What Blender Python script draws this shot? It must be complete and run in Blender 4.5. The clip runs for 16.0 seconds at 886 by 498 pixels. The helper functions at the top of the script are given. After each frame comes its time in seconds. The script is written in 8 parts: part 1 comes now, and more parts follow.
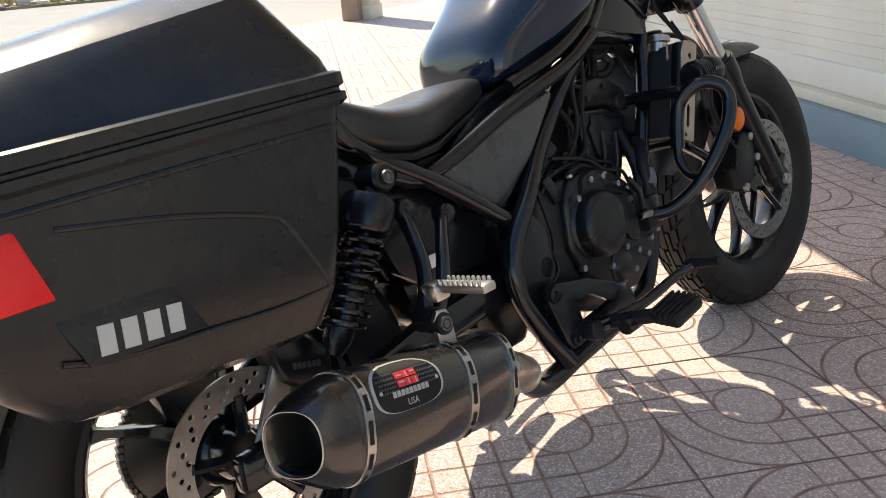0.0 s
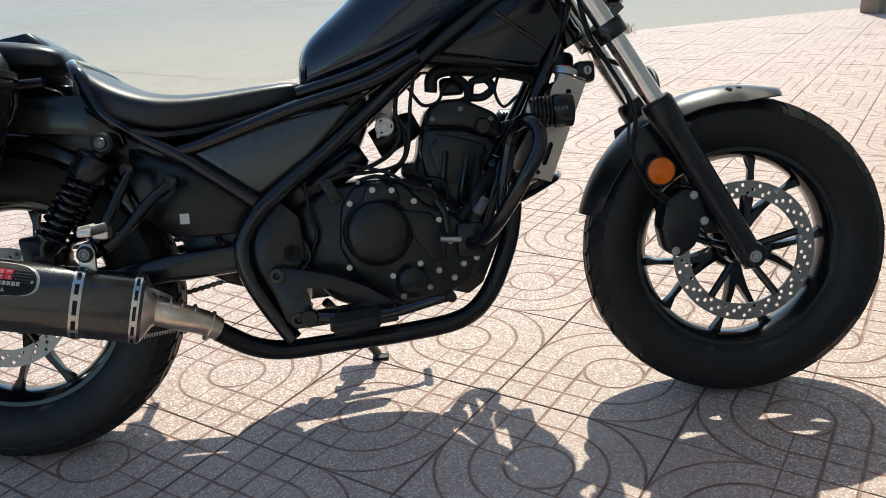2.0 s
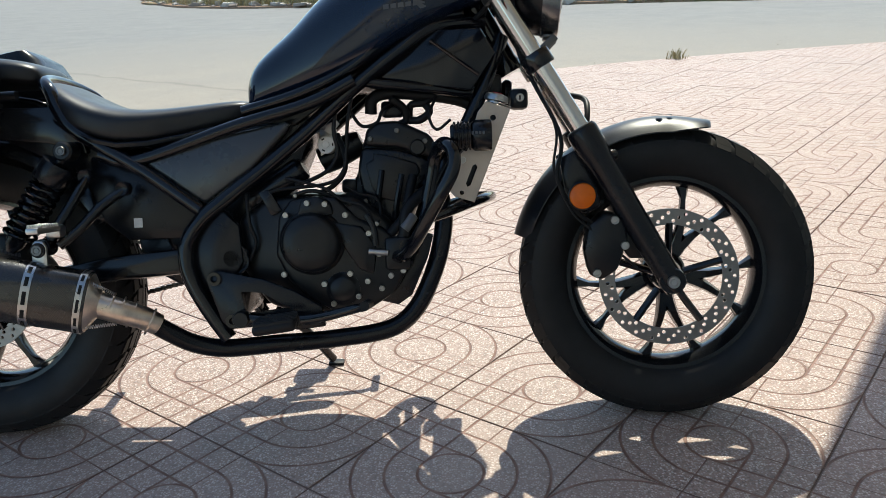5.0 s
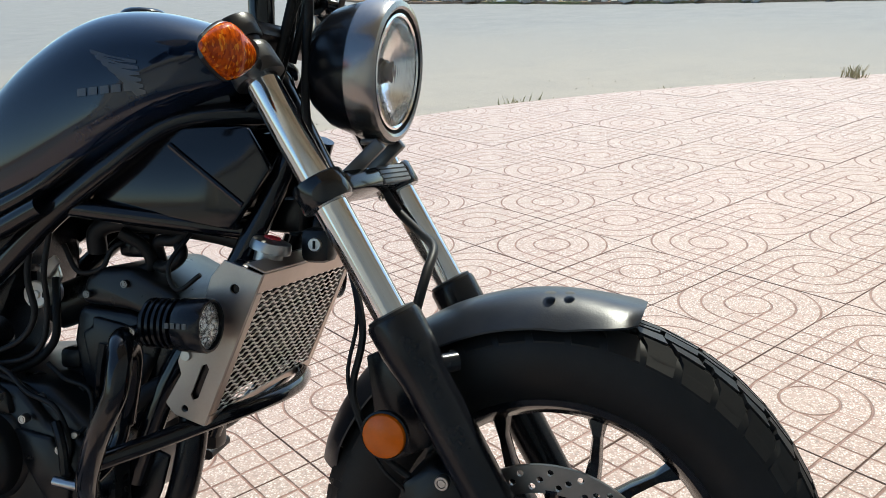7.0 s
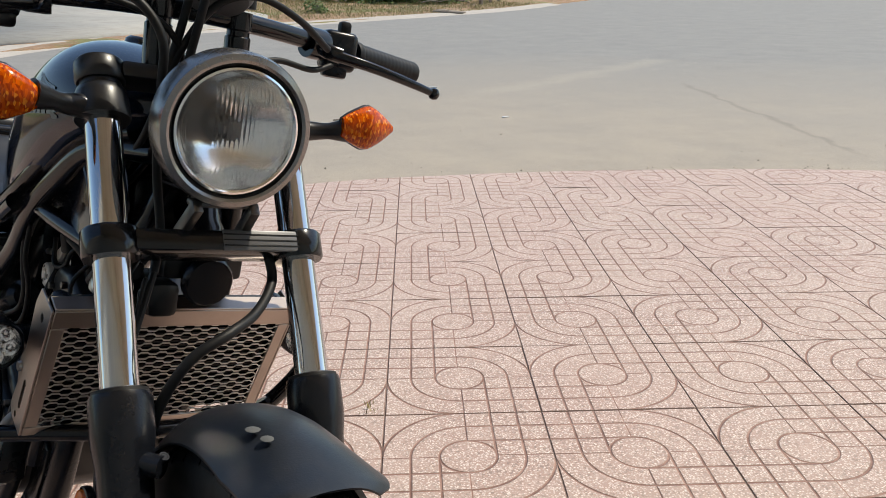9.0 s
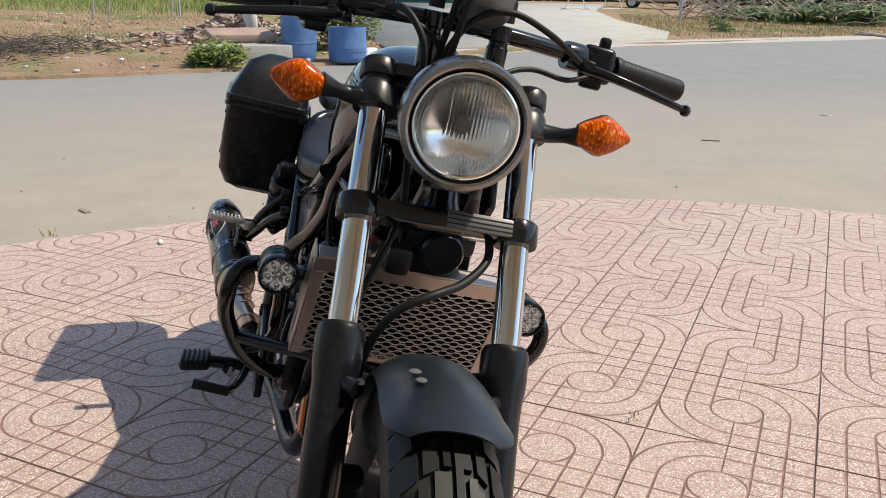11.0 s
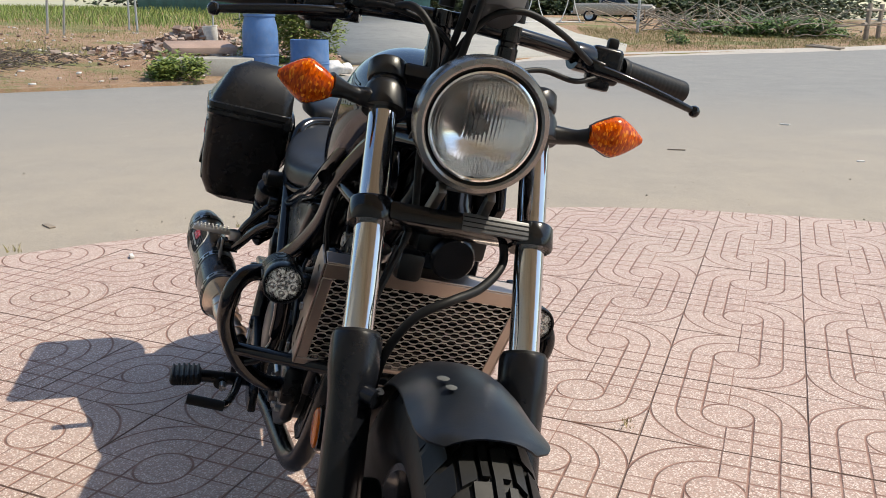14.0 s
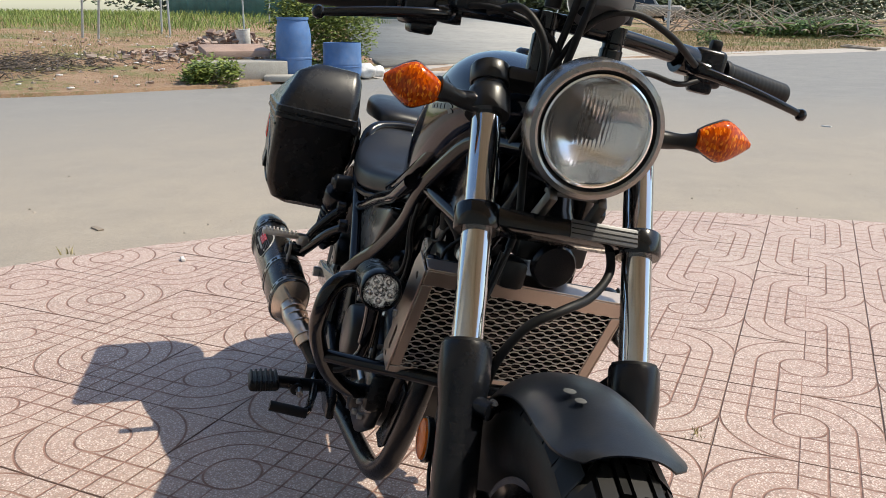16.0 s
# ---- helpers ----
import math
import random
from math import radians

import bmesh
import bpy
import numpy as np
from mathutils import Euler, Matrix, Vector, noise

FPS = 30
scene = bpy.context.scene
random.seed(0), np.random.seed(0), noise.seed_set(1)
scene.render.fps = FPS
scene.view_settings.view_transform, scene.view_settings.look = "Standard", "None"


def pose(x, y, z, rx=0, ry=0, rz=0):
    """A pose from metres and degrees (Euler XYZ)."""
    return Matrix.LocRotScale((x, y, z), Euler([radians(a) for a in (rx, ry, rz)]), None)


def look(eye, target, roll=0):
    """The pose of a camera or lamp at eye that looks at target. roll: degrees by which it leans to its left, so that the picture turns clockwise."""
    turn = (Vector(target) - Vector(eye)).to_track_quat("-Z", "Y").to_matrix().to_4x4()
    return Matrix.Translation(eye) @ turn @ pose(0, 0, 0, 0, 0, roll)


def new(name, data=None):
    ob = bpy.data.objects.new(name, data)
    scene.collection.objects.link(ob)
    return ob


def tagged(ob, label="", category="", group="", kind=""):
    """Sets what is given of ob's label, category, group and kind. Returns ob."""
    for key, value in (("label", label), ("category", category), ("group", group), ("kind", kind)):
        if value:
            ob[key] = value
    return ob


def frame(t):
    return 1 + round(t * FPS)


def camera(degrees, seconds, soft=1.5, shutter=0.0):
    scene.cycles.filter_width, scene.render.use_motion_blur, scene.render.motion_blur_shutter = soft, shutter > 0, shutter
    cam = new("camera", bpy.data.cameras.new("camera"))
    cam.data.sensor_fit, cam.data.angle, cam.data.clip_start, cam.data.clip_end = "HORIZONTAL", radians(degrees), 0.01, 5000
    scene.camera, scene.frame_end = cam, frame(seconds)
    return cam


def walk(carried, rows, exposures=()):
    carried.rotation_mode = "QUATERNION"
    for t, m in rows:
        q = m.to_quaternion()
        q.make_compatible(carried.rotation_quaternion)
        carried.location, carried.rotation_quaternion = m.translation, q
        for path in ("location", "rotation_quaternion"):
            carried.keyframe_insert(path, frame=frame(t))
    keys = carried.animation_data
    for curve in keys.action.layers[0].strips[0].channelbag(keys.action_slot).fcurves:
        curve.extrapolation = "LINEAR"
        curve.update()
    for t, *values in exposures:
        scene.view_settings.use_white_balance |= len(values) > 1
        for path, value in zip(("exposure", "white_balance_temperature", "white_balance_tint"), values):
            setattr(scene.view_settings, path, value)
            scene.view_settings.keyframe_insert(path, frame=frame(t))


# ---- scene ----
# World: x runs forwards along the parked motorcycle from its rear contact patch, y to its left, z up.
cam = camera(56.54, 16.0, soft=0.5)
ROWS = [
    (0, -0.4491, -0.8130, 0.9522, 68.541, 3.315, -46.511),
    (0.5, -0.1549, -1.0336, 0.9506, 68.090, 2.975, -33.321),
    (1, 0.1368, -1.2649, 0.9516, 68.160, 3.201, -24.902),
    (1.5, 0.4264, -1.4932, 0.9601, 68.603, 3.280, -13.405),
    (2, 0.7411, -1.5429, 0.9726, 69.002, 2.869, -5.484),
    (2.5, 0.9465, -1.5842, 0.9750, 68.794, 2.745, -1.954),
    (3, 0.9818, -1.6702, 0.9917, 68.646, 2.773, -0.294),
    (3.2, 0.9470, -1.7331, 1.0051, 68.463, 2.848, -0.187),
    (5.3, 1.0787, -1.5988, 0.9838, 70.651, 1.928, 0.431),
    (5.5, 1.1182, -1.5385, 0.9842, 70.653, 1.953, 0.887),
    (6, 1.2288, -1.3067, 0.9972, 70.689, 1.826, 1.554),
    (6.5, 1.3846, -1.0564, 1.0030, 70.474, 1.556, 2.368),
    (7, 1.5697, -0.8042, 1.0306, 70.523, 2.573, 13.147),
    (7.5, 1.7584, -0.5550, 1.0514, 71.205, 1.642, 20.550),
    (8, 1.8800, -0.3845, 1.0423, 72.004, 1.294, 28.787),
    (8.5, 2.0522, -0.2601, 1.0427, 72.079, 0.377, 45.125),
    (9, 2.1235, -0.1985, 1.0547, 72.113, 0.349, 50.846),
    (9.5, 2.1321, -0.1092, 1.0808, 71.859, -0.188, 62.459),
    (10, 2.2873, -0.0080, 1.0685, 71.519, -0.694, 73.092),
    (10.2, 2.3563, 0.0206, 1.0724, 71.708, -0.797, 75.987),
    (12.3, 2.2160, -0.2248, 1.0296, 73.855, -0.831, 78.088),
    (12.5, 2.2146, -0.2236, 1.0381, 73.881, -0.810, 75.126),
    (13, 2.2407, -0.1769, 1.0441, 73.937, -0.641, 74.441),
    (13.5, 2.2571, -0.1485, 1.0320, 73.895, -0.481, 74.694),
    (14, 2.2716, -0.1231, 1.0380, 73.996, -0.594, 74.974),
    (14.5, 2.3483, -0.0867, 1.0358, 73.980, -0.467, 75.332),
    (15, 2.3737, -0.0899, 1.0181, 73.981, -0.362, 75.761),
    (15.5, 2.3050, -0.1471, 1.0204, 73.993, -0.116, 76.188),
    (16, 2.2206, -0.2210, 1.0369, 74.137, -0.272, 76.725),
]
EXPOSURES = [(0.0, 1.24, 7300, 8), (1.0, 0.88, 6400, 0), (2.5, 0.58, 6400, 0), (5.5, 0.54, 6400, 0), (7.3, 0.58, 6250, 0), (8.0, 0.32, 6350, 2), (8.5, 0.24, 6500, 4), (9.0, 0.28, 6800, 6), (9.6, 0.36, 6850, 7), (12.3, 0.40, 6850, 7), (16.0, 0.40, 6850, 7)]
walk(cam, [(t, pose(x, y, z, rx, ry, rz)) for t, x, y, z, rx, ry, rz in ROWS], EXPOSURES)

# ---------------------------------------------------------------- world and sun
SUN_FROM = Vector((0.09, 0.445, 0.613)).normalized()
world = bpy.data.worlds.new("world")
scene.world = world
world.use_nodes = True
wn = world.node_tree
sky = wn.nodes.new("ShaderNodeTexSky")
sky.sky_type = "NISHITA"
sky.sun_disc = False
sky.sun_elevation = math.asin(SUN_FROM.z)
sky.sun_rotation = math.atan2(SUN_FROM.x, SUN_FROM.y)
sky.dust_density = 0.8
sky.ozone_density = 2.5
wn.links.new(sky.outputs[0], wn.nodes["Background"].inputs[0])
wn.nodes["Background"].inputs[1].default_value = 0.145
sun = new("sun", bpy.data.lights.new("sun", "SUN"))
sun.data.energy, sun.data.angle, sun.data.color = 3.8, radians(0.55), (1.0, 0.92, 0.80)
sun.matrix_world = look(SUN_FROM * 20, (0, 0, 0))


# ---------------------------------------------------------------- materials
class Nodes:
    """A material's node tree, with short ways to add maths."""

    def __init__(self, name):
        self.mat = bpy.data.materials.new(name)
        self.mat.use_nodes = True
        self.t = self.mat.node_tree
        self.b = self.t.nodes["Principled BSDF"]

    def add(self, kind):
        return self.t.nodes.new("ShaderNode" + kind)

    def put(self, socket, value):
        if hasattr(value, "is_output"):
            self.t.links.new(value, socket)
        else:
            socket.default_value = value

    def m(self, op, a, b=0.0, c=None):
        n = self.add("Math")
        n.operation = op
        self.put(n.inputs[0], a)
        self.put(n.inputs[1], b)
        if c is not None:
            self.put(n.inputs[2], c)
        return n.outputs[0]

    def ramp(self, value, lo, hi, a=0.0, b=1.0):
        n = self.add("MapRange")
        n.clamp = True
        for s, v in zip(n.inputs[:5], (value, lo, hi, a, b)):
            self.put(s, v)
        return n.outputs[0]

    def mix(self, fac, a, b):
        n = self.add("Mix")
        n.data_type = "RGBA"
        self.put(n.inputs[0], fac)
        for s, v in ((n.inputs[6], a), (n.inputs[7], b)):
            self.put(s, v if hasattr(v, "is_output") else (*v[:3], 1))
        return n.outputs[2]

    def coords(self, kind="Object"):
        return self.add("TexCoord").outputs[kind]

    def noise(self, scale, detail=3.0, rough=0.6, vec=None):
        n = self.add("TexNoise")
        self.t.links.new(vec or self.coords(), n.inputs["Vector"])
        for k, v in (("Scale", scale), ("Detail", detail), ("Roughness", rough)):
            n.inputs[k].default_value = v
        return n.outputs[0]

    def bump(self, height, strength=0.3, distance=0.002):
        n = self.add("Bump")
        n.inputs["Strength"].default_value, n.inputs["Distance"].default_value = strength, distance
        self.t.links.new(height, n.inputs["Height"])
        self.t.links.new(n.outputs[0], self.b.inputs["Normal"])

    def set(self, **kw):
        for k, v in kw.items():
            self.put(self.b.inputs[k.replace("_", " ")], v if not isinstance(v, tuple) else (*v, 1)[:4])
        return self


def surface(name, col, rough=0.5, metal=0.0, vary=0.25, big=6.0, grain=180.0, bump=0.1, dist=0.0006, coat=0.0, dust=0.0, spec=0.5, warm=(0.30, 0.25, 0.20)):
    """A plain material with variation at two scales, fine relief and some dust."""
    n = Nodes(name)
    a, g = n.noise(big, 4), n.noise(grain, 2)
    c = n.mix(n.ramp(a, 0.3, 0.7), tuple(x * (1 - vary) for x in col), tuple(min(1, x * (1 + vary)) for x in col))
    c = n.mix(n.ramp(g, 0.35, 0.7, 0, vary * 0.6), c, tuple(x * 0.6 for x in col))
    if dust:
        c = n.mix(n.ramp(n.noise(big * 3.7, 6, 0.7), 0.45, 0.8, 0, dust), c, warm)
    n.set(Base_Color=c, Metallic=metal, Roughness=n.ramp(n.noise(big * 2.3, 5), 0.25, 0.75, max(0.03, rough * 0.8), min(1, rough * 1.25)))
    n.b.inputs["Specular IOR Level"].default_value = spec
    n.b.inputs["Coat Weight"].default_value = coat
    n.b.inputs["Coat Roughness"].default_value = 0.06
    if bump:
        n.bump(g, bump, dist)
    return n.mat


def carbon_weave(name):
    n = Nodes(name)
    ck = n.add("TexChecker")
    n.t.links.new(n.coords(), ck.inputs[0])
    ck.inputs["Scale"].default_value = 420
    ck.inputs["Color1"].default_value, ck.inputs["Color2"].default_value = (0.004, 0.004, 0.005, 1), (0.024, 0.020, 0.016, 1)
    n.set(Base_Color=ck.outputs[0], Roughness=n.ramp(n.noise(9, 5), 0.3, 0.7, 0.22, 0.32))
    n.b.inputs["Coat Weight"].default_value = 0.55
    n.b.inputs["Coat Roughness"].default_value = 0.07
    n.bump(ck.outputs[1], 0.15, 0.0003)
    return n.mat


def clear(name, col, rough=0.05, transmission=1.0, ior=1.48, bump=0.0, scale=120):
    n = Nodes(name)
    n.set(Base_Color=col, Roughness=rough, IOR=ior)
    n.b.inputs["Transmission Weight"].default_value = transmission
    if bump:
        v = n.add("TexVoronoi")
        n.t.links.new(n.coords(), v.inputs["Vector"])
        v.inputs["Scale"].default_value = scale
        n.bump(v.outputs[0], bump, 0.002)
    return n.mat


def terrazzo_tile(name):
    """Pressed pavement tile: circle in the middle, quarter rings in two corners, small squares in the other two."""
    n = Nodes(name)
    uv = n.add("UVMap").outputs[0]
    sep = n.add("SeparateXYZ")
    n.t.links.new(uv, sep.inputs[0])
    u, v = sep.outputs[0], sep.outputs[1]
    info = n.add("ObjectInfo").outputs["Random"]
    r = n.m("SQRT", n.m("ADD", n.m("MULTIPLY", u, u), n.m("MULTIPLY", v, v)))
    q = n.m("GREATER_THAN", n.m("MULTIPLY", u, v), 0.0)
    p = 0.0672

    def away(x):  # distance to the nearest multiple of p
        return n.m("ABSOLUTE", n.m("SUBTRACT", n.m("MODULO", n.m("ADD", n.m("ABSOLUTE", x), p / 2), p), p / 2))

    rings = n.m("ADD", away(r), n.m("MULTIPLY", n.m("GREATER_THAN", r, 0.225), 1.0))
    grid = n.m("MINIMUM", away(u), away(v))
    d = n.m("ADD", n.m("MULTIPLY", rings, q), n.m("MULTIPLY", grid, n.m("SUBTRACT", 1.0, q)))
    inside = n.m("LESS_THAN", r, p)
    d = n.m("ADD", n.m("MULTIPLY", d, n.m("SUBTRACT", 1.0, inside)), inside)
    d = n.m("MINIMUM", d, n.m("ABSOLUTE", n.m("SUBTRACT", r, p)))
    edge = n.m("SUBTRACT", 0.2014, n.m("MAXIMUM", n.m("ABSOLUTE", u), n.m("ABSOLUTE", v)))
    d = n.m("MINIMUM", d, edge)
    groove = n.ramp(d, 0.0016, 0.0044)
    geo = n.add("NewGeometry").outputs["Position"]
    stone = n.add("TexVoronoi")
    n.t.links.new(geo, stone.inputs["Vector"])
    stone.inputs["Scale"].default_value = 205
    chip = n.add("SeparateColor")
    n.t.links.new(stone.outputs["Color"], chip.inputs[0])
    pebble = n.mix(n.ramp(chip.outputs[0], 0.15, 0.95), (0.38, 0.28, 0.24), (0.80, 0.715, 0.665))
    c = n.mix(n.ramp(stone.outputs["Distance"], 0.34, 0.62), pebble, (0.36, 0.235, 0.195))
    c = n.mix(n.ramp(chip.outputs[1], 0.80, 0.92, 0, 0.8), c, (0.185, 0.13, 0.11))
    big = n.noise(1.3, 5, 0.6, geo)
    c = n.mix(n.ramp(big, 0.35, 0.7, 0, 0.4), c, (0.52, 0.45, 0.40))
    c = n.mix(n.ramp(n.noise(7, 6, 0.7, geo), 0.5, 0.8, 0, 0.38), c, (0.56, 0.42, 0.37))
    c = n.mix(n.ramp(info, 0.0, 1.0, 0, 0.22), c, (0.50, 0.36, 0.315))
    c = n.mix(n.ramp(n.noise(2.9, 7, 0.75, geo), 0.60, 0.72, 0, 0.35), c, (0.30, 0.25, 0.22))
    dirt = n.mix(n.ramp(n.noise(16, 4, 0.6, geo), 0.4, 0.65), (0.195, 0.10, 0.075), (0.33, 0.195, 0.15))
    c = n.mix(groove, dirt, c)
    c = n.mix(n.ramp(edge, 0.0012, 0.0034), (0.15, 0.095, 0.075), c)
    n.set(Base_Color=c, Roughness=n.ramp(big, 0.3, 0.7, 0.62, 0.8))
    h = n.m("ADD", groove, n.m("MULTIPLY", n.noise(420, 2, 0.6, geo), 0.12))
    n.bump(h, 0.75, 0.0035)
    return n.mat


def ground_mat(name, cols, scales, rough=0.9, bump=0.5, dist=0.01, speck=None):
    n = Nodes(name)
    geo = n.add("NewGeometry").outputs["Position"]
    a = n.noise(scales[0], 6, 0.6, geo)
    b = n.noise(scales[1], 6, 0.7, geo)
    g = n.noise(scales[2], 3, 0.6, geo)
    c = n.mix(n.ramp(a, 0.35, 0.65), cols[0], cols[1])
    c = n.mix(n.ramp(b, 0.48, 0.7, 0, 0.8), c, cols[2])
    c = n.mix(n.ramp(g, 0.3, 0.75, 0, 0.35), c, tuple(x * 0.45 for x in cols[0]))
    if speck:
        c = n.mix(n.ramp(n.noise(scales[1] * 9, 5, 0.8, geo), 0.66, 0.72, 0, 0.8), c, speck)
    n.set(Base_Color=c, Roughness=rough)
    n.bump(n.m("ADD", n.m("MULTIPLY", b, 0.5), g), bump, dist)
    return n.mat


def road_mat(name):
    """Grey asphalt, with sand drifted along the kerb and worn patches."""
    n = Nodes(name)
    geo = n.add("NewGeometry").outputs["Position"]
    far = n.add("VectorMath")
    far.operation = "DISTANCE"
    n.t.links.new(geo, far.inputs[0])
    far.inputs[1].default_value = (1.3, 1.1, -0.1)
    patch, mid, fine = n.noise(0.28, 6, 0.6, geo), n.noise(1.7, 7, 0.7, geo), n.noise(150, 3, 0.7, geo)
    reach = n.m("ADD", far.outputs["Value"], n.m("MULTIPLY", n.m("SUBTRACT", patch, 0.5), 6.0))
    c = n.mix(n.ramp(mid, 0.35, 0.7), (0.225, 0.22, 0.212), (0.285, 0.275, 0.255))
    c = n.mix(n.ramp(reach, 3.8, 13.0, 0.90, 0.0), c, n.mix(n.ramp(mid, 0.4, 0.65), (0.42, 0.355, 0.275), (0.345, 0.295, 0.235)))
    c = n.mix(n.ramp(n.noise(7.0, 6, 0.75, geo), 0.56, 0.72, 0, 0.45), c, (0.42, 0.37, 0.31))
    pos = n.add("SeparateXYZ")
    n.t.links.new(geo, pos.inputs[0])

    def streak(ax, ay, bx, by, wobble):  # distance from a line, and a fade at its two ends
        L = math.hypot(bx - ax, by - ay)
        ux, uy = (bx - ax) / L, (by - ay) / L
        rx, ry = n.m("SUBTRACT", pos.outputs[0], ax), n.m("SUBTRACT", pos.outputs[1], ay)
        along = n.m("ADD", n.m("MULTIPLY", rx, ux), n.m("MULTIPLY", ry, uy))
        off = n.m("SUBTRACT", n.m("MULTIPLY", rx, uy), n.m("MULTIPLY", ry, ux))
        off = n.m("ABSOLUTE", n.m("ADD", off, n.m("MULTIPLY", n.m("SUBTRACT", mid, 0.5), wobble)))
        return off, n.m("MULTIPLY", n.ramp(along, 0.0, 0.5), n.ramp(along, L - 0.5, L, 1, 0))

    off, ends = streak(-4.6, 5.6, -5.9, 10.9, 0.9)
    c = n.mix(n.m("MULTIPLY", n.ramp(off, 0.02, 0.34, 0.32, 0), ends), c, (0.47, 0.41, 0.33))
    off, ends = streak(-3.9, 8.35, -0.3, 5.5, 0.35)
    c = n.mix(n.m("MULTIPLY", n.ramp(off, 0.008, 0.05, 0.36, 0), ends), c, (0.13, 0.115, 0.10))
    c = n.mix(n.ramp(fine, 0.35, 0.7, 0, 0.5), c, (0.14, 0.135, 0.13))
    n.set(Base_Color=c, Roughness=0.88)
    n.bump(n.m("ADD", n.m("MULTIPLY", mid, 0.6), fine), 0.4, 0.006)
    return n.mat


def verge_mat(name):
    """Orange-brown dirt with worn grass patches, dark debris and pale crumbs."""
    n = Nodes(name)
    geo = n.add("NewGeometry").outputs["Position"]
    big, mid, fine, crumb = n.noise(0.33, 6, 0.6, geo), n.noise(1.6, 8, 0.75, geo), n.noise(11, 6, 0.75, geo), n.noise(38, 3, 0.7, geo)
    c = n.mix(n.ramp(mid, 0.35, 0.65), (0.27, 0.15, 0.085), (0.42, 0.28, 0.175))
    green = n.mix(n.ramp(fine, 0.35, 0.65), (0.075, 0.115, 0.025), (0.24, 0.25, 0.08))
    c = n.mix(n.ramp(n.m("ADD", big, n.m("MULTIPLY", n.m("SUBTRACT", fine, 0.5), 0.5)), 0.52, 0.61, 0, 0.85), c, green)
    c = n.mix(n.ramp(fine, 0.55, 0.66, 0, 0.7), c, (0.12, 0.085, 0.055))
    c = n.mix(n.ramp(crumb, 0.62, 0.68, 0, 0.8), c, (0.58, 0.53, 0.46))
    n.set(Base_Color=c, Roughness=0.95)
    n.bump(n.m("ADD", fine, n.m("MULTIPLY", crumb, 0.4)), 0.9, 0.06)
    return n.mat


def amber_lens(name):
    """Glossy orange plastic over a moulded field of short upright dashes."""
    n = Nodes(name)
    v = n.add("TexVoronoi")
    st = n.add("VectorMath")
    st.operation = "MULTIPLY"
    n.t.links.new(n.coords(), st.inputs[0])
    st.inputs[1].default_value = (330, 460, 190)
    n.t.links.new(st.outputs[0], v.inputs["Vector"])
    v.inputs["Scale"].default_value = 1.0
    cell = n.add("SeparateColor")
    n.t.links.new(v.outputs["Color"], cell.inputs[0])
    c = n.mix(n.ramp(cell.outputs[0], 0.1, 0.9), (0.28, 0.028, 0.0004), (0.66, 0.105, 0.001))
    c = n.mix(n.ramp(cell.outputs[1], 0.80, 0.92, 0, 0.8), c, (0.97, 0.36, 0.02))
    c = n.mix(n.ramp(n.noise(40, 3), 0.42, 0.66, 0, 0.45), c, (0.42, 0.050, 0.0005))
    n.set(Base_Color=c, Roughness=0.12, IOR=1.45)
    n.b.inputs["Specular IOR Level"].default_value = 0.4
    n.bump(v.outputs[0], 0.2, 0.0006)
    return n.mat


def leaf_mat(name, a, b):
    n = Nodes(name)
    isl = n.add("NewGeometry").outputs["Random Per Island"]
    n.set(Base_Color=n.mix(isl, a, b), Roughness=0.55)
    n.b.inputs["Subsurface Weight"].default_value = 0.0
    return n.mat


BLACK = surface("black_satin_paint", (0.006, 0.007, 0.009), 0.16, vary=0.2, coat=0.2, spec=0.4, bump=0.03, dust=0.012)
GLOSS = surface("black_gloss_paint", (0.005, 0.0055, 0.008), 0.13, vary=0.15, coat=0.2, spec=0.36, bump=0.0, dust=0.008)
TANK = surface("deep_blue_black_paint", (0.005, 0.011, 0.027), 0.10, vary=0.2, coat=0.35, spec=0.4, bump=0.0)
ENGINE = surface("black_engine_coating", (0.008, 0.0085, 0.010), 0.30, spec=0.34, vary=0.25, grain=420, bump=0.12, dust=0.02)
RUBBER = surface("tyre_rubber", (0.010, 0.010, 0.0105), 0.50, vary=0.3, grain=260, bump=0.12, dust=0.05, warm=(0.10, 0.09, 0.08), spec=0.3)
SOFT = surface("black_rubber", (0.008, 0.008, 0.009), 0.50, spec=0.28, vary=0.2, grain=300, bump=0.1)
VINYL = surface("black_seat_vinyl", (0.013, 0.014, 0.017), 0.36, spec=0.4, vary=0.15, grain=620, bump=0.22, dist=0.0005, dust=0.02)
SATIN = surface("worn_satin_black", (0.013, 0.014, 0.017), 0.34, spec=0.5, vary=0.25, grain=500, bump=0.15, dust=0.05)
PLASTIC = surface("textured_black_plastic", (0.009, 0.0095, 0.011), 0.26, spec=0.34, vary=0.12, grain=900, bump=0.25, dist=0.0004, dust=0.03)
MATT = surface("satin_black_coating", (0.006, 0.007, 0.010), 0.24, spec=0.33, vary=0.2, grain=700, bump=0.12, dust=0.012)
FENDER = surface("satin_black_fender_paint", (0.008, 0.011, 0.017), 0.34, spec=0.42, vary=0.25, grain=420, bump=0.35, dist=0.0004, dust=0.04)
CHROME = surface("chromed_steel", (0.62, 0.62, 0.63), 0.10, 1.0, vary=0.06, bump=0.0)
STEEL = surface("brushed_steel", (0.46, 0.45, 0.44), 0.30, 1.0, vary=0.12, grain=300, bump=0.08)
ALU = surface("brushed_aluminium", (0.60, 0.57, 0.54), 0.34, 1.0, vary=0.10, grain=300, bump=0.08)
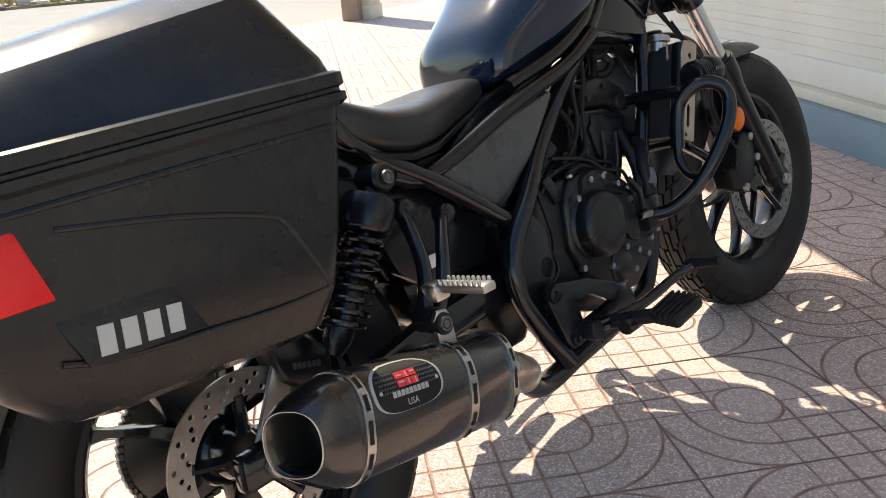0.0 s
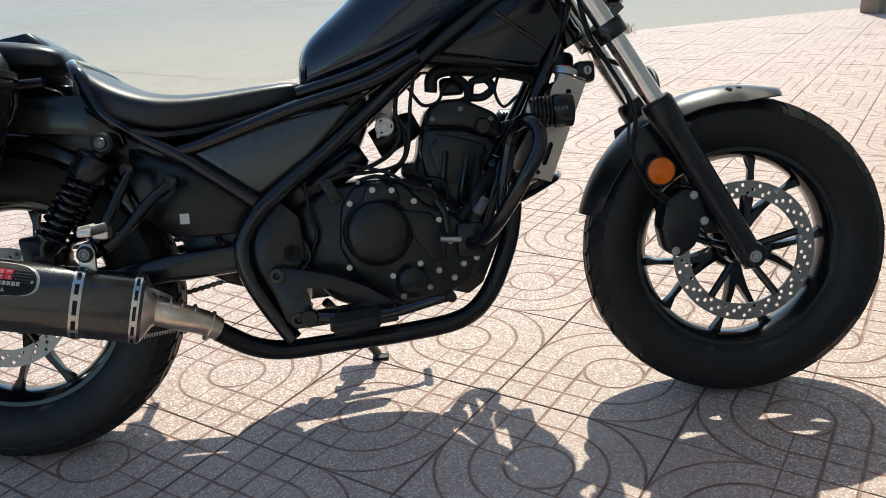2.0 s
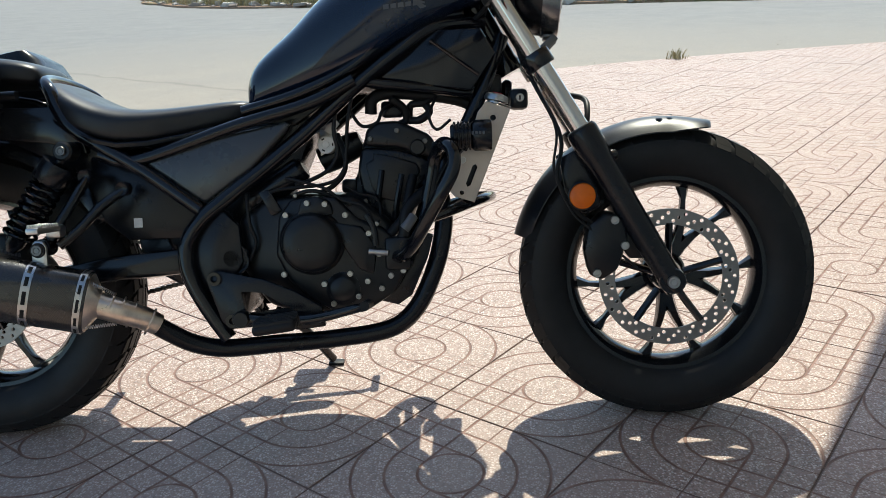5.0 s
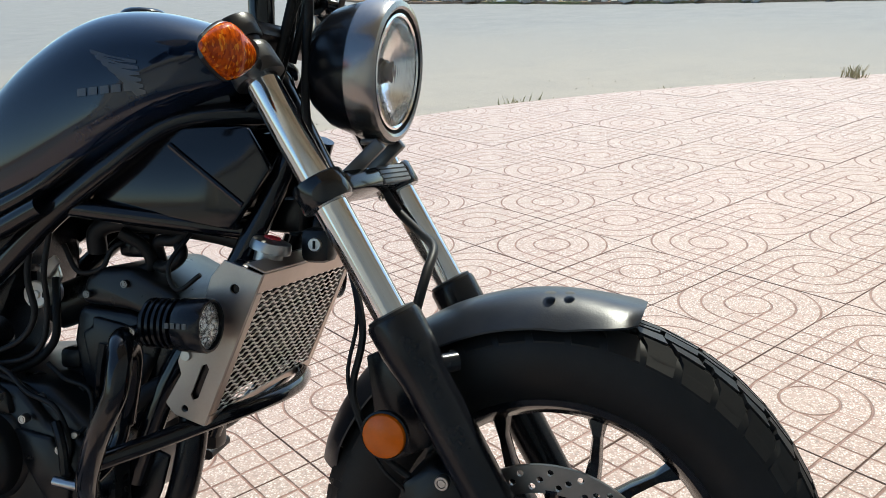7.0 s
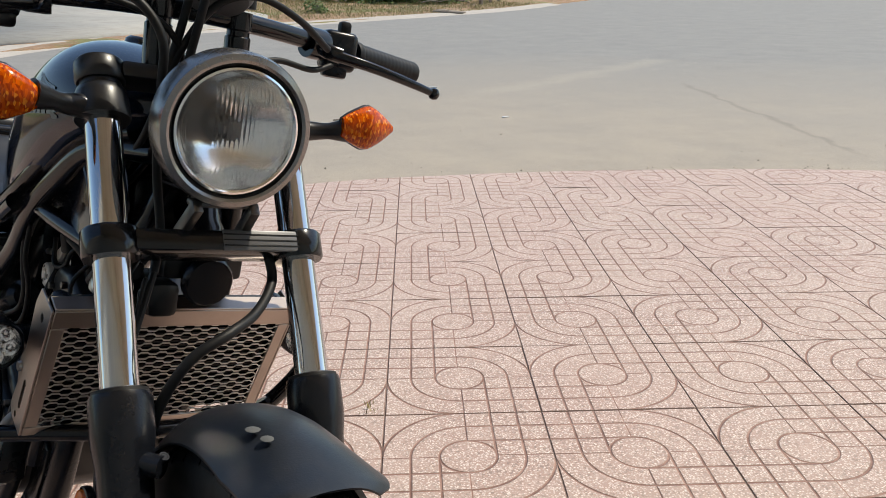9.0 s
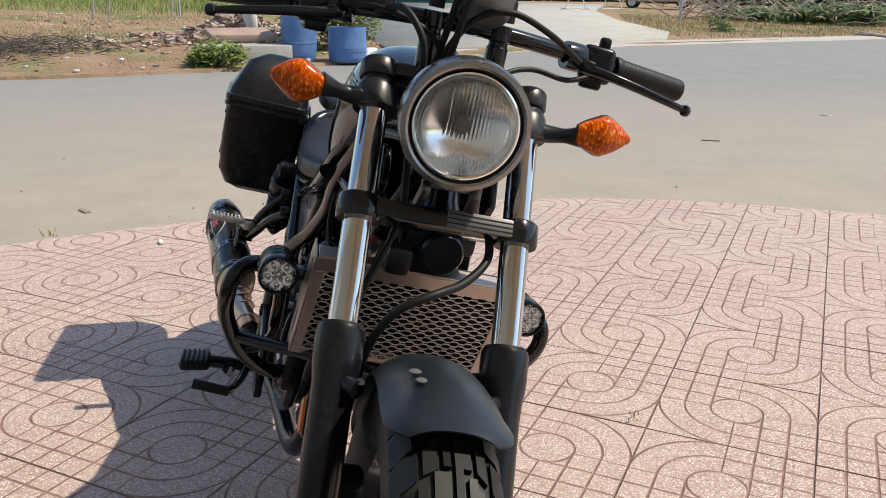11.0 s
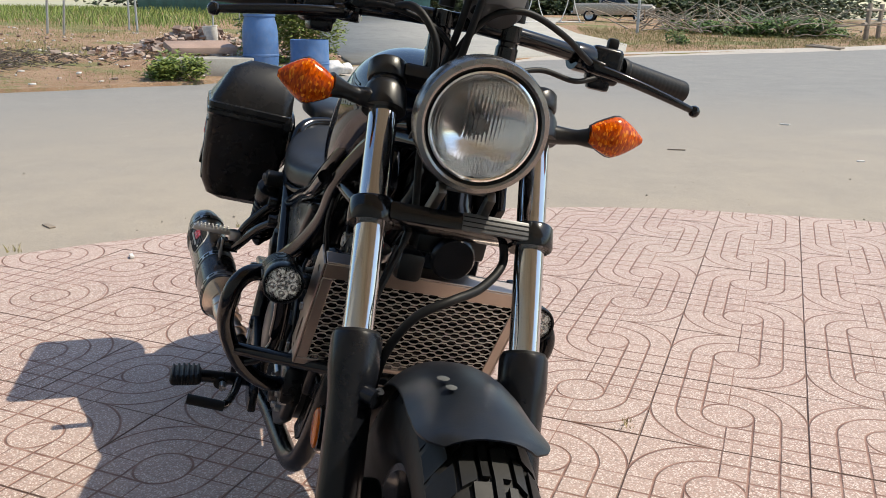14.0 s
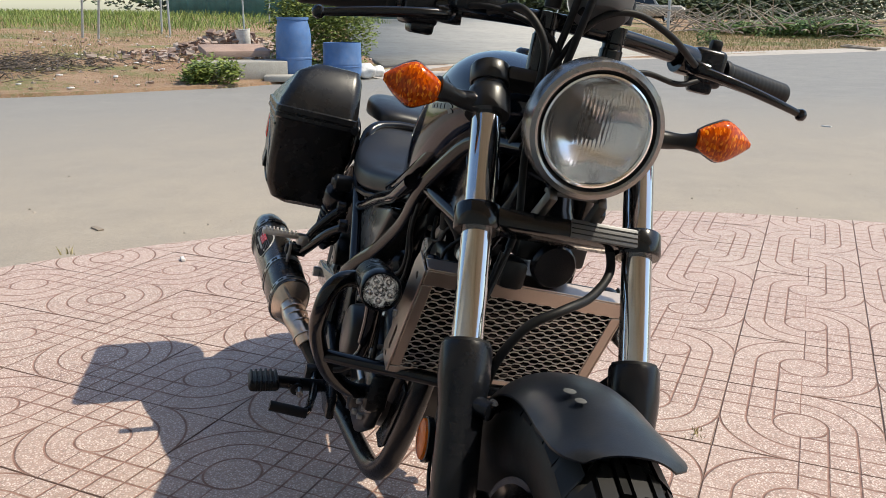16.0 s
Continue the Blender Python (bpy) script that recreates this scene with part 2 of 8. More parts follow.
DARKSTEEL = surface("dark_steel", (0.16, 0.155, 0.15), 0.38, 1.0, vary=0.2, bump=0.05)
TITAN = surface("heat_tinted_titanium", (0.62, 0.53, 0.45), 0.32, 1.0, vary=0.25, big=22, bump=0.05)
CARBON = carbon_weave("carbon_weave")
AMBER = amber_lens("amber_lens")
ORANGE = surface("orange_reflector", (0.66, 0.13, 0.003), 0.20, vary=0.12, big=40, grain=500, bump=0.2, coat=0.1, spec=0.3)
RED = surface("red_reflector", (0.70, 0.012, 0.018), 0.2, vary=0.12, big=30, grain=500, bump=0.2, coat=0.1, spec=0.3)
GLASS = clear("headlamp_glass", (1.0, 1.0, 0.995), 0.01, 1.0, 1.32)
CLEAR = clear("lamp_glass", (0.95, 0.96, 0.96), 0.02, 0.9, 1.45)
MIRROR = surface("reflector_chrome", (0.985, 0.98, 0.97), 0.12, 1.0, vary=0.01, big=30, bump=0.0)
SILVER = surface("silver_print", (0.42, 0.41, 0.395), 0.35, 0.3, vary=0.08, bump=0.0)
GREYPRINT = surface("dim_grey_print", (0.075, 0.08, 0.09), 0.3, 0.2, vary=0.08, bump=0.0)
REDPRINT = surface("red_print", (0.62, 0.03, 0.04), 0.35, vary=0.08, bump=0.0)
HOLE = surface("dark_hole", (0.004, 0.004, 0.004), 0.9, vary=0.1, bump=0.0)
WHITEPRINT = surface("white_print", (0.72, 0.71, 0.68), 0.4, vary=0.05, bump=0.0)
TILE = terrazzo_tile("pink_terrazzo_tile")
ROAD = road_mat("sandy_asphalt_road")
DIRT = verge_mat("dirt_and_dry_grass")
CONCRETE = ground_mat("pale_concrete", ((0.36, 0.345, 0.31), (0.43, 0.405, 0.36), (0.29, 0.27, 0.235)), (0.5, 3.0, 40), 0.85, 0.3, 0.004)
KERB = ground_mat("kerb_concrete", ((0.44, 0.40, 0.35), (0.50, 0.45, 0.40), (0.36, 0.32, 0.28)), (1.2, 5.0, 60), 0.85, 0.4, 0.006)
LEAFDARK = leaf_mat("deep_green_leaf", (0.015, 0.030, 0.008), (0.06, 0.085, 0.025))
LEAF = leaf_mat("green_leaf", (0.045, 0.105, 0.018), (0.13, 0.20, 0.045))
SCRUB = leaf_mat("dusty_scrub_leaf", (0.11, 0.14, 0.045), (0.30, 0.28, 0.12))
GRASS = leaf_mat("grass_blade", (0.10, 0.145, 0.03), (0.27, 0.27, 0.10))
DRYGRASS = leaf_mat("dry_grass_blade", (0.30, 0.26, 0.12), (0.50, 0.43, 0.25))
WOOD = surface("weathered_wood", (0.28, 0.23, 0.18), 0.8, vary=0.3, big=9, grain=60, bump=0.4, dist=0.003)
STICK = surface("grey_stick_bark", (0.30, 0.26, 0.21), 0.85, vary=0.35, big=5, bump=0.3, dist=0.003)
BLUEPL = surface("faded_blue_plastic", (0.075, 0.165, 0.36), 0.5, vary=0.22, big=3, bump=0.1, dust=0.2)
TEAL = surface("teal_sheet_metal", (0.08, 0.20, 0.19), 0.5, vary=0.25, big=2, bump=0.05, dust=0.2)
SHUTTER = surface("cream_painted_slats", (0.60, 0.57, 0.48), 0.5, vary=0.08, big=1.5, bump=0.05, dust=0.15)
PLINTH = surface("blue_grey_plinth", (0.16, 0.21, 0.23), 0.75, vary=0.15, big=3, bump=0.2, dust=0.2)
CREAM = surface("cream_render", (0.58, 0.52, 0.40), 0.8, vary=0.1, big=2, bump=0.3, dust=0.2)
CARPAINT = surface("beige_car_paint", (0.36, 0.32, 0.27), 0.25, 0.3, vary=0.06, bump=0.0, coat=0.6)
BAG = surface("white_plastic_bag", (0.68, 0.66, 0.63), 0.5, vary=0.15, big=20, bump=0.1)


# ---------------------------------------------------------------- mesh helpers
def smooth_line(pts, sub=6):
    """A Catmull-Rom line through the points."""
    pts = [Vector(p) for p in pts]
    if len(pts) < 3 or sub < 2:
        return pts
    ext = [2 * pts[0] - pts[1], *pts, 2 * pts[-1] - pts[-2]]
    out = []
    for i in range(1, len(ext) - 2):
        a, b, c, d = ext[i - 1:i + 3]
        for k in range(sub):
            t = k / sub
            out.append(0.5 * (2 * b + (c - a) * t + (2 * a - 5 * b + 4 * c - d) * t * t + (3 * b - a - 3 * c + d) * t ** 3))
    return out + [pts[-1]]


def add_tube(bm, pts, r, n=12, sub=6, caps=True, flat=1.0):
    """A round tube along a smooth line; r is a number or a function of 0..1; flat squashes it."""
    line = smooth_line(pts, sub)
    rings, up = [], Vector((0.013, 1, 0.02))
    for i, p in enumerate(line):
        d = (line[min(i + 1, len(line) - 1)] - line[max(i - 1, 0)]).normalized()
        side = d.cross(up)
        if side.length < 1e-3:
            side = d.cross(Vector((1, 0, 0.1)))
        side.normalize()
        up = side.cross(d).normalized()
        k = r(i / (len(line) - 1)) if callable(r) else r
        rings.append([bm.verts.new(p + k * (math.cos(a) * side + math.sin(a) * flat * up)) for a in (2 * math.pi * j / n for j in range(n))])
    for a, b in zip(rings, rings[1:]):
        for j in range(n):
            bm.faces.new((a[j], a[(j + 1) % n], b[(j + 1) % n], b[j]))
    if caps:
        bm.faces.new(rings[0][::-1]), bm.faces.new(rings[-1])
    return bm


def tube(pts, r, n=12, sub=6, caps=True, flat=1.0):
    return add_tube(bmesh.new(), pts, r, n, sub, caps, flat)


def add_lathe(bm, profile, m=None, n=32, closed=False, start=0.0, turn=2 * math.pi):
    """Turns a profile of (radius, height) round the z axis of the pose m."""
    m = m or Matrix.Identity(4)
    full = turn > 6.28
    cols = []
    for j in range(n if full else n + 1):
        a = start + turn * j / n
        cols.append([bm.verts.new(m @ Vector((r * math.cos(a), r * math.sin(a), h))) for r, h in profile])
    k = len(profile)
    for j in range(n):
        a, b = cols[j], cols[(j + 1) % len(cols)]
        for i in range(k if closed else k - 1):
            bm.faces.new((a[i], b[i], b[(i + 1) % k], a[(i + 1) % k]))
    return bm


def lathe(profile, m=None, n=32, closed=False, start=0.0, turn=2 * math.pi):
    return add_lathe(bmesh.new(), profile, m, n, closed, start, turn)


def add_box(bm, c, s, m=None, bevel=0.0, seg=2):
    m = m or Matrix.Identity(4)
    b2 = bmesh.new()
    bmesh.ops.create_cube(b2, size=1)
    for v in b2.verts:
        v.co = Vector(c) + Vector((v.co.x * s[0], v.co.y * s[1], v.co.z * s[2]))
    if bevel:
        bmesh.ops.bevel(b2, geom=list(b2.edges), offset=bevel, segments=seg, affect="EDGES", profile=0.5)
    merge(bm, b2, m)
    return bm


def box(c, s, m=None, bevel=0.0, seg=2):
    return add_box(bmesh.new(), c, s, m, bevel, seg)


def merge(bm, other, m=None):
    """Copies the faces of other into bm, and frees other."""
    idx = {v: bm.verts.new((m @ v.co) if m else v.co) for v in other.verts}
    for f in other.faces:
        bm.faces.new([idx[v] for v in f.verts])
    other.free()
    return bm


def add_prism(bm, poly, y0, y1, bevel=0.0, m=None, seg=2):
    """A plate with the outline poly in x and z, from y0 to y1."""
    b2 = bmesh.new()
    a = [b2.verts.new((x, y0, z)) for x, z in poly]
    b = [b2.verts.new((x, y1, z)) for x, z in poly]
    b2.faces.new(a), b2.faces.new(b[::-1])
    for i in range(len(poly)):
        j = (i + 1) % len(poly)
        b2.faces.new((a[j], a[i], b[i], b[j]))
    bmesh.ops.recalc_face_normals(b2, faces=b2.faces)
    if bevel:
        bmesh.ops.bevel(b2, geom=list(b2.edges), offset=bevel, segments=seg, affect="EDGES", profile=0.5)
    merge(bm, b2, m)
    return bm


def prism(poly, y0, y1, bevel=0.0, m=None, seg=2):
    return add_prism(bmesh.new(), poly, y0, y1, bevel, m, seg)


def add_loft(bm, rings, cap=True):
    vs = [[bm.verts.new(p) for p in ring] for ring in rings]
    n = len(vs[0])
    for a, b in zip(vs, vs[1:]):
        for j in range(n):
            bm.faces.new((a[j], a[(j + 1) % n], b[(j + 1) % n], b[j]))
    if cap:
        bm.faces.new(vs[0][::-1]), bm.faces.new(vs[-1])
    return bm


def loft(rings, cap=True):
    return add_loft(bmesh.new(), rings, cap)


def to(p, d, up=(0, 0, 1)):
    """A pose at p whose z axis points along d."""
    return Matrix.Translation(p) @ Vector(d).to_track_quat("Z", "Y").to_matrix().to_4x4()


def moved(bm, m):
    bm.transform(m)
    return bm


def part(name, bm, material, parent, label="", smooth=40):
    """One mesh object from a bmesh, under a thing or a part (or at top level with parent None)."""
    bmesh.ops.recalc_face_normals(bm, faces=bm.faces)
    me = bpy.data.meshes.new(name)
    for f in bm.faces:
        f.smooth = True
    bm.to_mesh(me)
    bm.free()
    me.materials.append(material)
    if smooth:
        me.set_sharp_from_angle(angle=radians(smooth))
    ob = new(name, me)
    if parent is not None:
        ob.parent = parent
    if label:
        ob["label"] = label
    return ob


def mirrored(bm):
    b2 = bm.copy()
    for v in b2.verts:
        v.co.y = -v.co.y
    bmesh.ops.reverse_faces(b2, faces=b2.faces)
    return b2


def both(name, bm, material, parent, label=""):
    """The same part on both sides; returns the right one and the left one."""
    b2 = mirrored(bm)
    return part(name, bm, material, parent, label), part(name, b2, material, parent, label)


def carve(bm, cutter):
    """Cuts one closed mesh out of another, so that the holes go right through."""
    obs = []
    for x in (bm, cutter):
        bmesh.ops.recalc_face_normals(x, faces=x.faces)
        me = bpy.data.meshes.new("carving")
        x.to_mesh(me)
        x.free()
        ob = bpy.data.objects.new("carving", me)
        scene.collection.objects.link(ob)
        obs.append(ob)
    cut = obs[0].modifiers.new("cut", "BOOLEAN")
    cut.object, cut.operation, cut.solver = obs[1], "DIFFERENCE", "EXACT"
    me = bpy.data.meshes.new_from_object(obs[0].evaluated_get(bpy.context.evaluated_depsgraph_get()))
    out = bmesh.new()
    out.from_mesh(me)
    for ob in obs:
        data = ob.data
        bpy.data.objects.remove(ob)
        bpy.data.meshes.remove(data)
    bpy.data.meshes.remove(me)
    return out


def text_mesh(body, size, m, depth=0.0004):
    """Lettering as a bmesh, centred on m's origin, in its xy plane."""
    cu = bpy.data.curves.new("lettering", "FONT")
    cu.body, cu.size, cu.align_x, cu.align_y, cu.extrude = body, size, "CENTER", "CENTER", depth
    ob = bpy.data.objects.new("lettering", cu)
    scene.collection.objects.link(ob)
    me = bpy.data.meshes.new_from_object(ob.evaluated_get(bpy.context.evaluated_depsgraph_get()))
    bm = bmesh.new()
    bm.from_mesh(me)
    bm.transform(m)
    bpy.data.objects.remove(ob), bpy.data.curves.remove(cu), bpy.data.meshes.remove(me)
    return bm


def empty(name, m, label, category, group=""):
    ob = new(name)
    ob.empty_display_size = 0.1
    ob.matrix_world = m
    return tagged(ob, label, category, group)


# ---------------------------------------------------------------- the motorcycle
# Local frame of the machine: x forwards from the rear axle, y to its left, z up, standing straight.
BIKE = Matrix.Translation((0, 0, 0.002)) @ Matrix.Rotation(radians(-14.17), 4, "X")
HEAD_POINT = Vector((1.596, 0, 0))
HEAD_AXIS = Vector((-math.sin(radians(28)), 0, math.cos(radians(28))))
STEER = Matrix.Translation(HEAD_POINT + Vector((0, -0.0115, 0))) @ Matrix.Rotation(radians(-5.4), 4, HEAD_AXIS) @ Matrix.Translation(-HEAD_POINT)
FRONT_AXLE, REAR_AXLE = Vector((1.488, 0, 0.3154)), Vector((0, 0, 0.3193))
bike = empty("motorcycle", BIKE, "black cruiser motorcycle leaning on its side stand on pink tiles", "motorcycle")


def ss(bm):
    """Turns a part with the handlebar."""
    return moved(bm, STEER)


def tyre_mesh(R, half, wall, tread):
    """A tyre with rounded shoulders and cut tread blocks, round the y axis."""
    bm = bmesh.new()
    prof = [(-half * 0.62, R - wall), (-half * 0.86, R - wall * 0.86), (-half, R - wall * 0.55), (-half * 0.97, R - wall * 0.30), (-half * 0.84, R - wall * 0.145)]
    crown = [(-0.70, 0.100), (-0.45, 0.060), (-0.2, 0.040), (0.2, 0.040), (0.45, 0.060), (0.70, 0.100)]
    prof += [(half * a, R - wall * b) for a, b in crown]
    prof += [(half * 0.84, R - wall * 0.145), (half * 0.97, R - wall * 0.30), (half, R - wall * 0.55), (half * 0.86, R - wall * 0.86), (half * 0.62, R - wall)]
    add_lathe(bm, [(r, y) for y, r in prof], Matrix.Rotation(radians(-90), 4, "X"), 96)
    return bm


def crown_point(R, half, wall, y, a, lift):
    """A point on the tyre's crown, y across it and a round it."""
    k = abs(y) / half
    drop = wall * float(np.interp(k, (0, 0.2, 0.45, 0.70, 0.84, 0.97, 1.0), (0.004, 0.006, 0.03, 0.075, 0.145, 0.30, 0.40)))
    r = R - drop + lift
    return Vector((r * math.cos(a), y, r * math.sin(a)))


def tread_mesh(R, half, wall, count):
    """Stepped centre ribs between zigzag grooves, and slanted shoulder blocks."""
    bm = bmesh.new()
    step = 2 * math.pi / count

    def block(cells):
        """cells: (y in half widths, a in steps); the outline runs round the block."""
        fine = []
        for (y0, a0), (y1, a1) in zip(cells, cells[1:] + cells[:1]):
            n_ = max(1, int(max(abs(y1 - y0) / 0.22, abs(a1 - a0) / 0.4)))
            fine += [(y0 + (y1 - y0) * k / n_, a0 + (a1 - a0) * k / n_) for k in range(n_)]
        lo = [bm.verts.new(crown_point(R, half, wall, y * half, a * step, -0.006)) for y, a in fine]
        hi = [bm.verts.new(crown_point(R, half, wall, y * half, a * step, 0.0030)) for y, a in fine]
        bm.faces.new(hi)
        for i in range(len(fine)):
            j = (i + 1) % len(fine)
            bm.faces.new((lo[i], lo[j], hi[j], hi[i]))

    for i in range(count):
        for s in (-1, 1):
            o = i + (0.5 if s > 0 else 0.0)
            # centre rib: steps in and out twice a pitch
            block([(s * y, o + a) for y, a in ((0.035, 0.03), (0.16, 0.03), (0.16, 0.52), (0.31, 0.52), (0.31, 0.96), (0.035, 0.96))])
            # middle rib outside the step
            block([(s * y, o + a) for y, a in ((0.25, -0.01), (0.49, -0.10), (0.49, 0.26), (0.39, 0.30), (0.39, 0.42), (0.25, 0.42))])
            block([(s * y, o + a) for y, a in ((0.40, 0.50), (0.56, 0.38), (0.56, 0.76), (0.40, 0.86))])
            # slanted shoulder blocks
            block([(s * y, o + a) for y, a in ((0.58, -0.16), (0.76, -0.27), (0.95, -0.33), (0.95, 0.04), (0.76, 0.11), (0.58, 0.21))])
            block([(s * y, o + a) for y, a in ((0.65, 0.28), (0.78, 0.20), (0.95, 0.13), (0.95, 0.55), (0.78, 0.63), (0.65, 0.71))])
    return bm


def wheel_set(place, R, half, wall, steer, spokes, lean, disc_r, disc_y, holes, name):
    """Rim with tyre, tread, spokes, hub and drilled disc."""
    rim_r = R - wall
    y_axis = Matrix.Rotation(radians(-90), 4, "X")
    m = (STEER if steer else Matrix.Identity(4)) @ Matrix.Translation(place)
    w = half * 0.66
    prof = [(rim_r + 0.004, -w), (rim_r - 0.006, -w * 0.98), (rim_r - 0.010, -w * 0.86), (rim_r - 0.020, -w * 0.55), (rim_r - 0.022, 0), (rim_r - 0.020, w * 0.55), (rim_r - 0.010, w * 0.86), (rim_r - 0.006, w * 0.98), (rim_r + 0.004, w), (rim_r - 0.001, w * 0.9), (rim_r - 0.012, 0), (rim_r - 0.001, -w * 0.9)]
    rim = part(name, moved(lathe(prof, y_axis, 96, closed=True), m), BLACK, bike, "black cast alloy wheel rim")
    part("tyre", moved(tyre_mesh(R, half, wall, 0), m), RUBBER, rim, "black road tyre with dusty sidewall")
    part("tread", moved(tread_mesh(R, half, wall, 21), m), RUBBER, rim, "stepped tyre tread blocks", smooth=20)
    part("hub", moved(lathe([(0.0, -0.062), (0.030, -0.062), (0.034, -0.05), (0.034, -0.03), (0.046, -0.02), (0.050, 0.0), (0.046, 0.02), (0.034, 0.03), (0.034, 0.062), (0.0, 0.062)], y_axis, 32), m), BLACK, rim)
    for i in range(spokes):
        a = 2 * math.pi * i / spokes + 0.1
        tilt = lean * (1 if i % 2 else -1)
        b2 = bmesh.new()
        r0, r1 = 0.036, rim_r - 0.014
        rings = []
        for k in range(6):
            f = k / 5
            r = r0 + (r1 - r0) * f
            aa = a + tilt * (1 - f) * 0.55
            hw = (0.017 - 0.010 * min(1, f * 1.4) + (0.010 if k == 5 else 0))
            hd = 0.017 - 0.006 * f
            c = Vector((r * math.cos(aa), 0, r * math.sin(aa)))
            t = Vector((-math.sin(a), 0, math.cos(a)))
            rings.append([c + t * hw, c + t * hw * 0.6 + Vector((0, hd, 0)), c - t * hw * 0.6 + Vector((0, hd, 0)), c - t * hw, c - t * hw * 0.6 - Vector((0, hd, 0)), c + t * hw * 0.6 - Vector((0, hd, 0))])
        add_loft(b2, rings)
        part("spoke", moved(b2, m), BLACK, rim)
    # drilled disc: an outer ring with holes through it, on a dark carrier
    b2 = bmesh.new()
    ri, ro, th = disc_r - 0.034, disc_r, 0.0025
    add_lathe(b2, [(ri, -th), (ro, -th), (ro, th), (ri, th)], y_axis, 120, closed=True)
    drill = bmesh.new()
    for i in range(holes):
        a = 2 * math.pi * i / holes
        for r, off in ((disc_r - 0.009, 0), (disc_r - 0.018, 0.36), (disc_r - 0.026, 0.68)):
            aa = a + off * 2 * math.pi / holes
            q = Matrix.Translation((r * math.cos(aa), 0, r * math.sin(aa))) @ y_axis
            ends = [[drill.verts.new(q @ Vector((0.0042 * math.cos(k * 0.7854), 0.0042 * math.sin(k * 0.7854), z))) for k in range(8)] for z in (-0.006, 0.006)]
            drill.faces.new(ends[0]), drill.faces.new(ends[1])
            for k in range(8):
                drill.faces.new((ends[0][k], ends[0][(k + 1) % 8], ends[1][(k + 1) % 8], ends[1][k]))
    part("brake_disc", moved(carve(b2, drill), m @ Matrix.Translation((0, disc_y, 0))), DISC, rim, "drilled steel brake disc", smooth=25)
    b2 = bmesh.new()
    for i in range(5):
        a = 2 * math.pi * i / 5 + 0.3
        c, s = math.cos(a), math.sin(a)
        p0, p1 = Vector((0.035 * c, disc_y * 0.85, 0.035 * s)), Vector(((ri + 0.004) * c, disc_y, (ri + 0.004) * s))
        add_tube(b2, [p0, (p0 + p1) / 2, p1], 0.008, 8, 2)
    part("disc_carrier", moved(b2, m), BLACK, rim)


DISC = surface("worn_brake_disc", (0.27, 0.255, 0.24), 0.36, 0.85, vary=0.15, big=30, bump=0.05)

wheel_set(FRONT_AXLE, 0.3154, 0.064, 0.105, True, 10, 0.5, 0.146, -0.078, 24, "front_wheel")
wheel_set(REAR_AXLE, 0.3193, 0.075, 0.112, False, 10, 0.5, 0.118, -0.087, 20, "rear_wheel")
Y_AXIS = Matrix.Rotation(radians(-90), 4, "X")
RIGHT = Matrix.Rotation(radians(90), 4, "X")  # z axis to the machine's right


def bolt_at(bm, x, y, z, r=0.006, h=0.005, d=(0, -1, 0)):
    m = to((x, y, z), d)
    add_lathe(bm, [(0, h), (r * 0.5, h), (r * 0.5, h * 0.55), (r * 0.55, h * 0.55), (r * 0.62, h), (r * 0.9, h), (r, h * 0.75), (r, -0.003), (0, -0.003)], m, 14)
    return bm


# front axle ends
b = bmesh.new()
bolt_at(b, 1.488, -0.136, 0.3154, 0.013, 0.012)
part("axle_bolt", ss(b), STEEL, bike, "steel front axle bolt head")
b = bmesh.new()
bolt_at(b, 1.488, 0.128, 0.3154, 0.013, 0.012, (0, 1, 0))
part("axle_bolt", ss(b), STEEL, bike)

# fork: chromed tubes in black lower legs
FORK_Y = 0.113
top, mid, low = Vector((1.113, 0, 0.955)), Vector((1.312, 0, 0.622)), Vector((1.486, 0, 0.318))
axis = (mid - top).normalized()
for s in (-1, 1):
    o = Vector((0, s * FORK_Y, 0))
    leg = part("fork_lower", ss(lathe([(0, -0.012), (0.0315, -0.012), (0.0332, -0.006), (0.0332, 0.030), (0.0318, 0.044), (0.0292, 0.062), (0.0282, 0.085), (0.028, 0.18), (0.027, 0.27), (0.026, 0.335), (0.027, 0.35), (0.024, 0.375), (0.0, 0.38)], to(mid + o, (low - mid)), 28)), MATT, bike, "matt black lower fork leg")
    part("dust_seal", ss(lathe([(0.021, -0.018), (0.029, -0.016), (0.031, -0.006), (0.031, 0.0)], to(mid + o, low - mid), 28)), SOFT, leg)
    part("fork_tube", ss(lathe([(0.0, 0), (0.0205, 0), (0.0205, (mid - top).length + 0.005)], to(top + o, axis), 32)), CHROME, bike, "polished chrome fork tube")
    part("axle_clamp", ss(lathe([(0, -0.019), (0.026, -0.019), (0.028, -0.014), (0.028, 0.012), (0.024, 0.018), (0, 0.018)], Matrix.Translation((1.488, s * 0.116, 0.3154)) @ Y_AXIS, 24)), MATT, leg)
    # short fender stay with a bolt
    q = mid + (low - mid) * 0.16 + o
    part("fender_stay", ss(tube([q, q + Vector((0.020, -s * 0.014, 0.003)), q + Vector((0.036, -s * 0.028, 0.004))], 0.0120, 14, 3)), MATT, leg)
    b = bmesh.new()
    bolt_at(b, q.x + 0.030, q.y - s * 0.030, q.z + 0.010, 0.006, 0.005, (0.45, -s * 0.2, 0.9))
    part("stay_bolt", ss(b), MATT, leg)

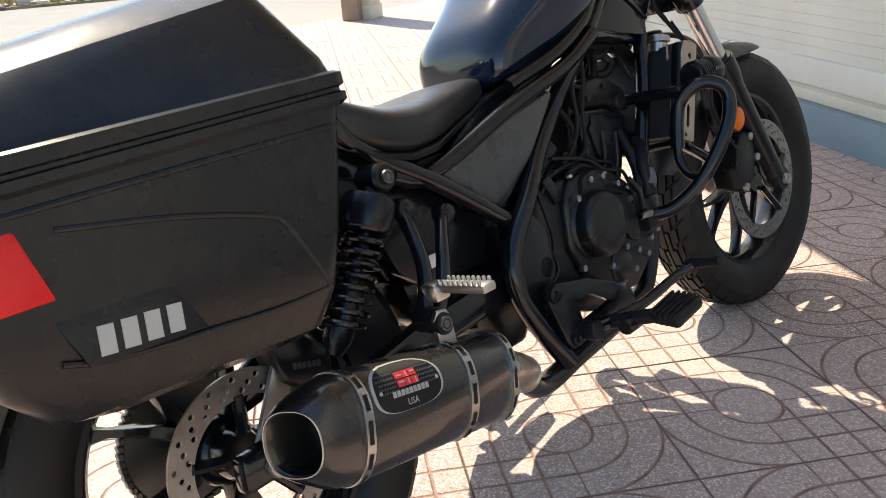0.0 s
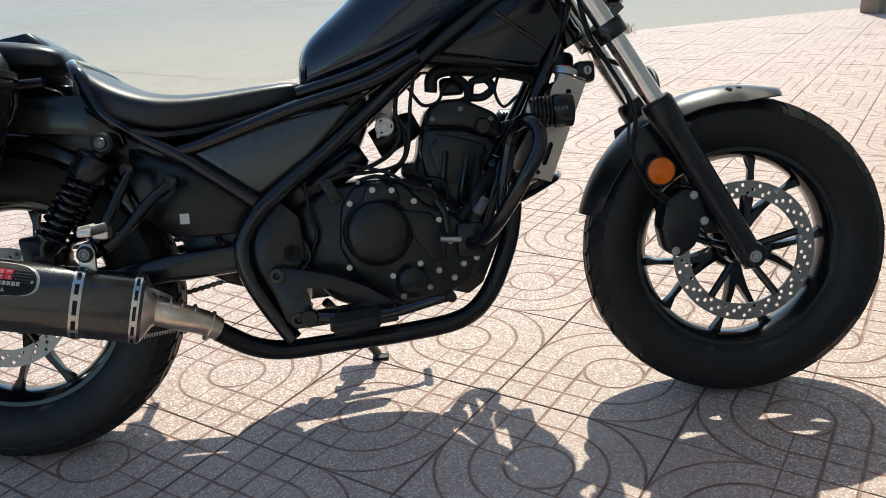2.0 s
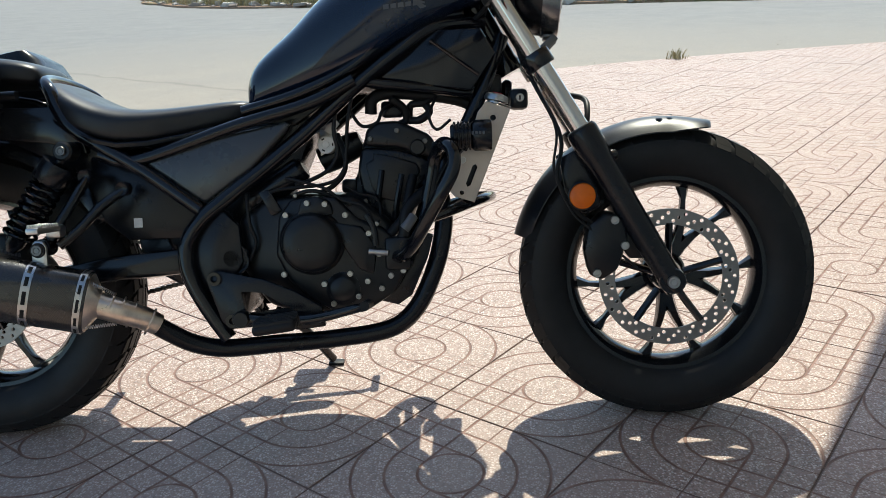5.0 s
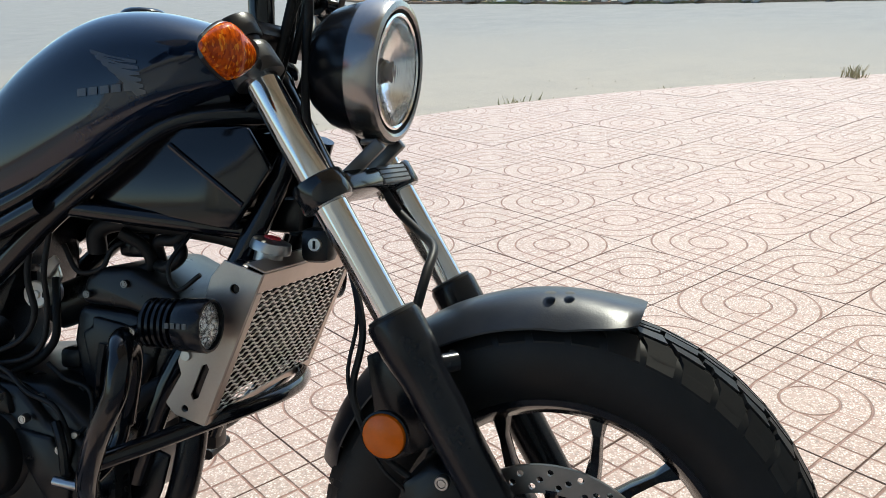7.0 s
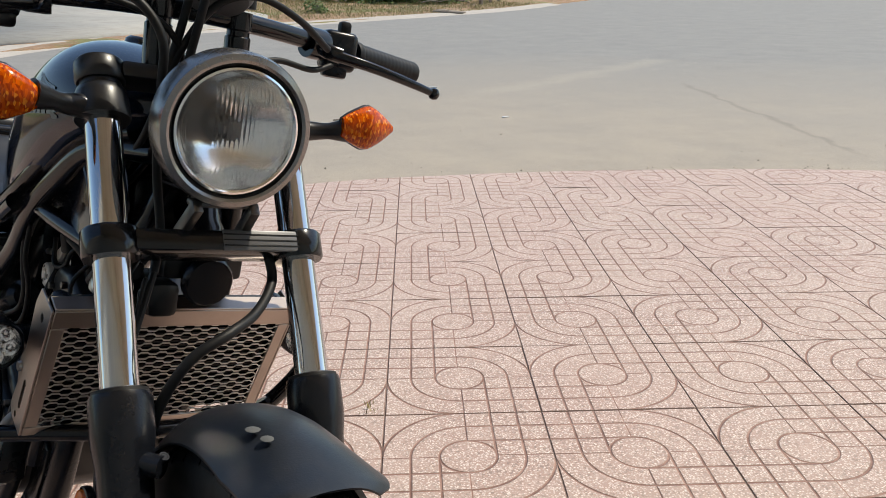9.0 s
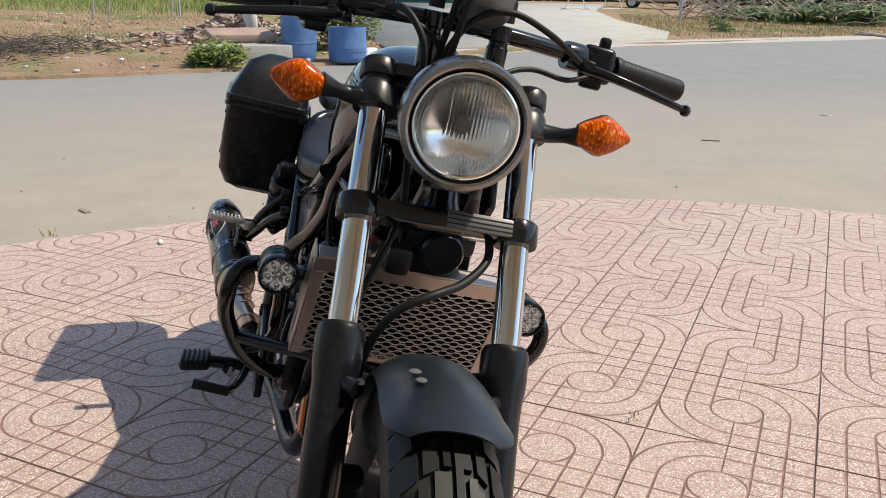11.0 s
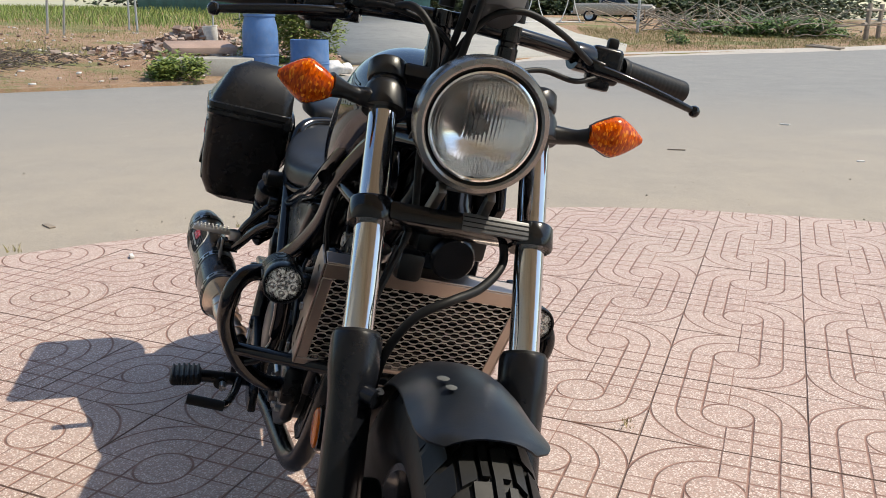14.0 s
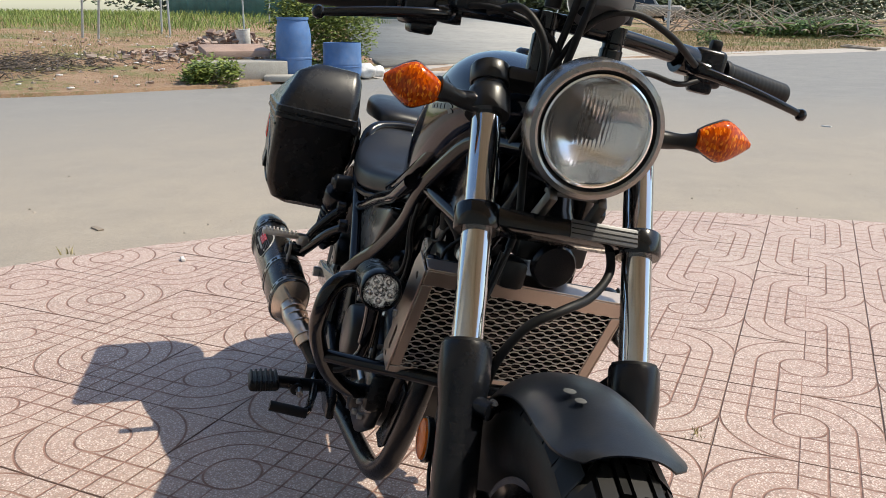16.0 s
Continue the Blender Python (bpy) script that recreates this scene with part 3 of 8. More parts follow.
# triple clamps
PODM = surface("satin_grey_metal", (0.13, 0.13, 0.135), 0.38, 0.2, vary=0.12, bump=0.05)
cl = top + axis * ((0.775 - 0.955) / axis.z)
FR = Matrix.Rotation(-math.atan2(axis.x, -axis.z), 4, "Y")  # x across the fork, z up along it
for c, hgt, wid, nm, lab in ((cl, 0.034, 0.060, "lower_fork_clamp", "black forged fork clamp with polished flutes"), (top - axis * 0.002, 0.028, 0.050, "upper_fork_clamp", "black upper fork clamp")):
    m = Matrix.Translation(c) @ FR
    b = bmesh.new()
    ro = 0.0285 if nm[0] == "u" else 0.032
    for s in (-1, 1):
        add_lathe(b, [(0.019, -hgt / 2), (ro - 0.002, -hgt / 2), (ro, -hgt / 2 + 0.003), (ro, hgt / 2 - 0.003), (ro - 0.002, hgt / 2), (0.0 if nm[0] == "u" else 0.019, hgt / 2)], m @ Matrix.Translation((0, s * FORK_Y, 0)), 28)
    add_box(b, (0.004, 0, 0), (wid * 0.8, FORK_Y * 1.66, hgt * 0.8), m, 0.006)
    clamp = part(nm, ss(b), SATIN if nm[0] == "u" else BLACK, bike, lab)
    if nm[0] == "l":
        part("fluted_plate", ss(box((0.0262, 0.062, 0), (0.006, 0.112, 0.026), m, 0.002)), PODM, clamp, "fluted grey clamp face")
        for k in (-1, 0, 1):
            part("flute", ss(box((0.0293, 0.062, k * 0.0068), (0.0012, 0.110, 0.0014), m)), HOLE, clamp)
for s in (-1, 1):
    b = lathe([(0, 0.008), (0.010, 0.008), (0.012, 0.0055), (0.019, 0.005), (0.024, 0.002), (0.0255, -0.004)], Matrix.Translation(top + Vector((0, s * FORK_Y, 0)) - axis * 0.014) @ FR, 24)
    part("fork_cap", ss(b), SATIN, bike)

# front fender: an arched shell round the tyre, with a flared tip
b = bmesh.new()
rows_ = []
C = FRONT_AXLE
N = 64
for layer in (0, 1):
    rows_.append([])
    for i in range(N + 1):
        f = i / N
        a = radians(73.5 + 90.5 * f)
        r = 0.338 + 0.004 * math.sin(math.pi * f)
        if f < 0.12:
            r += 0.004 * (1 - f / 0.12) ** 2
        wide = 0.073 * (0.66 + 0.34 * math.sqrt(1 - (1 - f / 0.075) ** 2)) if f < 0.075 else 0.073 - 0.008 * (f - 0.075)
        if f > 0.86:
            wide *= 1 - 0.35 * ((f - 0.86) / 0.14) ** 2
        row = []
        for k in range(13):
            u = (k - 6) / 6
            drop = (0.030 * abs(u) ** 2.6 + 0.004 * u * u) * (0.45 + 0.55 * min(1.0, f / 0.16))
            rr = r - drop - (0.0025 if layer else 0)
            row.append(b.verts.new((C.x + rr * math.cos(a), wide * u * (1.0 if abs(u) < 1 else 1.0), C.z + rr * math.sin(a))))
        rows_[layer].append(row)
for layer in (0, 1):
    for i in range(N):
        for k in range(12):
            q = rows_[layer]
            b.faces.new((q[i][k], q[i][k + 1], q[i + 1][k + 1], q[i + 1][k]))
edge = lambda L: [r[0] for r in L] + L[-1][1:] + [r[-1] for r in reversed(L[:-1])] + L[0][-2:0:-1]
e0, e1 = edge(rows_[0]), edge(rows_[1])
for i in range(len(e0)):
    j = (i + 1) % len(e0)
    b.faces.new((e0[i], e0[j], e1[j], e1[i]))
fender = part("front_fender", ss(b), FENDER, bike, "satin black front fender with small bird spots")
b = bmesh.new()
for y0, a0, rad in ((-0.036, 92.0, 0.0075), (-0.031, 88.2, 0.0065)):
    a = radians(a0)
    p = Vector((C.x + 0.3415 * math.cos(a), y0, C.z + 0.3415 * math.sin(a)))
    add_lathe(b, [(0, 0.0012), (rad * 0.7, 0.001), (rad, 0.0)], to(p, (math.cos(a), -0.05, math.sin(a))), 12)
part("spot", ss(b), surface("pale_dropping", (0.085, 0.088, 0.09), 0.8, vary=0.2, bump=0.1), fender, "dried grey spots")

# side struts of the fender with amber reflectors
for s in (-1, 1):
    b = prism([(1.262, 0.575), (1.315, 0.60), (1.352, 0.545), (1.345, 0.47), (1.305, 0.45), (1.272, 0.50)], s * 0.083, s * 0.090, 0.003)
    part("fender_bracket", ss(b), MATT, bike)
    m = Matrix.Translation((1.306, s * 0.140, 0.498)) @ Matrix.Rotation(radians(90 * (1 if s < 0 else -1)), 4, "X")
    b = lathe([(0, 0.008), (0.020, 0.0075), (0.0255, 0.005), (0.027, 0.0), (0.027, -0.006), (0, -0.006)], m, 32)
    refl = part("side_reflector", ss(b), ORANGE, bike, "round orange reflector")
    part("reflector_base", ss(lathe([(0.0, -0.022), (0.012, -0.022), (0.016, -0.008), (0.0285, -0.0075), (0.0295, -0.004), (0.0295, 0.001), (0.0272, 0.002)], m, 28)), MATT, refl)

# front caliper, right side, with brake line
m = Matrix.Identity(4)
b = prism([(1.318, 0.435), (1.352, 0.462), (1.392, 0.452), (1.398, 0.40), (1.378, 0.34), (1.345, 0.318), (1.318, 0.33), (1.308, 0.38)], -0.125, -0.052, 0.010)
cal = part("front_caliper", ss(b), ENGINE, bike, "black two piston brake caliper")
for x, z in ((1.372, 0.445), (1.392, 0.392), (1.334, 0.335)):
    part("caliper_bolt", ss(bolt_at(bmesh.new(), x, -0.126, z, 0.009, 0.006)), STEEL, cal)
part("caliper_mount", ss(prism([(1.37, 0.46), (1.44, 0.40), (1.452, 0.36), (1.405, 0.36), (1.375, 0.40)], -0.100, -0.084, 0.004)), ENGINE, cal)
part("brake_line", ss(tube([(1.21, -0.06, 0.74), (1.265, -0.105, 0.62), (1.256, -0.116, 0.535), (1.290, -0.118, 0.47), (1.335, -0.112, 0.435), (1.36, -0.105, 0.43)], 0.0045, 8, 6)), SOFT, bike, "black rubber brake line")
part("sensor_wire", ss(tube([(1.215, -0.07, 0.735), (1.256, -0.100, 0.635), (1.250, -0.116, 0.55), (1.285, -0.122, 0.465), (1.325, -0.122, 0.425), (1.42, -0.10, 0.34)], 0.0028, 6, 6)), SOFT, bike)

# ---- headlamp
RINGM = surface("brushed_grey_ring", (0.30, 0.29, 0.285), 0.24, 0.95, vary=0.1, grain=400, bump=0.08)
LAMP = Vector((1.270, 0, 0.918))
LM = Matrix.Translation(LAMP) @ Matrix.Rotation(radians(5.0), 4, "Y") @ Matrix.Rotation(radians(90), 4, "Y")  # z axis forwards
shell = part("headlamp_shell", ss(lathe([(0.0, -0.112), (0.030, -0.110), (0.058, -0.098), (0.075, -0.075), (0.0835, -0.045), (0.0855, -0.032)], LM, 48)), MATT, bike, "matt black round headlamp shell")
part("headlamp_ring", ss(lathe([(0.0855, -0.034), (0.0885, -0.033), (0.0890, -0.005), (0.0865, 0.003), (0.0800, 0.005), (0.0765, 0.003), (0.0755, -0.006)], LM, 64)), RINGM, shell, "brushed grey headlamp ring")
part("headlamp_gasket", ss(lathe([(0.0765, 0.003), (0.0735, 0.000), (0.0725, -0.006)], LM, 64)), HOLE, shell)
part("lens_rim", ss(lathe([(0.0730, -0.004), (0.0715, 0.002), (0.0690, 0.003), (0.0670, 0.001)], LM, 64)), MIRROR, shell, "bright inner ring")
part("lamp_reflector", ss(lathe([(0.0715, -0.005)] + [(0.07 * k / 12, -0.038 + 6.6 * (0.07 * k / 12) ** 2) for k in range(12, -1, -1)], LM, 64)), MIRROR, shell, "mirrored reflector bowl")
part("bulb_shield", ss(lathe([(0.0, -0.012), (0.010, -0.013), (0.0125, -0.016), (0.0125, -0.021), (0.010, -0.023), (0.010, -0.030), (0.013, -0.033), (0.010, -0.038)], LM, 28)), DARKSTEEL, shell)
# domed lens with vertical flutes moulded in its middle and rings near its rim
b = bmesh.new()
LR, COLS, LINES = 0.0700, 300, 28
sheet = []
for i in range(COLS + 1):
    x = LR * (2 * i / COLS - 1)
    h = math.sqrt(max(LR * LR - x * x, 1e-7))
    column = []
    for j in range(LINES + 1):
        y = h * math.sin(math.pi * (j / LINES - 0.5))
        rr = x * x + y * y
        z = 0.012 * (1 - rr / (LR * LR)) - 0.002
        if rr < 0.056 ** 2 and -0.030 < x:
            z += 0.0013 * abs(math.sin(x * 620))
        elif 0.058 ** 2 < rr:
            z += 0.0005 * math.sin(math.sqrt(rr) * 1500)
        column.append(b.verts.new(LM @ Vector((y, x, z))))
    sheet.append(column)
for i in range(COLS):
    for j in range(LINES):
        b.faces.new((sheet[i][j], sheet[i + 1][j], sheet[i + 1][j + 1], sheet[i][j + 1]))
lens = part("headlamp_lens", ss(b), GLASS, shell, "clear fluted headlamp glass", smooth=60)
lens.visible_shadow = False
# two flat arms slope back from under the lamp to the lower clamp
b = bmesh.new()
for s in (-1, 1):
    arm0, arm1 = Vector((1.256, s * 0.034, 0.826)), Vector((1.196, s * 0.038, 0.770))
    add_box(b, (0, 0, 0), (0.017, 0.012, (arm1 - arm0).length + 0.016), to((arm0 + arm1) / 2, arm1 - arm0) @ Matrix.Rotation(radians(90), 4, "Z"), 0.0025)
add_box(b, (1.246, 0, 0.832), (0.022, 0.078, 0.008), None, 0.003)
part("headlamp_bracket", ss(b), DARKSTEEL, bike, "grey metal headlamp bracket")

# ---- indicators on the upper clamp
for s in (-1, 1):
    base = Vector((1.140, s * 0.122, 0.918))
    tip = Vector((1.180, s * 0.274, 0.938))
    stalk = part("indicator_stalk", ss(tube([base - Vector((0, s * 0.012, 0)), base + Vector((0.008, s * 0.028, 0.002)), base + Vector((0.022, s * 0.052, 0.006)), base + Vector((0.030, s * 0.072, 0.010))], lambda f: 0.0165 - 0.0055 * min(1, 2 * f) + (0.016 * max(0, f - 0.6)), 16, 5)), SATIN, bike, "black indicator stalk")
    part("stalk_collar", ss(lathe([(0.0205, -0.022), (0.0310, -0.022), (0.0318, -0.018), (0.0300, 0.008), (0.0275, 0.016), (0.0235, 0.019), (0.0232, 0.034), (0.0205, 0.034)], Matrix.Translation(top + axis * 0.037 + Vector((0, s * FORK_Y, 0))) @ FR, 24)), SATIN, bike)
    c0 = base + (Vector((0.026, 0.056, 0.010)) if s > 0 else Vector((0.024, -0.067, 0.003)))
    rings = []
    for k in range(11):
        f = k / 10
        L = 0.086 if s > 0 else 0.074
        yy = c0.y + s * L * f
        hgt = 0.012 + 0.0185 * (f / 0.45) ** 0.8 if f < 0.45 else 0.0305 * (1 - ((f - 0.45) / 0.55) ** 1.5 * 0.86)
        dep = hgt * 0.62
        cz = c0.z + 0.004 + 0.004 * f
        cx = c0.x + 0.012 - 0.012 * f
        rings.append([Vector((cx + dep * math.cos(a) * (1.0 if math.cos(a) > 0 else 0.8), yy, cz + hgt * math.sin(a))) for a in (2 * math.pi * j / 20 for j in range(20))])
    part("indicator_lens", ss(loft(rings)), AMBER, stalk, "faceted amber indicator lens")
    cups = []
    for k, ring_ in enumerate(rings[:10]):
        mid_ = sum(ring_, Vector()) / len(ring_)
        cups.append([Vector((mid_.x - 0.006 + (p.x - mid_.x) * 0.75, p.y, mid_.z + (p.z - mid_.z) * 1.05)) for p in ring_])
    part("lamp_housing", ss(loft(cups)), SATIN, stalk, "black indicator housing")
    part("bulb", ss(lathe([(0, -0.010), (0.006, -0.010), (0.009, 0.0), (0.006, 0.010), (0, 0.012)], Matrix.Translation(c0 + Vector((0.008, s * 0.030, 0.004))), 12)), ORANGE, stalk)

# ---- handlebar with grips, levers, switches
def swept(bm):
    """Draws the bar ends back, then turns them with the fork."""
    for v in bm.verts:
        v.co.x -= 0.088 * abs(v.co.y)
        v.co.z -= 0.025 * abs(v.co.y)
    return ss(bm)


bar_pts = [(1.040, 0.390, 1.030), (1.058, 0.29, 1.036), (1.080, 0.20, 1.042), (1.100, 0.11, 1.046), (1.108, 0.05, 1.047), (1.110, 0.0, 1.047)]
bar_pts = bar_pts + [(x, -y, z) for x, y, z in reversed(bar_pts[:-1])]
part("handlebar", swept(tube(bar_pts, 0.0125, 14, 5)), BLACK, bike, "black handlebar tube")
for s in (-1, 1):
    A, B = Vector((1.066, s * 0.255, 1.0385)), Vector((1.036, s * 0.388, 1.030))
    prof = [(0, -0.002), (0.019, -0.002), (0.020, 0.003), (0.0195, 0.008)]
    for k in range(14):
        prof += [(0.0179, 0.010 + k * 0.0085), (0.0182, 0.0115 + k * 0.0085), (0.0182, 0.016 + k * 0.0085)]
    prof += [(0.0185, 0.133), (0.0175, 0.137), (0, 0.138)]
    part("grip", swept(lathe(prof, to(A, B - A), 20)), SOFT, bike, "ribbed black rubber grip")
    # switch housing
    b = bmesh.new()
    mm = Matrix.Translation((1.074, s * 0.222, 1.036)) @ Matrix.Rotation(radians(-s * 12), 4, "Z")
    add_box(b, (0, 0, 0.002), (0.044, 0.052, 0.056), mm, 0.009, 3)
    add_box(b, (0.006, -s * 0.004, -0.026), (0.030, 0.036, 0.022), mm, 0.006)
    sw = part("switch_housing", swept(b), MATT, bike, "black handlebar switch housing")
    part("switch_button", swept(box((-0.020, 0, 0.020), (0.010, 0.018, 0.010), mm, 0.003)), SOFT, sw)
    part("thumb_switch", swept(box((0.004, s * 0.006, 0.036), (0.020, 0.018, 0.018), mm, 0.005)), SOFT, sw)
    # lever perch and lever
    b = bmesh.new()
    add_lathe(b, [(0.0125, -0.016), (0.021, -0.016), (0.022, -0.010), (0.022, 0.010), (0.021, 0.016), (0.0125, 0.016)], to((1.086, s * 0.178, 1.041), (0.2, -s, 0)), 20)
    add_tube(b, [(1.098, s * 0.176, 1.038), (1.118, s * 0.186, 1.032), (1.124, s * 0.202, 1.029)], 0.011, 10, 3, flat=0.7)
    perch = part("lever_perch", swept(b), BLACK, bike)
    lv = [(1.122, s * 0.190, 1.029), (1.138, s * 0.230, 1.024), (1.146, s * 0.275, 1.017), (1.150, s * 0.320, 1.009), (1.150, s * 0.352, 1.003)]
    part("lever", swept(add_lathe(tube(lv, lambda f: 0.0085 - 0.003 * f, 12, 5, flat=0.75), [(0, 0.0095), (0.006, 0.0075), (0.0092, 0.002), (0.0092, -0.002), (0.006, -0.0075), (0, -0.0095)], Matrix.Translation((1.149, s * 0.358, 1.002)), 16)), BLACK, perch, "black lever with ball end")
# brake reservoir on the right perch
b = bmesh.new()
mm = Matrix.Translation((1.100, -0.150, 1.056)) @ Matrix.Rotation(radians(14), 4, "Z")
add_box(b, (0, 0, 0), (0.050, 0.076, 0.034), mm, 0.006)
add_box(b, (0, 0, 0.020), (0.054, 0.080, 0.008), mm, 0.003)
part("brake_reservoir", swept(b), MATT, bike, "black brake fluid reservoir")
# risers and speedometer pod
for s in (-1, 1):
    b = bmesh.new()
    add_lathe(b, [(0, -0.075), (0.016, -0.075), (0.0165, -0.02), (0.0145, -0.018), (0.0145, -0.012), (0.0165, -0.010), (0.0165, 0.012), (0, 0.014)], Matrix.Translation((1.110, s * 0.050, 1.045)), 20)
    riser = part("bar_riser", ss(b), BLACK, bike, "black handlebar riser")
    b = bmesh.new()
    add_lathe(b, [(0, 0.044), (0.010, 0.044), (0.0115, 0.040), (0.0115, 0.012), (0, 0.012)], Matrix.Translation((1.126, s * 0.052, 1.050)), 14)
    part("riser_cap", ss(b), SOFT, riser)
PM = Matrix.Translation((1.122, 0.012, 1.100)) @ Matrix.Rotation(radians(-28), 4, "Y") @ Matrix.Scale(1.12, 4)
pod = part("speedometer_pod", ss(lathe([(0, -0.040), (0.030, -0.040), (0.036, -0.034), (0.047, 0.018), (0.050, 0.026), (0.050, 0.034), (0.045, 0.036), (0.0, 0.034)], PM, 40)), PODM, bike, "round grey speedometer pod with drilled holes")
for k in range(7):
    a = k * 2 * math.pi / 7
    b = bmesh.new()
    mm = PM @ Matrix.Rotation(a, 4, "Z") @ Matrix.Translation((0.0425, 0, 0.000)) @ Matrix.Rotation(radians(78), 4, "Y")
    add_lathe(b, [(0, 0.0015), (0.0075, 0.0015), (0.0075, -0.003), (0, -0.003)], mm, 12)
    part("pod_hole", ss(b), HOLE, pod)
b = bmesh.new()
add_box(b, (1.112, 0.012, 1.075), (0.03, 0.05, 0.05), None, 0.006)
part("pod_bracket", ss(b), BLACK, pod)
# cables
def cable(name, pts, r, turned=True):
    b_ = tube(pts, r, 10, 7)
    return part(name, ss(b_) if turned else b_, SOFT, bike)


cable("throttle_cable", [(1.085, -0.19, 1.035), (1.135, -0.13, 1.045), (1.150, -0.050, 1.02), (1.130, -0.02, 0.95), (1.10, -0.045, 0.86), (1.02, -0.06, 0.80)], 0.0042)
cable("clutch_cable", [(1.112, 0.178, 1.030), (1.150, 0.115, 1.058), (1.165, 0.05, 1.075), (1.160, 0.000, 1.055), (1.145, -0.035, 0.99), (1.12, -0.055, 0.90), (1.05, -0.06, 0.84)], 0.0048)
cable("control_wire", [(1.070, 0.21, 1.012), (1.085, 0.17, 1.000), (1.100, 0.11, 1.005), (1.125, 0.06, 0.985), (1.13, 0.03, 0.93), (1.10, 0.03, 0.86)], 0.0042)
cable("brake_hose", [(1.116, -0.135, 1.040), (1.160, -0.100, 1.050), (1.182, -0.066, 1.010), (1.176, -0.060, 0.945), (1.172, -0.056, 0.86), (1.19, -0.05, 0.78), (1.21, -0.06, 0.74)], 0.0055)
cable("brake_hose", [(1.215, 0.074, 0.775), (1.239, 0.076, 0.738), (1.285, 0.040, 0.712), (1.32, -0.005, 0.699), (1.325, -0.048, 0.672), (1.318, -0.074, 0.619), (1.312, -0.082, 0.56)], 0.0062)
cable("control_wire", [(1.150, -0.02, 1.06), (1.166, -0.004, 1.10), (1.150, 0.006, 1.13), (1.128, 0.008, 1.11)], 0.004)
cable("control_wire", [(1.140, -0.030, 0.93), (1.165, -0.020, 1.03), (1.172, -0.010, 1.10), (1.150, 0.0, 1.145)], 0.0052)
cable("control_wire", [(1.130, -0.050, 0.93), (1.150, -0.034, 1.03), (1.160, -0.026, 1.10), (1.140, -0.012, 1.15)], 0.0052)
# ignition lock below the tank
b = box((1.176, -0.050, 0.700), (0.040, 0.040, 0.044), None, 0.010)
lock = part("steering_lock", b, ENGINE, bike)
part("key_ring", lathe([(0, 0.003), (0.008, 0.003), (0.009, 0.001), (0.009, -0.004)], Matrix.Translation((1.178, -0.071, 0.702)) @ RIGHT, 20), STEEL, lock, "steel keyhole ring")
part("keyhole", box((1.178, -0.0745, 0.702), (0.003, 0.002, 0.010)), HOLE, lock)

# ---- fuel tank
def ring_section(x, zb, zt, w, n=28, low=0.42, tilt=0.0):
    """A tank section: widest below the middle, rounded above."""
    out = []
    for j in range(n):
        a = 2 * math.pi * j / n
        c, s = math.cos(a), math.sin(a)
        ex = 0.72 if s > 0 else 0.38
        y = w * math.copysign(abs(c) ** ex, c)
        zc = zb + (zt - zb) * low
        z = zc + ((zt - zc) * abs(s) ** 0.85 if s > 0 else -(zc - zb) * abs(s) ** 0.6)
        out.append(Vector((x + tilt * (z - zb), y, z)))
    return out


TANK_ST = [(0.598, 0.715, 0.728, 0.020), (0.601, 0.700, 0.748, 0.060), (0.608, 0.693, 0.776, 0.088), (0.632, 0.696, 0.810, 0.108), (0.70, 0.714, 0.868, 0.124), (0.77, 0.735, 0.935, 0.139), (0.84, 0.765, 0.980, 0.146), (0.90, 0.800, 0.999, 0.147), (0.96, 0.838, 0.998, 0.142), (1.02, 0.868, 0.984, 0.128), (1.07, 0.890, 0.962, 0.102), (1.10, 0.905, 0.942, 0.070), (1.112, 0.915, 0.930, 0.03)]
dense = []
for i in range(len(TANK_ST) - 1):
    for k in range(4):
        f = k / 4
        p = [TANK_ST[max(0, min(len(TANK_ST) - 1, i + q))] for q in (-1, 0, 1, 2)]
        dense.append(tuple(0.5 * (2 * p[1][c] + (p[2][c] - p[0][c]) * f + (2 * p[0][c] - 5 * p[1][c] + 4 * p[2][c] - p[3][c]) * f * f + (3 * p[1][c] - p[0][c] - 3 * p[2][c] + p[3][c]) * f ** 3) for c in range(4)))
dense.append(TANK_ST[-1])
tank = part("fuel_tank", loft([ring_section(*d, n=40) for d in dense]), TANK, bike, "glossy blue-black teardrop fuel tank", smooth=70)
part("fuel_cap", lathe([(0, 0.014), (0.026, 0.013), (0.031, 0.009), (0.033, 0.0), (0.033, -0.02)], Matrix.Translation((0.90, 0.0, 0.996)), 32), BLACK, tank, "black fuel filler cap")


def tank_side(x, z):
    """The tank's right side at a place of its side view, and the way out from it."""
    for a_, b_ in zip(dense, dense[1:]):
        if a_[0] <= x <= b_[0]:
            f = (x - a_[0]) / (b_[0] - a_[0])
            zb, zt, w = (a_[i] + (b_[i] - a_[i]) * f for i in (1, 2, 3))
            zc = zb + (zt - zb) * 0.42
            s = (z - zc) / (zt - zc) if z > zc else (zc - z) / (zc - zb)
            s = min(0.98, abs(s)) ** (1 / 0.85 if z > zc else 1 / 0.6)
            return -w * math.sqrt(max(0.0, 1 - s * s)) ** (0.72 if z > zc else 0.38)
    return -0.1


def on_tank(poly, lift=0.0012):
    b_ = bmesh.new()
    vs = [b_.verts.new((x, tank_side(x, z) - lift, z)) for x, z in poly]
    b_.faces.new(vs)
    return b_


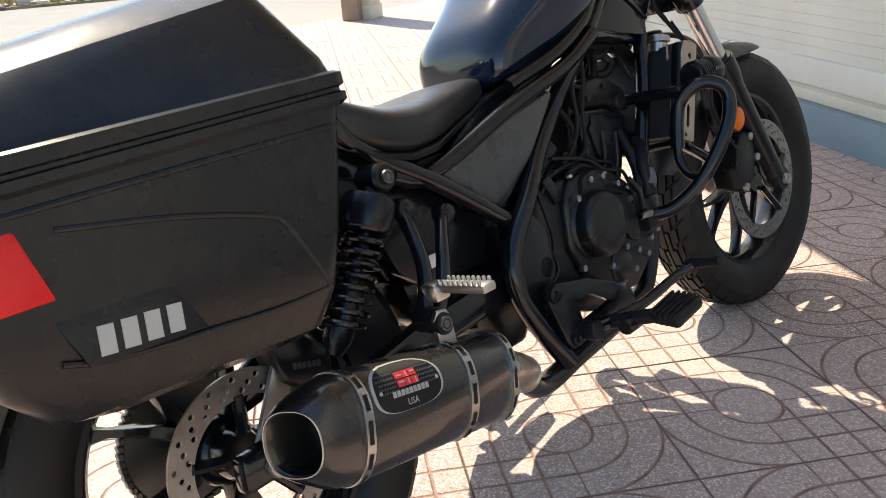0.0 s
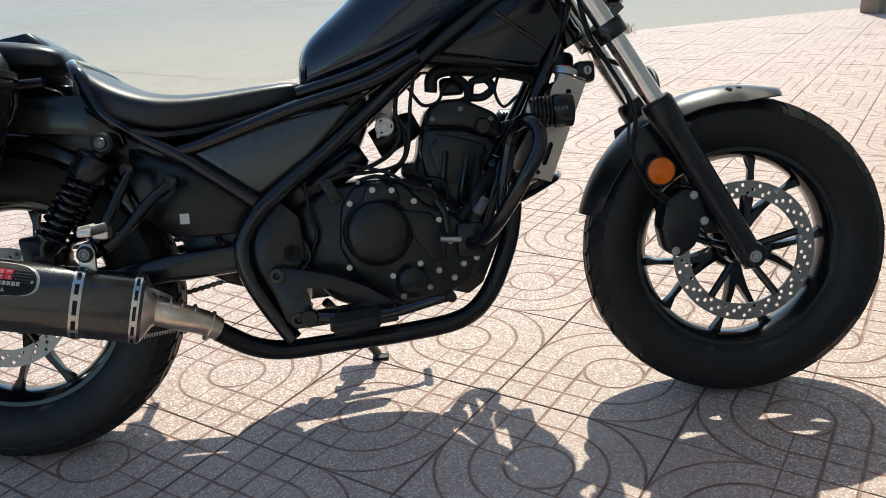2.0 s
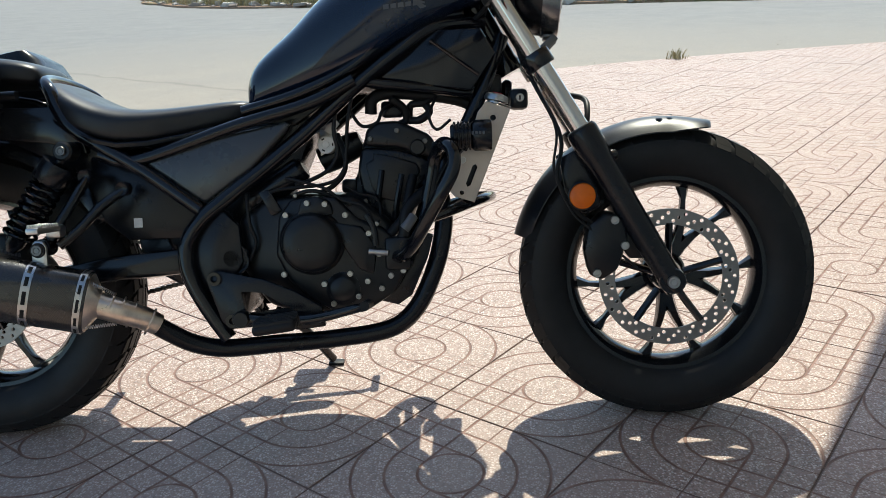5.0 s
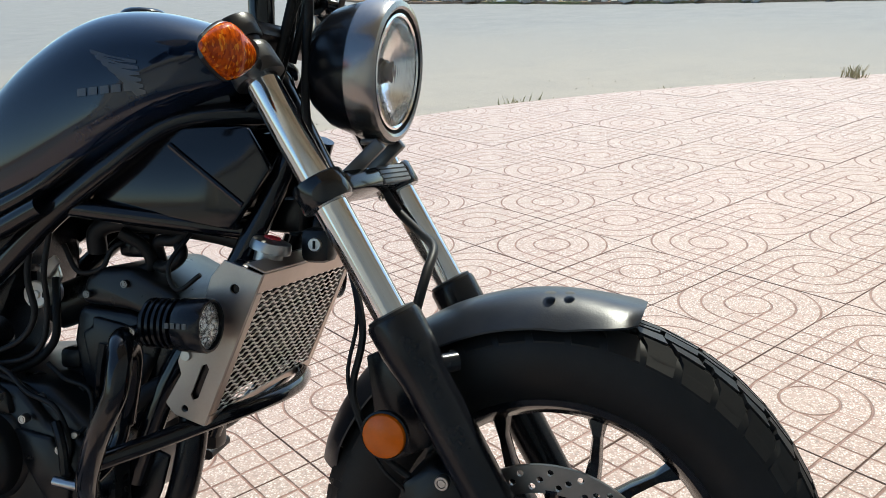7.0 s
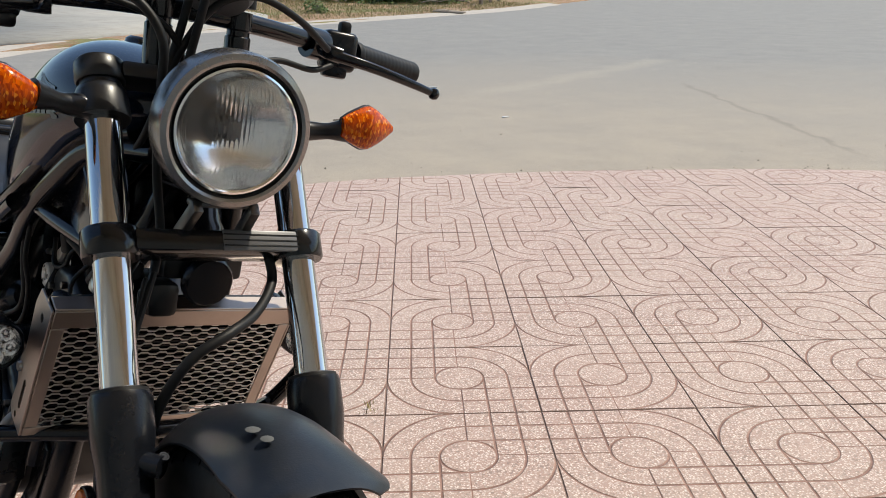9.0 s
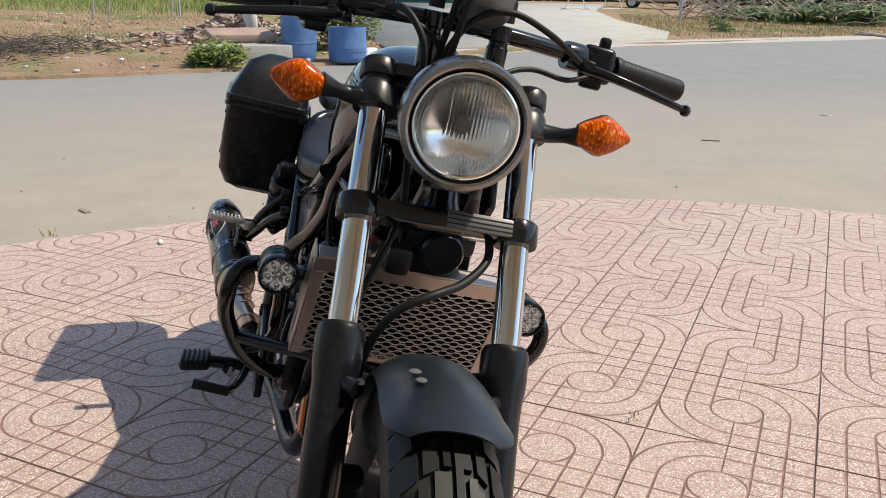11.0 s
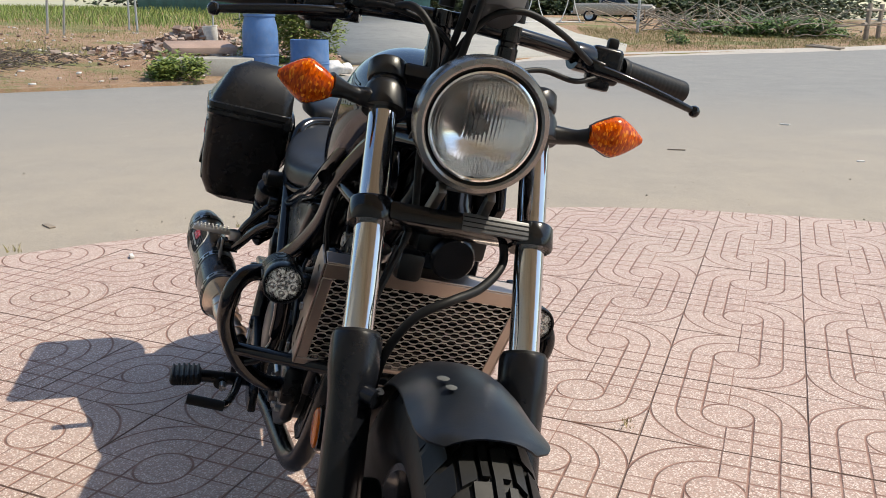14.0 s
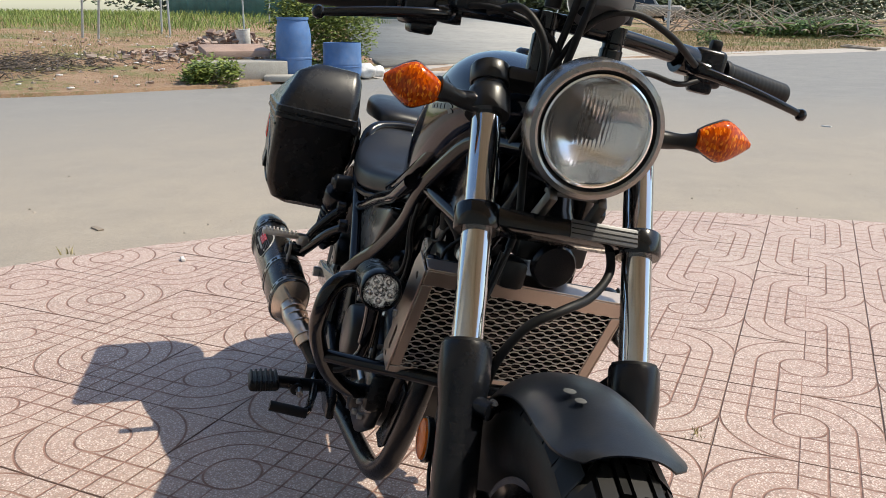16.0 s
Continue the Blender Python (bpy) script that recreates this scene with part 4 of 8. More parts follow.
# plain wing-like badge of bars, and a row of plain bars under it
for k in range(6):
    x0, z0 = 0.914 + k * 0.009, 0.938 - k * 0.0072
    L_ = 0.064 - k * 0.007
    part("badge", on_tank([(x0, z0), (x0 + 0.004, z0 - 0.006), (x0 + L_ * 0.6, z0 - 0.016 - k * 0.001), (x0 + L_, z0 - 0.018), (x0 + L_, z0 - 0.0145), (x0 + L_ * 0.55, z0 - 0.010)]), GREYPRINT, tank, "dim grey wing shaped badge", smooth=0)
for k in range(5):
    x0 = 0.902 + k * 0.0150
    part("badge_bar", on_tank([(x0, 0.880 + k * 0.0016), (x0 + 0.0115, 0.8812 + k * 0.0016), (x0 + 0.0115, 0.8905 + k * 0.0016), (x0, 0.8893 + k * 0.0016)]), GREYPRINT, tank, "dim grey bars", smooth=0)

# ---- frame tubes, both sides
main = [(1.105, -0.046, 0.866), (1.0, -0.086, 0.854), (0.92, -0.104, 0.800), (0.831, -0.112, 0.732), (0.734, -0.106, 0.650), (0.640, -0.118, 0.574), (0.590, -0.133, 0.535), (0.547, -0.145, 0.501), (0.512, -0.150, 0.472), (0.484, -0.152, 0.436), (0.474, -0.153, 0.402), (0.480, -0.155, 0.355), (0.512, -0.157, 0.290), (0.556, -0.158, 0.223)]
both("frame_tube", tube(main, 0.0165, 14, 5), GLOSS, bike, "glossy black frame tube")
rail = [(0.505, -0.135, 0.490), (0.386, -0.132, 0.578), (0.261, -0.130, 0.657), (0.224, -0.126, 0.700), (0.203, -0.118, 0.745), (0.180, -0.092, 0.766), (0.168, -0.045, 0.776), (0.166, 0.0, 0.778)]
both("seat_rail", tube(rail, 0.0145, 12, 5), GLOSS, bike, "glossy black seat rail")
both("seat_rail", tube([(0.30, -0.128, 0.612), (0.375, -0.128, 0.597), (0.592, -0.132, 0.662), (0.738, -0.136, 0.700), (0.835, -0.136, 0.745)], 0.0135, 12, 5), GLOSS, bike)
both("frame_tube", tube([(0.60, -0.118, 0.690), (0.72, -0.128, 0.722), (0.82, -0.128, 0.766), (0.90, -0.115, 0.825), (0.985, -0.092, 0.868), (1.06, -0.062, 0.885)], 0.012, 12, 5), GLOSS, bike)
both("frame_tube", tube([(0.838, -0.110, 0.745), (0.937, -0.094, 0.733), (1.074, -0.062, 0.716), (1.10, -0.050, 0.712)], 0.0125, 12, 4), GLOSS, bike)
both("down_tube", tube([(1.145, -0.042, 0.835), (1.105, -0.065, 0.735), (1.055, -0.085, 0.632), (0.988, -0.098, 0.520), (0.935, -0.10, 0.385)], 0.0155, 14, 4), GLOSS, bike, "glossy black down tube")
part("steering_head", lathe([(0, -0.09), (0.030, -0.09), (0.032, -0.07), (0.029, -0.06), (0.029, 0.06), (0.032, 0.07), (0.030, 0.09), (0, 0.09)], Matrix.Translation((1.122, 0, 0.840)) @ Matrix.Rotation(radians(-28), 4, "Y"), 28), GLOSS, bike)
gus = prism([(0.868, 0.752), (1.075, 0.718), (1.128, 0.795), (1.098, 0.848), (1.0, 0.846), (0.93, 0.808)], -0.094, -0.078, 0.004)
gl = both("frame_gusset", gus, GLOSS, bike, "black pressed gusset panel")
for g_, s in zip(gl, (-1, 1)):
    part("gusset_rib", tube([(0.993, s * 0.0945, 0.824), (1.042, s * 0.0945, 0.787), (1.092, s * 0.0945, 0.750)], 0.004, 8, 2), GLOSS, g_)
part("inner_frame", box((0.93, 0, 0.78), (0.26, 0.11, 0.10), None, 0.02), MATT, bike)
# lower frame plate beside the swing arm pivot
both("pivot_plate", prism([(0.482, 0.455), (0.545, 0.495), (0.585, 0.455), (0.590, 0.380), (0.560, 0.330), (0.560, 0.235), (0.515, 0.290), (0.485, 0.365)], -0.146, -0.122, 0.004), MATT, bike, "matt black pivot plate")

# ---- seats
def seat_ring(x, zt, zb, w, crown=0.25):
    out = []
    for j in range(28):
        a = 2 * math.pi * j / 28
        c, s = math.cos(a), math.sin(a)
        y = w * math.copysign(abs(c) ** 0.55, c)
        zm = zb + (zt - zb) * 0.55
        z = zm + ((zt - zm) * abs(s) ** 0.8 if s > 0 else -(zm - zb) * abs(s) ** 0.35)
        out.append(Vector((x, y, z)))
    return out


SEAT = [(0.172, 0.755, 0.735, 0.06), (0.178, 0.776, 0.712, 0.098), (0.20, 0.770, 0.690, 0.120), (0.24, 0.745, 0.664, 0.146), (0.29, 0.722, 0.642, 0.152), (0.34, 0.709, 0.630, 0.150), (0.40, 0.706, 0.632, 0.138), (0.47, 0.712, 0.645, 0.108), (0.54, 0.719, 0.662, 0.088), (0.59, 0.722, 0.680, 0.072), (0.606, 0.712, 0.690, 0.055)]
seat = part("rider_seat", loft([seat_ring(*s) for s in SEAT]), VINYL, bike, "black vinyl solo seat with low dish", smooth=60)
seat_mod = seat.modifiers.new("round", "SUBSURF")
seat_mod.levels = seat_mod.render_levels = 2
part("seat_base", loft([seat_ring(x, zb + 0.012, zb - 0.010, w * 0.97) for x, zt, zb, w in SEAT[1:-1]]), MATT, bike)
PIL = [(-0.17, 0.800, 0.775, 0.04), (-0.15, 0.825, 0.765, 0.075), (-0.08, 0.838, 0.765, 0.095), (0.0, 0.836, 0.768, 0.102), (0.08, 0.828, 0.770, 0.102), (0.135, 0.818, 0.768, 0.092), (0.158, 0.806, 0.768, 0.075), (0.164, 0.790, 0.772, 0.05)]
pil = part("pillion_seat", loft([seat_ring(*s) for s in PIL]), VINYL, bike, "black vinyl pillion pad", smooth=60)
pil_mod = pil.modifiers.new("round", "SUBSURF")
pil_mod.levels = pil_mod.render_levels = 2
# side cover triangles
def cover(y0, y1):
    return prism([(0.392, 0.590), (0.405, 0.604), (0.55, 0.640), (0.690, 0.668), (0.700, 0.658), (0.612, 0.570), (0.520, 0.506), (0.505, 0.505)], y0, y1, 0.008, seg=3)
both("side_cover", cover(-0.129, -0.100), surface("satin_grey_cover_paint", (0.034, 0.035, 0.037), 0.28, vary=0.1, coat=0.3, bump=0.02), bike, "satin dark grey triangular side cover")
both("side_cover_filler", prism([(0.64, 0.668), (0.70, 0.660), (0.86, 0.76), (0.885, 0.81), (0.80, 0.785), (0.68, 0.715)], -0.085, -0.072, 0.003), MATT, bike, "matt black inner panel")
# rear fender and inner panels
b = bmesh.new()
C = REAR_AXLE
rows_ = []
for i in range(31):
    a = radians(28 + 130 * i / 30)
    for_row = []
    for k in range(9):
        u = (k - 4) / 4
        rr = 0.372 - 0.062 * abs(u) ** 2.4
        for_row.append(b.verts.new((C.x - rr * math.cos(a) * -1 if False else C.x + rr * math.cos(a) * 1.0, 0.098 * u, C.z + rr * math.sin(a))))
    rows_.append(for_row)
for p, q in zip(rows_, rows_[1:]):
    for k in range(8):
        b.faces.new((p[k], p[k + 1], q[k + 1], q[k]))
rf = part("rear_fender", b, BLACK, bike, "black rear fender shell")
sol = rf.modifiers.new("thick", "SOLIDIFY")
sol.thickness = 0.003
both("fender_rail", prism([(0.255, 0.668), (0.20, 0.715), (0.05, 0.715), (-0.14, 0.68), (-0.15, 0.64), (0.05, 0.655), (0.19, 0.640), (0.27, 0.615)], -0.118, -0.100, 0.004), BLACK, bike, "black fender strut")
both("inner_panel", prism([(0.27, 0.61), (0.38, 0.575), (0.495, 0.492), (0.470, 0.43), (0.34, 0.43), (0.29, 0.47), (0.262, 0.55)], -0.104, -0.080, 0.005), MATT, bike, "matt black electrics cover")
part("sticker", box((0.362, -0.1055, 0.467), (0.018, 0.001, 0.020)), WHITEPRINT, bike, "small pale sticker")
part("airbox", prism([(0.40, 0.42), (0.44, 0.60), (0.60, 0.690), (0.735, 0.722), (0.735, 0.640), (0.70, 0.560), (0.66, 0.50), (0.62, 0.44), (0.60, 0.36), (0.575, 0.25), (0.50, 0.25), (0.46, 0.34)], -0.07, 0.08, 0.02), MATT, bike, "black airbox and inner panels")
both("under_seat_panel", prism([(0.07, 0.660), (0.16, 0.615), (0.28, 0.555), (0.33, 0.62), (0.22, 0.70), (0.07, 0.715)], -0.098, -0.086, 0.003), MATT, bike, "matt black panel under the seat")
part("linkage_cover", prism([(0.335, 0.44), (0.50, 0.47), (0.54, 0.36), (0.51, 0.295), (0.42, 0.325), (0.345, 0.37)], -0.05, 0.05, 0.01), MATT, bike, "matt black inner cover")
part("battery_box", box((0.40, 0, 0.54), (0.18, 0.15, 0.16), None, 0.02), MATT, bike)

# ---- engine
eng = part("crankcase", prism([(0.575, 0.470), (0.635, 0.508), (0.72, 0.516), (0.82, 0.510), (0.90, 0.45), (0.912, 0.385), (0.875, 0.308), (0.80, 0.262), (0.72, 0.248), (0.63, 0.285), (0.580, 0.36)], -0.118, 0.13, 0.018, seg=3), ENGINE, bike, "black painted engine crankcase")
part("case_cover", prism([(0.664, 0.470), (0.690, 0.505), (0.735, 0.512), (0.787, 0.508), (0.829, 0.461), (0.873, 0.446), (0.918, 0.412), (0.929, 0.350), (0.901, 0.303), (0.835, 0.262), (0.776, 0.264), (0.724, 0.296), (0.680, 0.335), (0.655, 0.39)], -0.132, -0.108, 0.010, seg=3), ENGINE, eng, "black clutch side case")
part("case_step", prism([(0.78, 0.455), (0.838, 0.445), (0.868, 0.40), (0.86, 0.345), (0.83, 0.355), (0.80, 0.40)], -0.139, -0.128, 0.005, seg=2), ENGINE, eng)
part("cable_tower", prism([(0.705, 0.470), (0.715, 0.505), (0.745, 0.512), (0.775, 0.500), (0.782, 0.470)], -0.142, -0.110, 0.008), ENGINE, eng, "cast cable holder")
m = Matrix.Translation((0.733, -0.128, 0.415)) @ RIGHT
part("clutch_cover", lathe([(0, 0.042), (0.030, 0.0415), (0.050, 0.0395), (0.0565, 0.036), (0.060, 0.028), (0.0625, 0.010), (0.067, 0.007), (0.0705, 0.0), (0.0705, -0.02)], m, 56), ENGINE, eng, "round black clutch cover")
m = Matrix.Translation((0.793, -0.130, 0.315)) @ RIGHT
part("oil_filter_cover", lathe([(0, 0.014), (0.022, 0.014), (0.028, 0.010), (0.031, 0.005), (0.036, 0.003), (0.037, -0.01)], m, 36), ENGINE, eng, "small round filter cover")
for x, z in ((0.755, 0.327), (0.810, 0.347), (0.846, 0.330), (0.895, 0.340), (0.914, 0.408), (0.872, 0.386), (0.773, 0.285), (0.826, 0.299), (0.875, 0.314), (0.683, 0.474), (0.806, 0.470), (0.852, 0.430), (0.921, 0.350), (0.672, 0.350), (0.728, 0.497), (0.765, 0.494)):
    part("case_bolt", bolt_at(bmesh.new(), x, -0.134 if z < 0.46 else -0.143, z, 0.0062, 0.007), STEEL, eng, "bright hex case bolt")
CYL = [(0.790, 0.512), (0.823, 0.548), (0.834, 0.604), (0.848, 0.646), (0.874, 0.658), (0.919, 0.659), (0.984, 0.628), (1.000, 0.597), (0.971, 0.532), (0.945, 0.470), (0.928, 0.431), (0.887, 0.426), (0.837, 0.462), (0.800, 0.495)]
part("cylinder", prism(CYL, -0.050, 0.105, 0.012), ENGINE, bike, "black cylinder block")
hc = part("head_cover", prism([(0.842, 0.612), (0.850, 0.648), (0.874, 0.6625), (0.919, 0.6635), (0.986, 0.631), (1.003, 0.597), (0.995, 0.577), (0.965, 0.590), (0.915, 0.606)], -0.078, 0.118, 0.011, seg=3), ENGINE, bike, "black rocker cover")
part("cylinder_side", prism([(0.828, 0.560), (0.836, 0.604), (0.846, 0.609), (0.915, 0.602), (0.965, 0.586), (0.988, 0.572), (0.966, 0.528), (0.941, 0.472), (0.924, 0.440), (0.890, 0.446), (0.850, 0.474), (0.836, 0.515)], -0.074, -0.046, 0.008, seg=3), MATT, hc, "black cylinder side casting")
part("side_panel", prism([(0.846, 0.574), (0.862, 0.582), (0.862, 0.596), (0.905, 0.588), (0.955, 0.572), (0.962, 0.556), (0.930, 0.486), (0.872, 0.500), (0.858, 0.520)], -0.081, -0.072, 0.005, seg=2), ENGINE, hc)
for (xa, za), (xb, zb) in (((0.880, 0.560), (0.866, 0.474)), ((0.922, 0.550), (0.902, 0.456))):
    part("cover_rib", tube([(xa, -0.081, za), ((xa + xb) / 2, -0.083, (za + zb) / 2), (xb, -0.076, zb)], 0.0065, 8, 2), MATT, hc)
part("cam_boss", lathe([(0, 0.010), (0.014, 0.010), (0.017, 0.006), (0.018, -0.01)], Matrix.Translation((0.958, -0.078, 0.605)) @ RIGHT, 24), ENGINE, hc)
part("tensioner", box((0.806, -0.030, 0.528), (0.034, 0.05, 0.030), Matrix.Translation((0, 0, 0)), 0.008), ENGINE, hc)
for x, z in ((0.858, 0.626), (0.915, 0.642), (0.974, 0.618), (0.842, 0.494), (0.952, 0.512), (0.913, 0.452)):
    part("head_bolt", bolt_at(bmesh.new(), x, -0.079 if z > 0.6 else -0.074, z, 0.0055, 0.006), DARKSTEEL, hc)
part("skid_plate", prism([(0.868, 0.282), (0.905, 0.272), (0.935, 0.292), (0.972, 0.372), (0.985, 0.420), (0.958, 0.430), (0.930, 0.40), (0.915, 0.340)], -0.098, -0.090, 0.003), MATT, bike, "black lower engine plate")
b = bmesh.new()
add_tube(b, [(0.945, -0.128, 0.462), (0.936, -0.136, 0.448), (0.926, -0.138, 0.436)], 0.011, 14, 3)
part("hose_fitting", b, PODM, bike, "bare metal hose fitting")
part("loom_clip", prism([(0.624, 0.522), (0.647, 0.527), (0.672, 0.482), (0.649, 0.472)], -0.126, -0.110, 0.003), MATT, bike)
part("ignition_coil", box((0.905, -0.03, 0.690), (0.05, 0.03, 0.035), None, 0.008), MATT, bike)
# throttle body with a pale pulley ring
PALEALU = surface("dull_cast_aluminium", (0.70, 0.68, 0.65), 0.55, 0.3, vary=0.12, bump=0.1)
tb = part("throttle_body", lathe([(0, -0.05), (0.030, -0.05), (0.033, -0.02), (0.030, 0.03), (0.024, 0.05), (0, 0.05)], Matrix.Translation((0.785, 0.012, 0.605)) @ Matrix.Rotation(radians(65), 4, "Y"), 24), ENGINE, bike, "black throttle body")
m = Matrix.Translation((0.762, -0.060, 0.618)) @ RIGHT
part("throttle_pulley", lathe([(0.0, 0.006), (0.006, 0.006), (0.0065, 0.002), (0.0095, 0.002), (0.0100, 0.005), (0.0175, 0.005), (0.0195, 0.003), (0.0195, -0.03), (0, -0.03)], m, 28), PALEALU, tb, "pale round throttle pulley")
b = bmesh.new()
for k in range(3):
    q = m @ Matrix.Rotation(k * 2.094, 4, "Z")
    add_box(b, (0.0135, 0, 0.0052), (0.003, 0.007, 0.001), q, 0.0003)
part("pulley_window", b, HOLE, tb)
part("throttle_bracket", prism([(0.745, 0.655), (0.775, 0.668), (0.785, 0.64), (0.765, 0.605), (0.745, 0.595)], -0.040, -0.034, 0.001), STEEL, tb, "steel cable bracket")
cable("coolant_hose", [(0.86, -0.06, 0.68), (0.865, -0.065, 0.71), (0.90, -0.06, 0.722), (0.99, -0.05, 0.715), (1.06, -0.04, 0.70), (1.10, -0.04, 0.672)], 0.013, False)
cable("breather_hose", [(0.94, -0.03, 0.66), (0.945, -0.05, 0.695), (0.975, -0.055, 0.700), (0.995, -0.05, 0.715)], 0.008, False)
cable("wire_loom", [(0.80, -0.11, 0.72), (0.785, -0.105, 0.65), (0.79, -0.10, 0.60), (0.77, -0.10, 0.565), (0.735, -0.11, 0.545), (0.70, -0.115, 0.535)], 0.0045, False)
cable("wire_loom", [(0.83, -0.11, 0.73), (0.815, -0.11, 0.66), (0.81, -0.10, 0.61), (0.80, -0.10, 0.56), (0.765, -0.11, 0.535), (0.66, -0.12, 0.525), (0.62, -0.12, 0.50)], 0.0038, False)
cable("wire_loom", [(0.68, -0.11, 0.55), (0.72, -0.12, 0.54), (0.765, -0.125, 0.525), (0.80, -0.13, 0.50), (0.845, -0.135, 0.485), (0.865, -0.135, 0.44), (0.86, -0.135, 0.41)], 0.0034, False)
cable("coolant_hose", [(0.985, -0.09, 0.52), (0.955, -0.11, 0.50), (0.93, -0.125, 0.47), (0.925, -0.13, 0.425), (0.905, -0.125, 0.40)], 0.0125, False)
cable("wire_loom", [(1.0, -0.06, 0.71), (0.985, -0.09, 0.67), (1.0, -0.095, 0.64), (1.03, -0.09, 0.66)], 0.0032, False)
cable("wire_loom", [(0.60, -0.13, 0.52), (0.605, -0.135, 0.46), (0.615, -0.13, 0.42), (0.60, -0.13, 0.38)], 0.004, False)
cable("wire_loom", [(0.905, -0.05, 0.70), (0.885, -0.065, 0.685), (0.872, -0.07, 0.66), (0.84, -0.075, 0.655), (0.815, -0.07, 0.69)], 0.0036, False)
cable("wire_loom", [(0.80, -0.09, 0.53), (0.83, -0.095, 0.512), (0.868, -0.098, 0.500), (0.876, -0.105, 0.465), (0.868, -0.125, 0.445)], 0.0032, False)
cable("wire_loom", [(0.70, -0.12, 0.515), (0.735, -0.125, 0.522), (0.77, -0.12, 0.512), (0.805, -0.115, 0.492)], 0.0042, False)
cable("coolant_hose", [(0.905, -0.075, 0.71), (0.93, -0.06, 0.690), (0.935, -0.05, 0.665), (0.918, -0.05, 0.655)], 0.0085, False)
cable("coolant_hose", [(0.975, -0.05, 0.700), (0.985, -0.06, 0.680), (0.965, -0.06, 0.664), (0.945, -0.05, 0.664)], 0.0085, False)
cable("coolant_hose", [(0.945, -0.075, 0.545), (0.935, -0.10, 0.50), (0.925, -0.115, 0.46), (0.895, -0.125, 0.425)], 0.0105, False)
cable("breather_hose", [(0.785, -0.05, 0.64), (0.80, -0.07, 0.60), (0.80, -0.075, 0.56), (0.775, -0.08, 0.53), (0.745, -0.09, 0.515)], 0.0055, False)
for x, y, z in ((0.905, -0.106, 0.432), (0.915, -0.116, 0.452), (0.868, -0.128, 0.448), (0.812, -0.118, 0.492), (0.70, -0.126, 0.512), (0.757, -0.06, 0.655)):
    part("hose_clip", lathe([(0, 0.005), (0.004, 0.005), (0.0052, 0.003), (0.0052, -0.006), (0, -0.006)], to((x, y, z), (0.3, -1, 0.2)), 10), STEEL, bike, "bright steel hose clip")
part("throttle_stay", prism([(0.752, 0.652), (0.782, 0.672), (0.790, 0.662), (0.770, 0.640)], -0.050, -0.044, 0.001), PALEALU, tb, "pale metal cable stay")
part("starter_motor", lathe([(0, -0.07), (0.026, -0.07), (0.029, -0.06), (0.029, 0.06), (0.02, 0.07), (0, 0.07)], Matrix.Translation((0.655, -0.075, 0.535)) @ Matrix.Rotation(radians(60), 4, "Y"), 24), MATT, bike, "black starter motor")
part("clutch_arm", tube([(0.85, -0.142, 0.468), (0.865, -0.15, 0.44), (0.868, -0.15, 0.405)], 0.006, 8, 3), ENGINE, bike)
b = lathe([(0, 0.03), (0.006, 0.03), (0.0065, 0.026), (0.0065, -0.01)], to((0.862, -0.150, 0.392), (1, 0, -0.1)), 12)
part("cable_end", b, STEEL, bike, "bright cable adjuster")
# sprocket cover behind the frame tube
sc = part("sprocket_cover", prism([(0.520, 0.475), (0.545, 0.490), (0.560, 0.455), (0.566, 0.425), (0.592, 0.405), (0.592, 0.370), (0.565, 0.352), (0.535, 0.360), (0.512, 0.40)], -0.134, -0.115, 0.006, Matrix.Translation((0.008, -0.004, 0))), MATT, bike, "black heel guard")
part("guard_ridge", tube([(0.492, -0.1405, 0.420), (0.508, -0.1405, 0.462), (0.540, -0.1405, 0.490), (0.556, -0.1405, 0.470), (0.566, -0.1405, 0.432), (0.592, -0.1405, 0.405), (0.598, -0.1405, 0.372), (0.572, -0.1405, 0.352)], 0.0030, 8, 4), MATT, sc)
part("pivot_cap", lathe([(0, 0.012), (0.017, 0.012), (0.021, 0.008), (0.022, -0.01)], Matrix.Translation((0.566, -0.134, 0.388)) @ RIGHT, 24), MATT, sc)

# ---- exhaust
HEADERS = [[(0.955, -0.045, 0.535), (0.995, -0.062, 0.515), (1.008, -0.075, 0.465), (1.003, -0.080, 0.41), (0.985, -0.082, 0.345), (0.945, -0.085, 0.265), (0.885, -0.092, 0.220), (0.765, -0.10, 0.204), (0.645, -0.11, 0.199), (0.540, -0.125, 0.196), (0.478, -0.145, 0.212), (0.430, -0.172, 0.246), (0.405, -0.195, 0.272)]]
ex = part("exhaust_header", tube(HEADERS[0], 0.0195, 16, 5), MATT, bike, "matt black exhaust header pipe")
link = tube([(0.418, -0.186, 0.262), (0.395, -0.202, 0.280), (0.360, -0.219, 0.296), (0.318, -0.2285, 0.3130)], lambda f: 0.0225 + 0.004 * f, 24, 5)
lk = part("link_pipe", link, TITAN, bike, "heat tinted titanium link pipe")
for f in (0.12, 0.42, 0.62, 0.80):
    p = Vector((0.418, -0.186, 0.262)).lerp(Vector((0.318, -0.2285, 0.3185)), f)
    p += Vector((0, -0.003 * math.sin(math.pi * f), 0.003 * math.sin(math.pi * f)))
    part("weld_ring", lathe([(0.022, -0.0022), (0.0285, -0.0018), (0.0290, 0.0), (0.0285, 0.0018), (0.022, 0.0022)], to(p, (-0.1, -0.035, 0.056)), 24), TITAN, lk)
S0, S1 = Vector((0.292, -0.233, 0.3205)), Vector((0.010, -0.282, 0.3860))
sd = (S1 - S0).normalized()
across = (Vector((0, 1, 0)) - sd.y * sd).normalized()
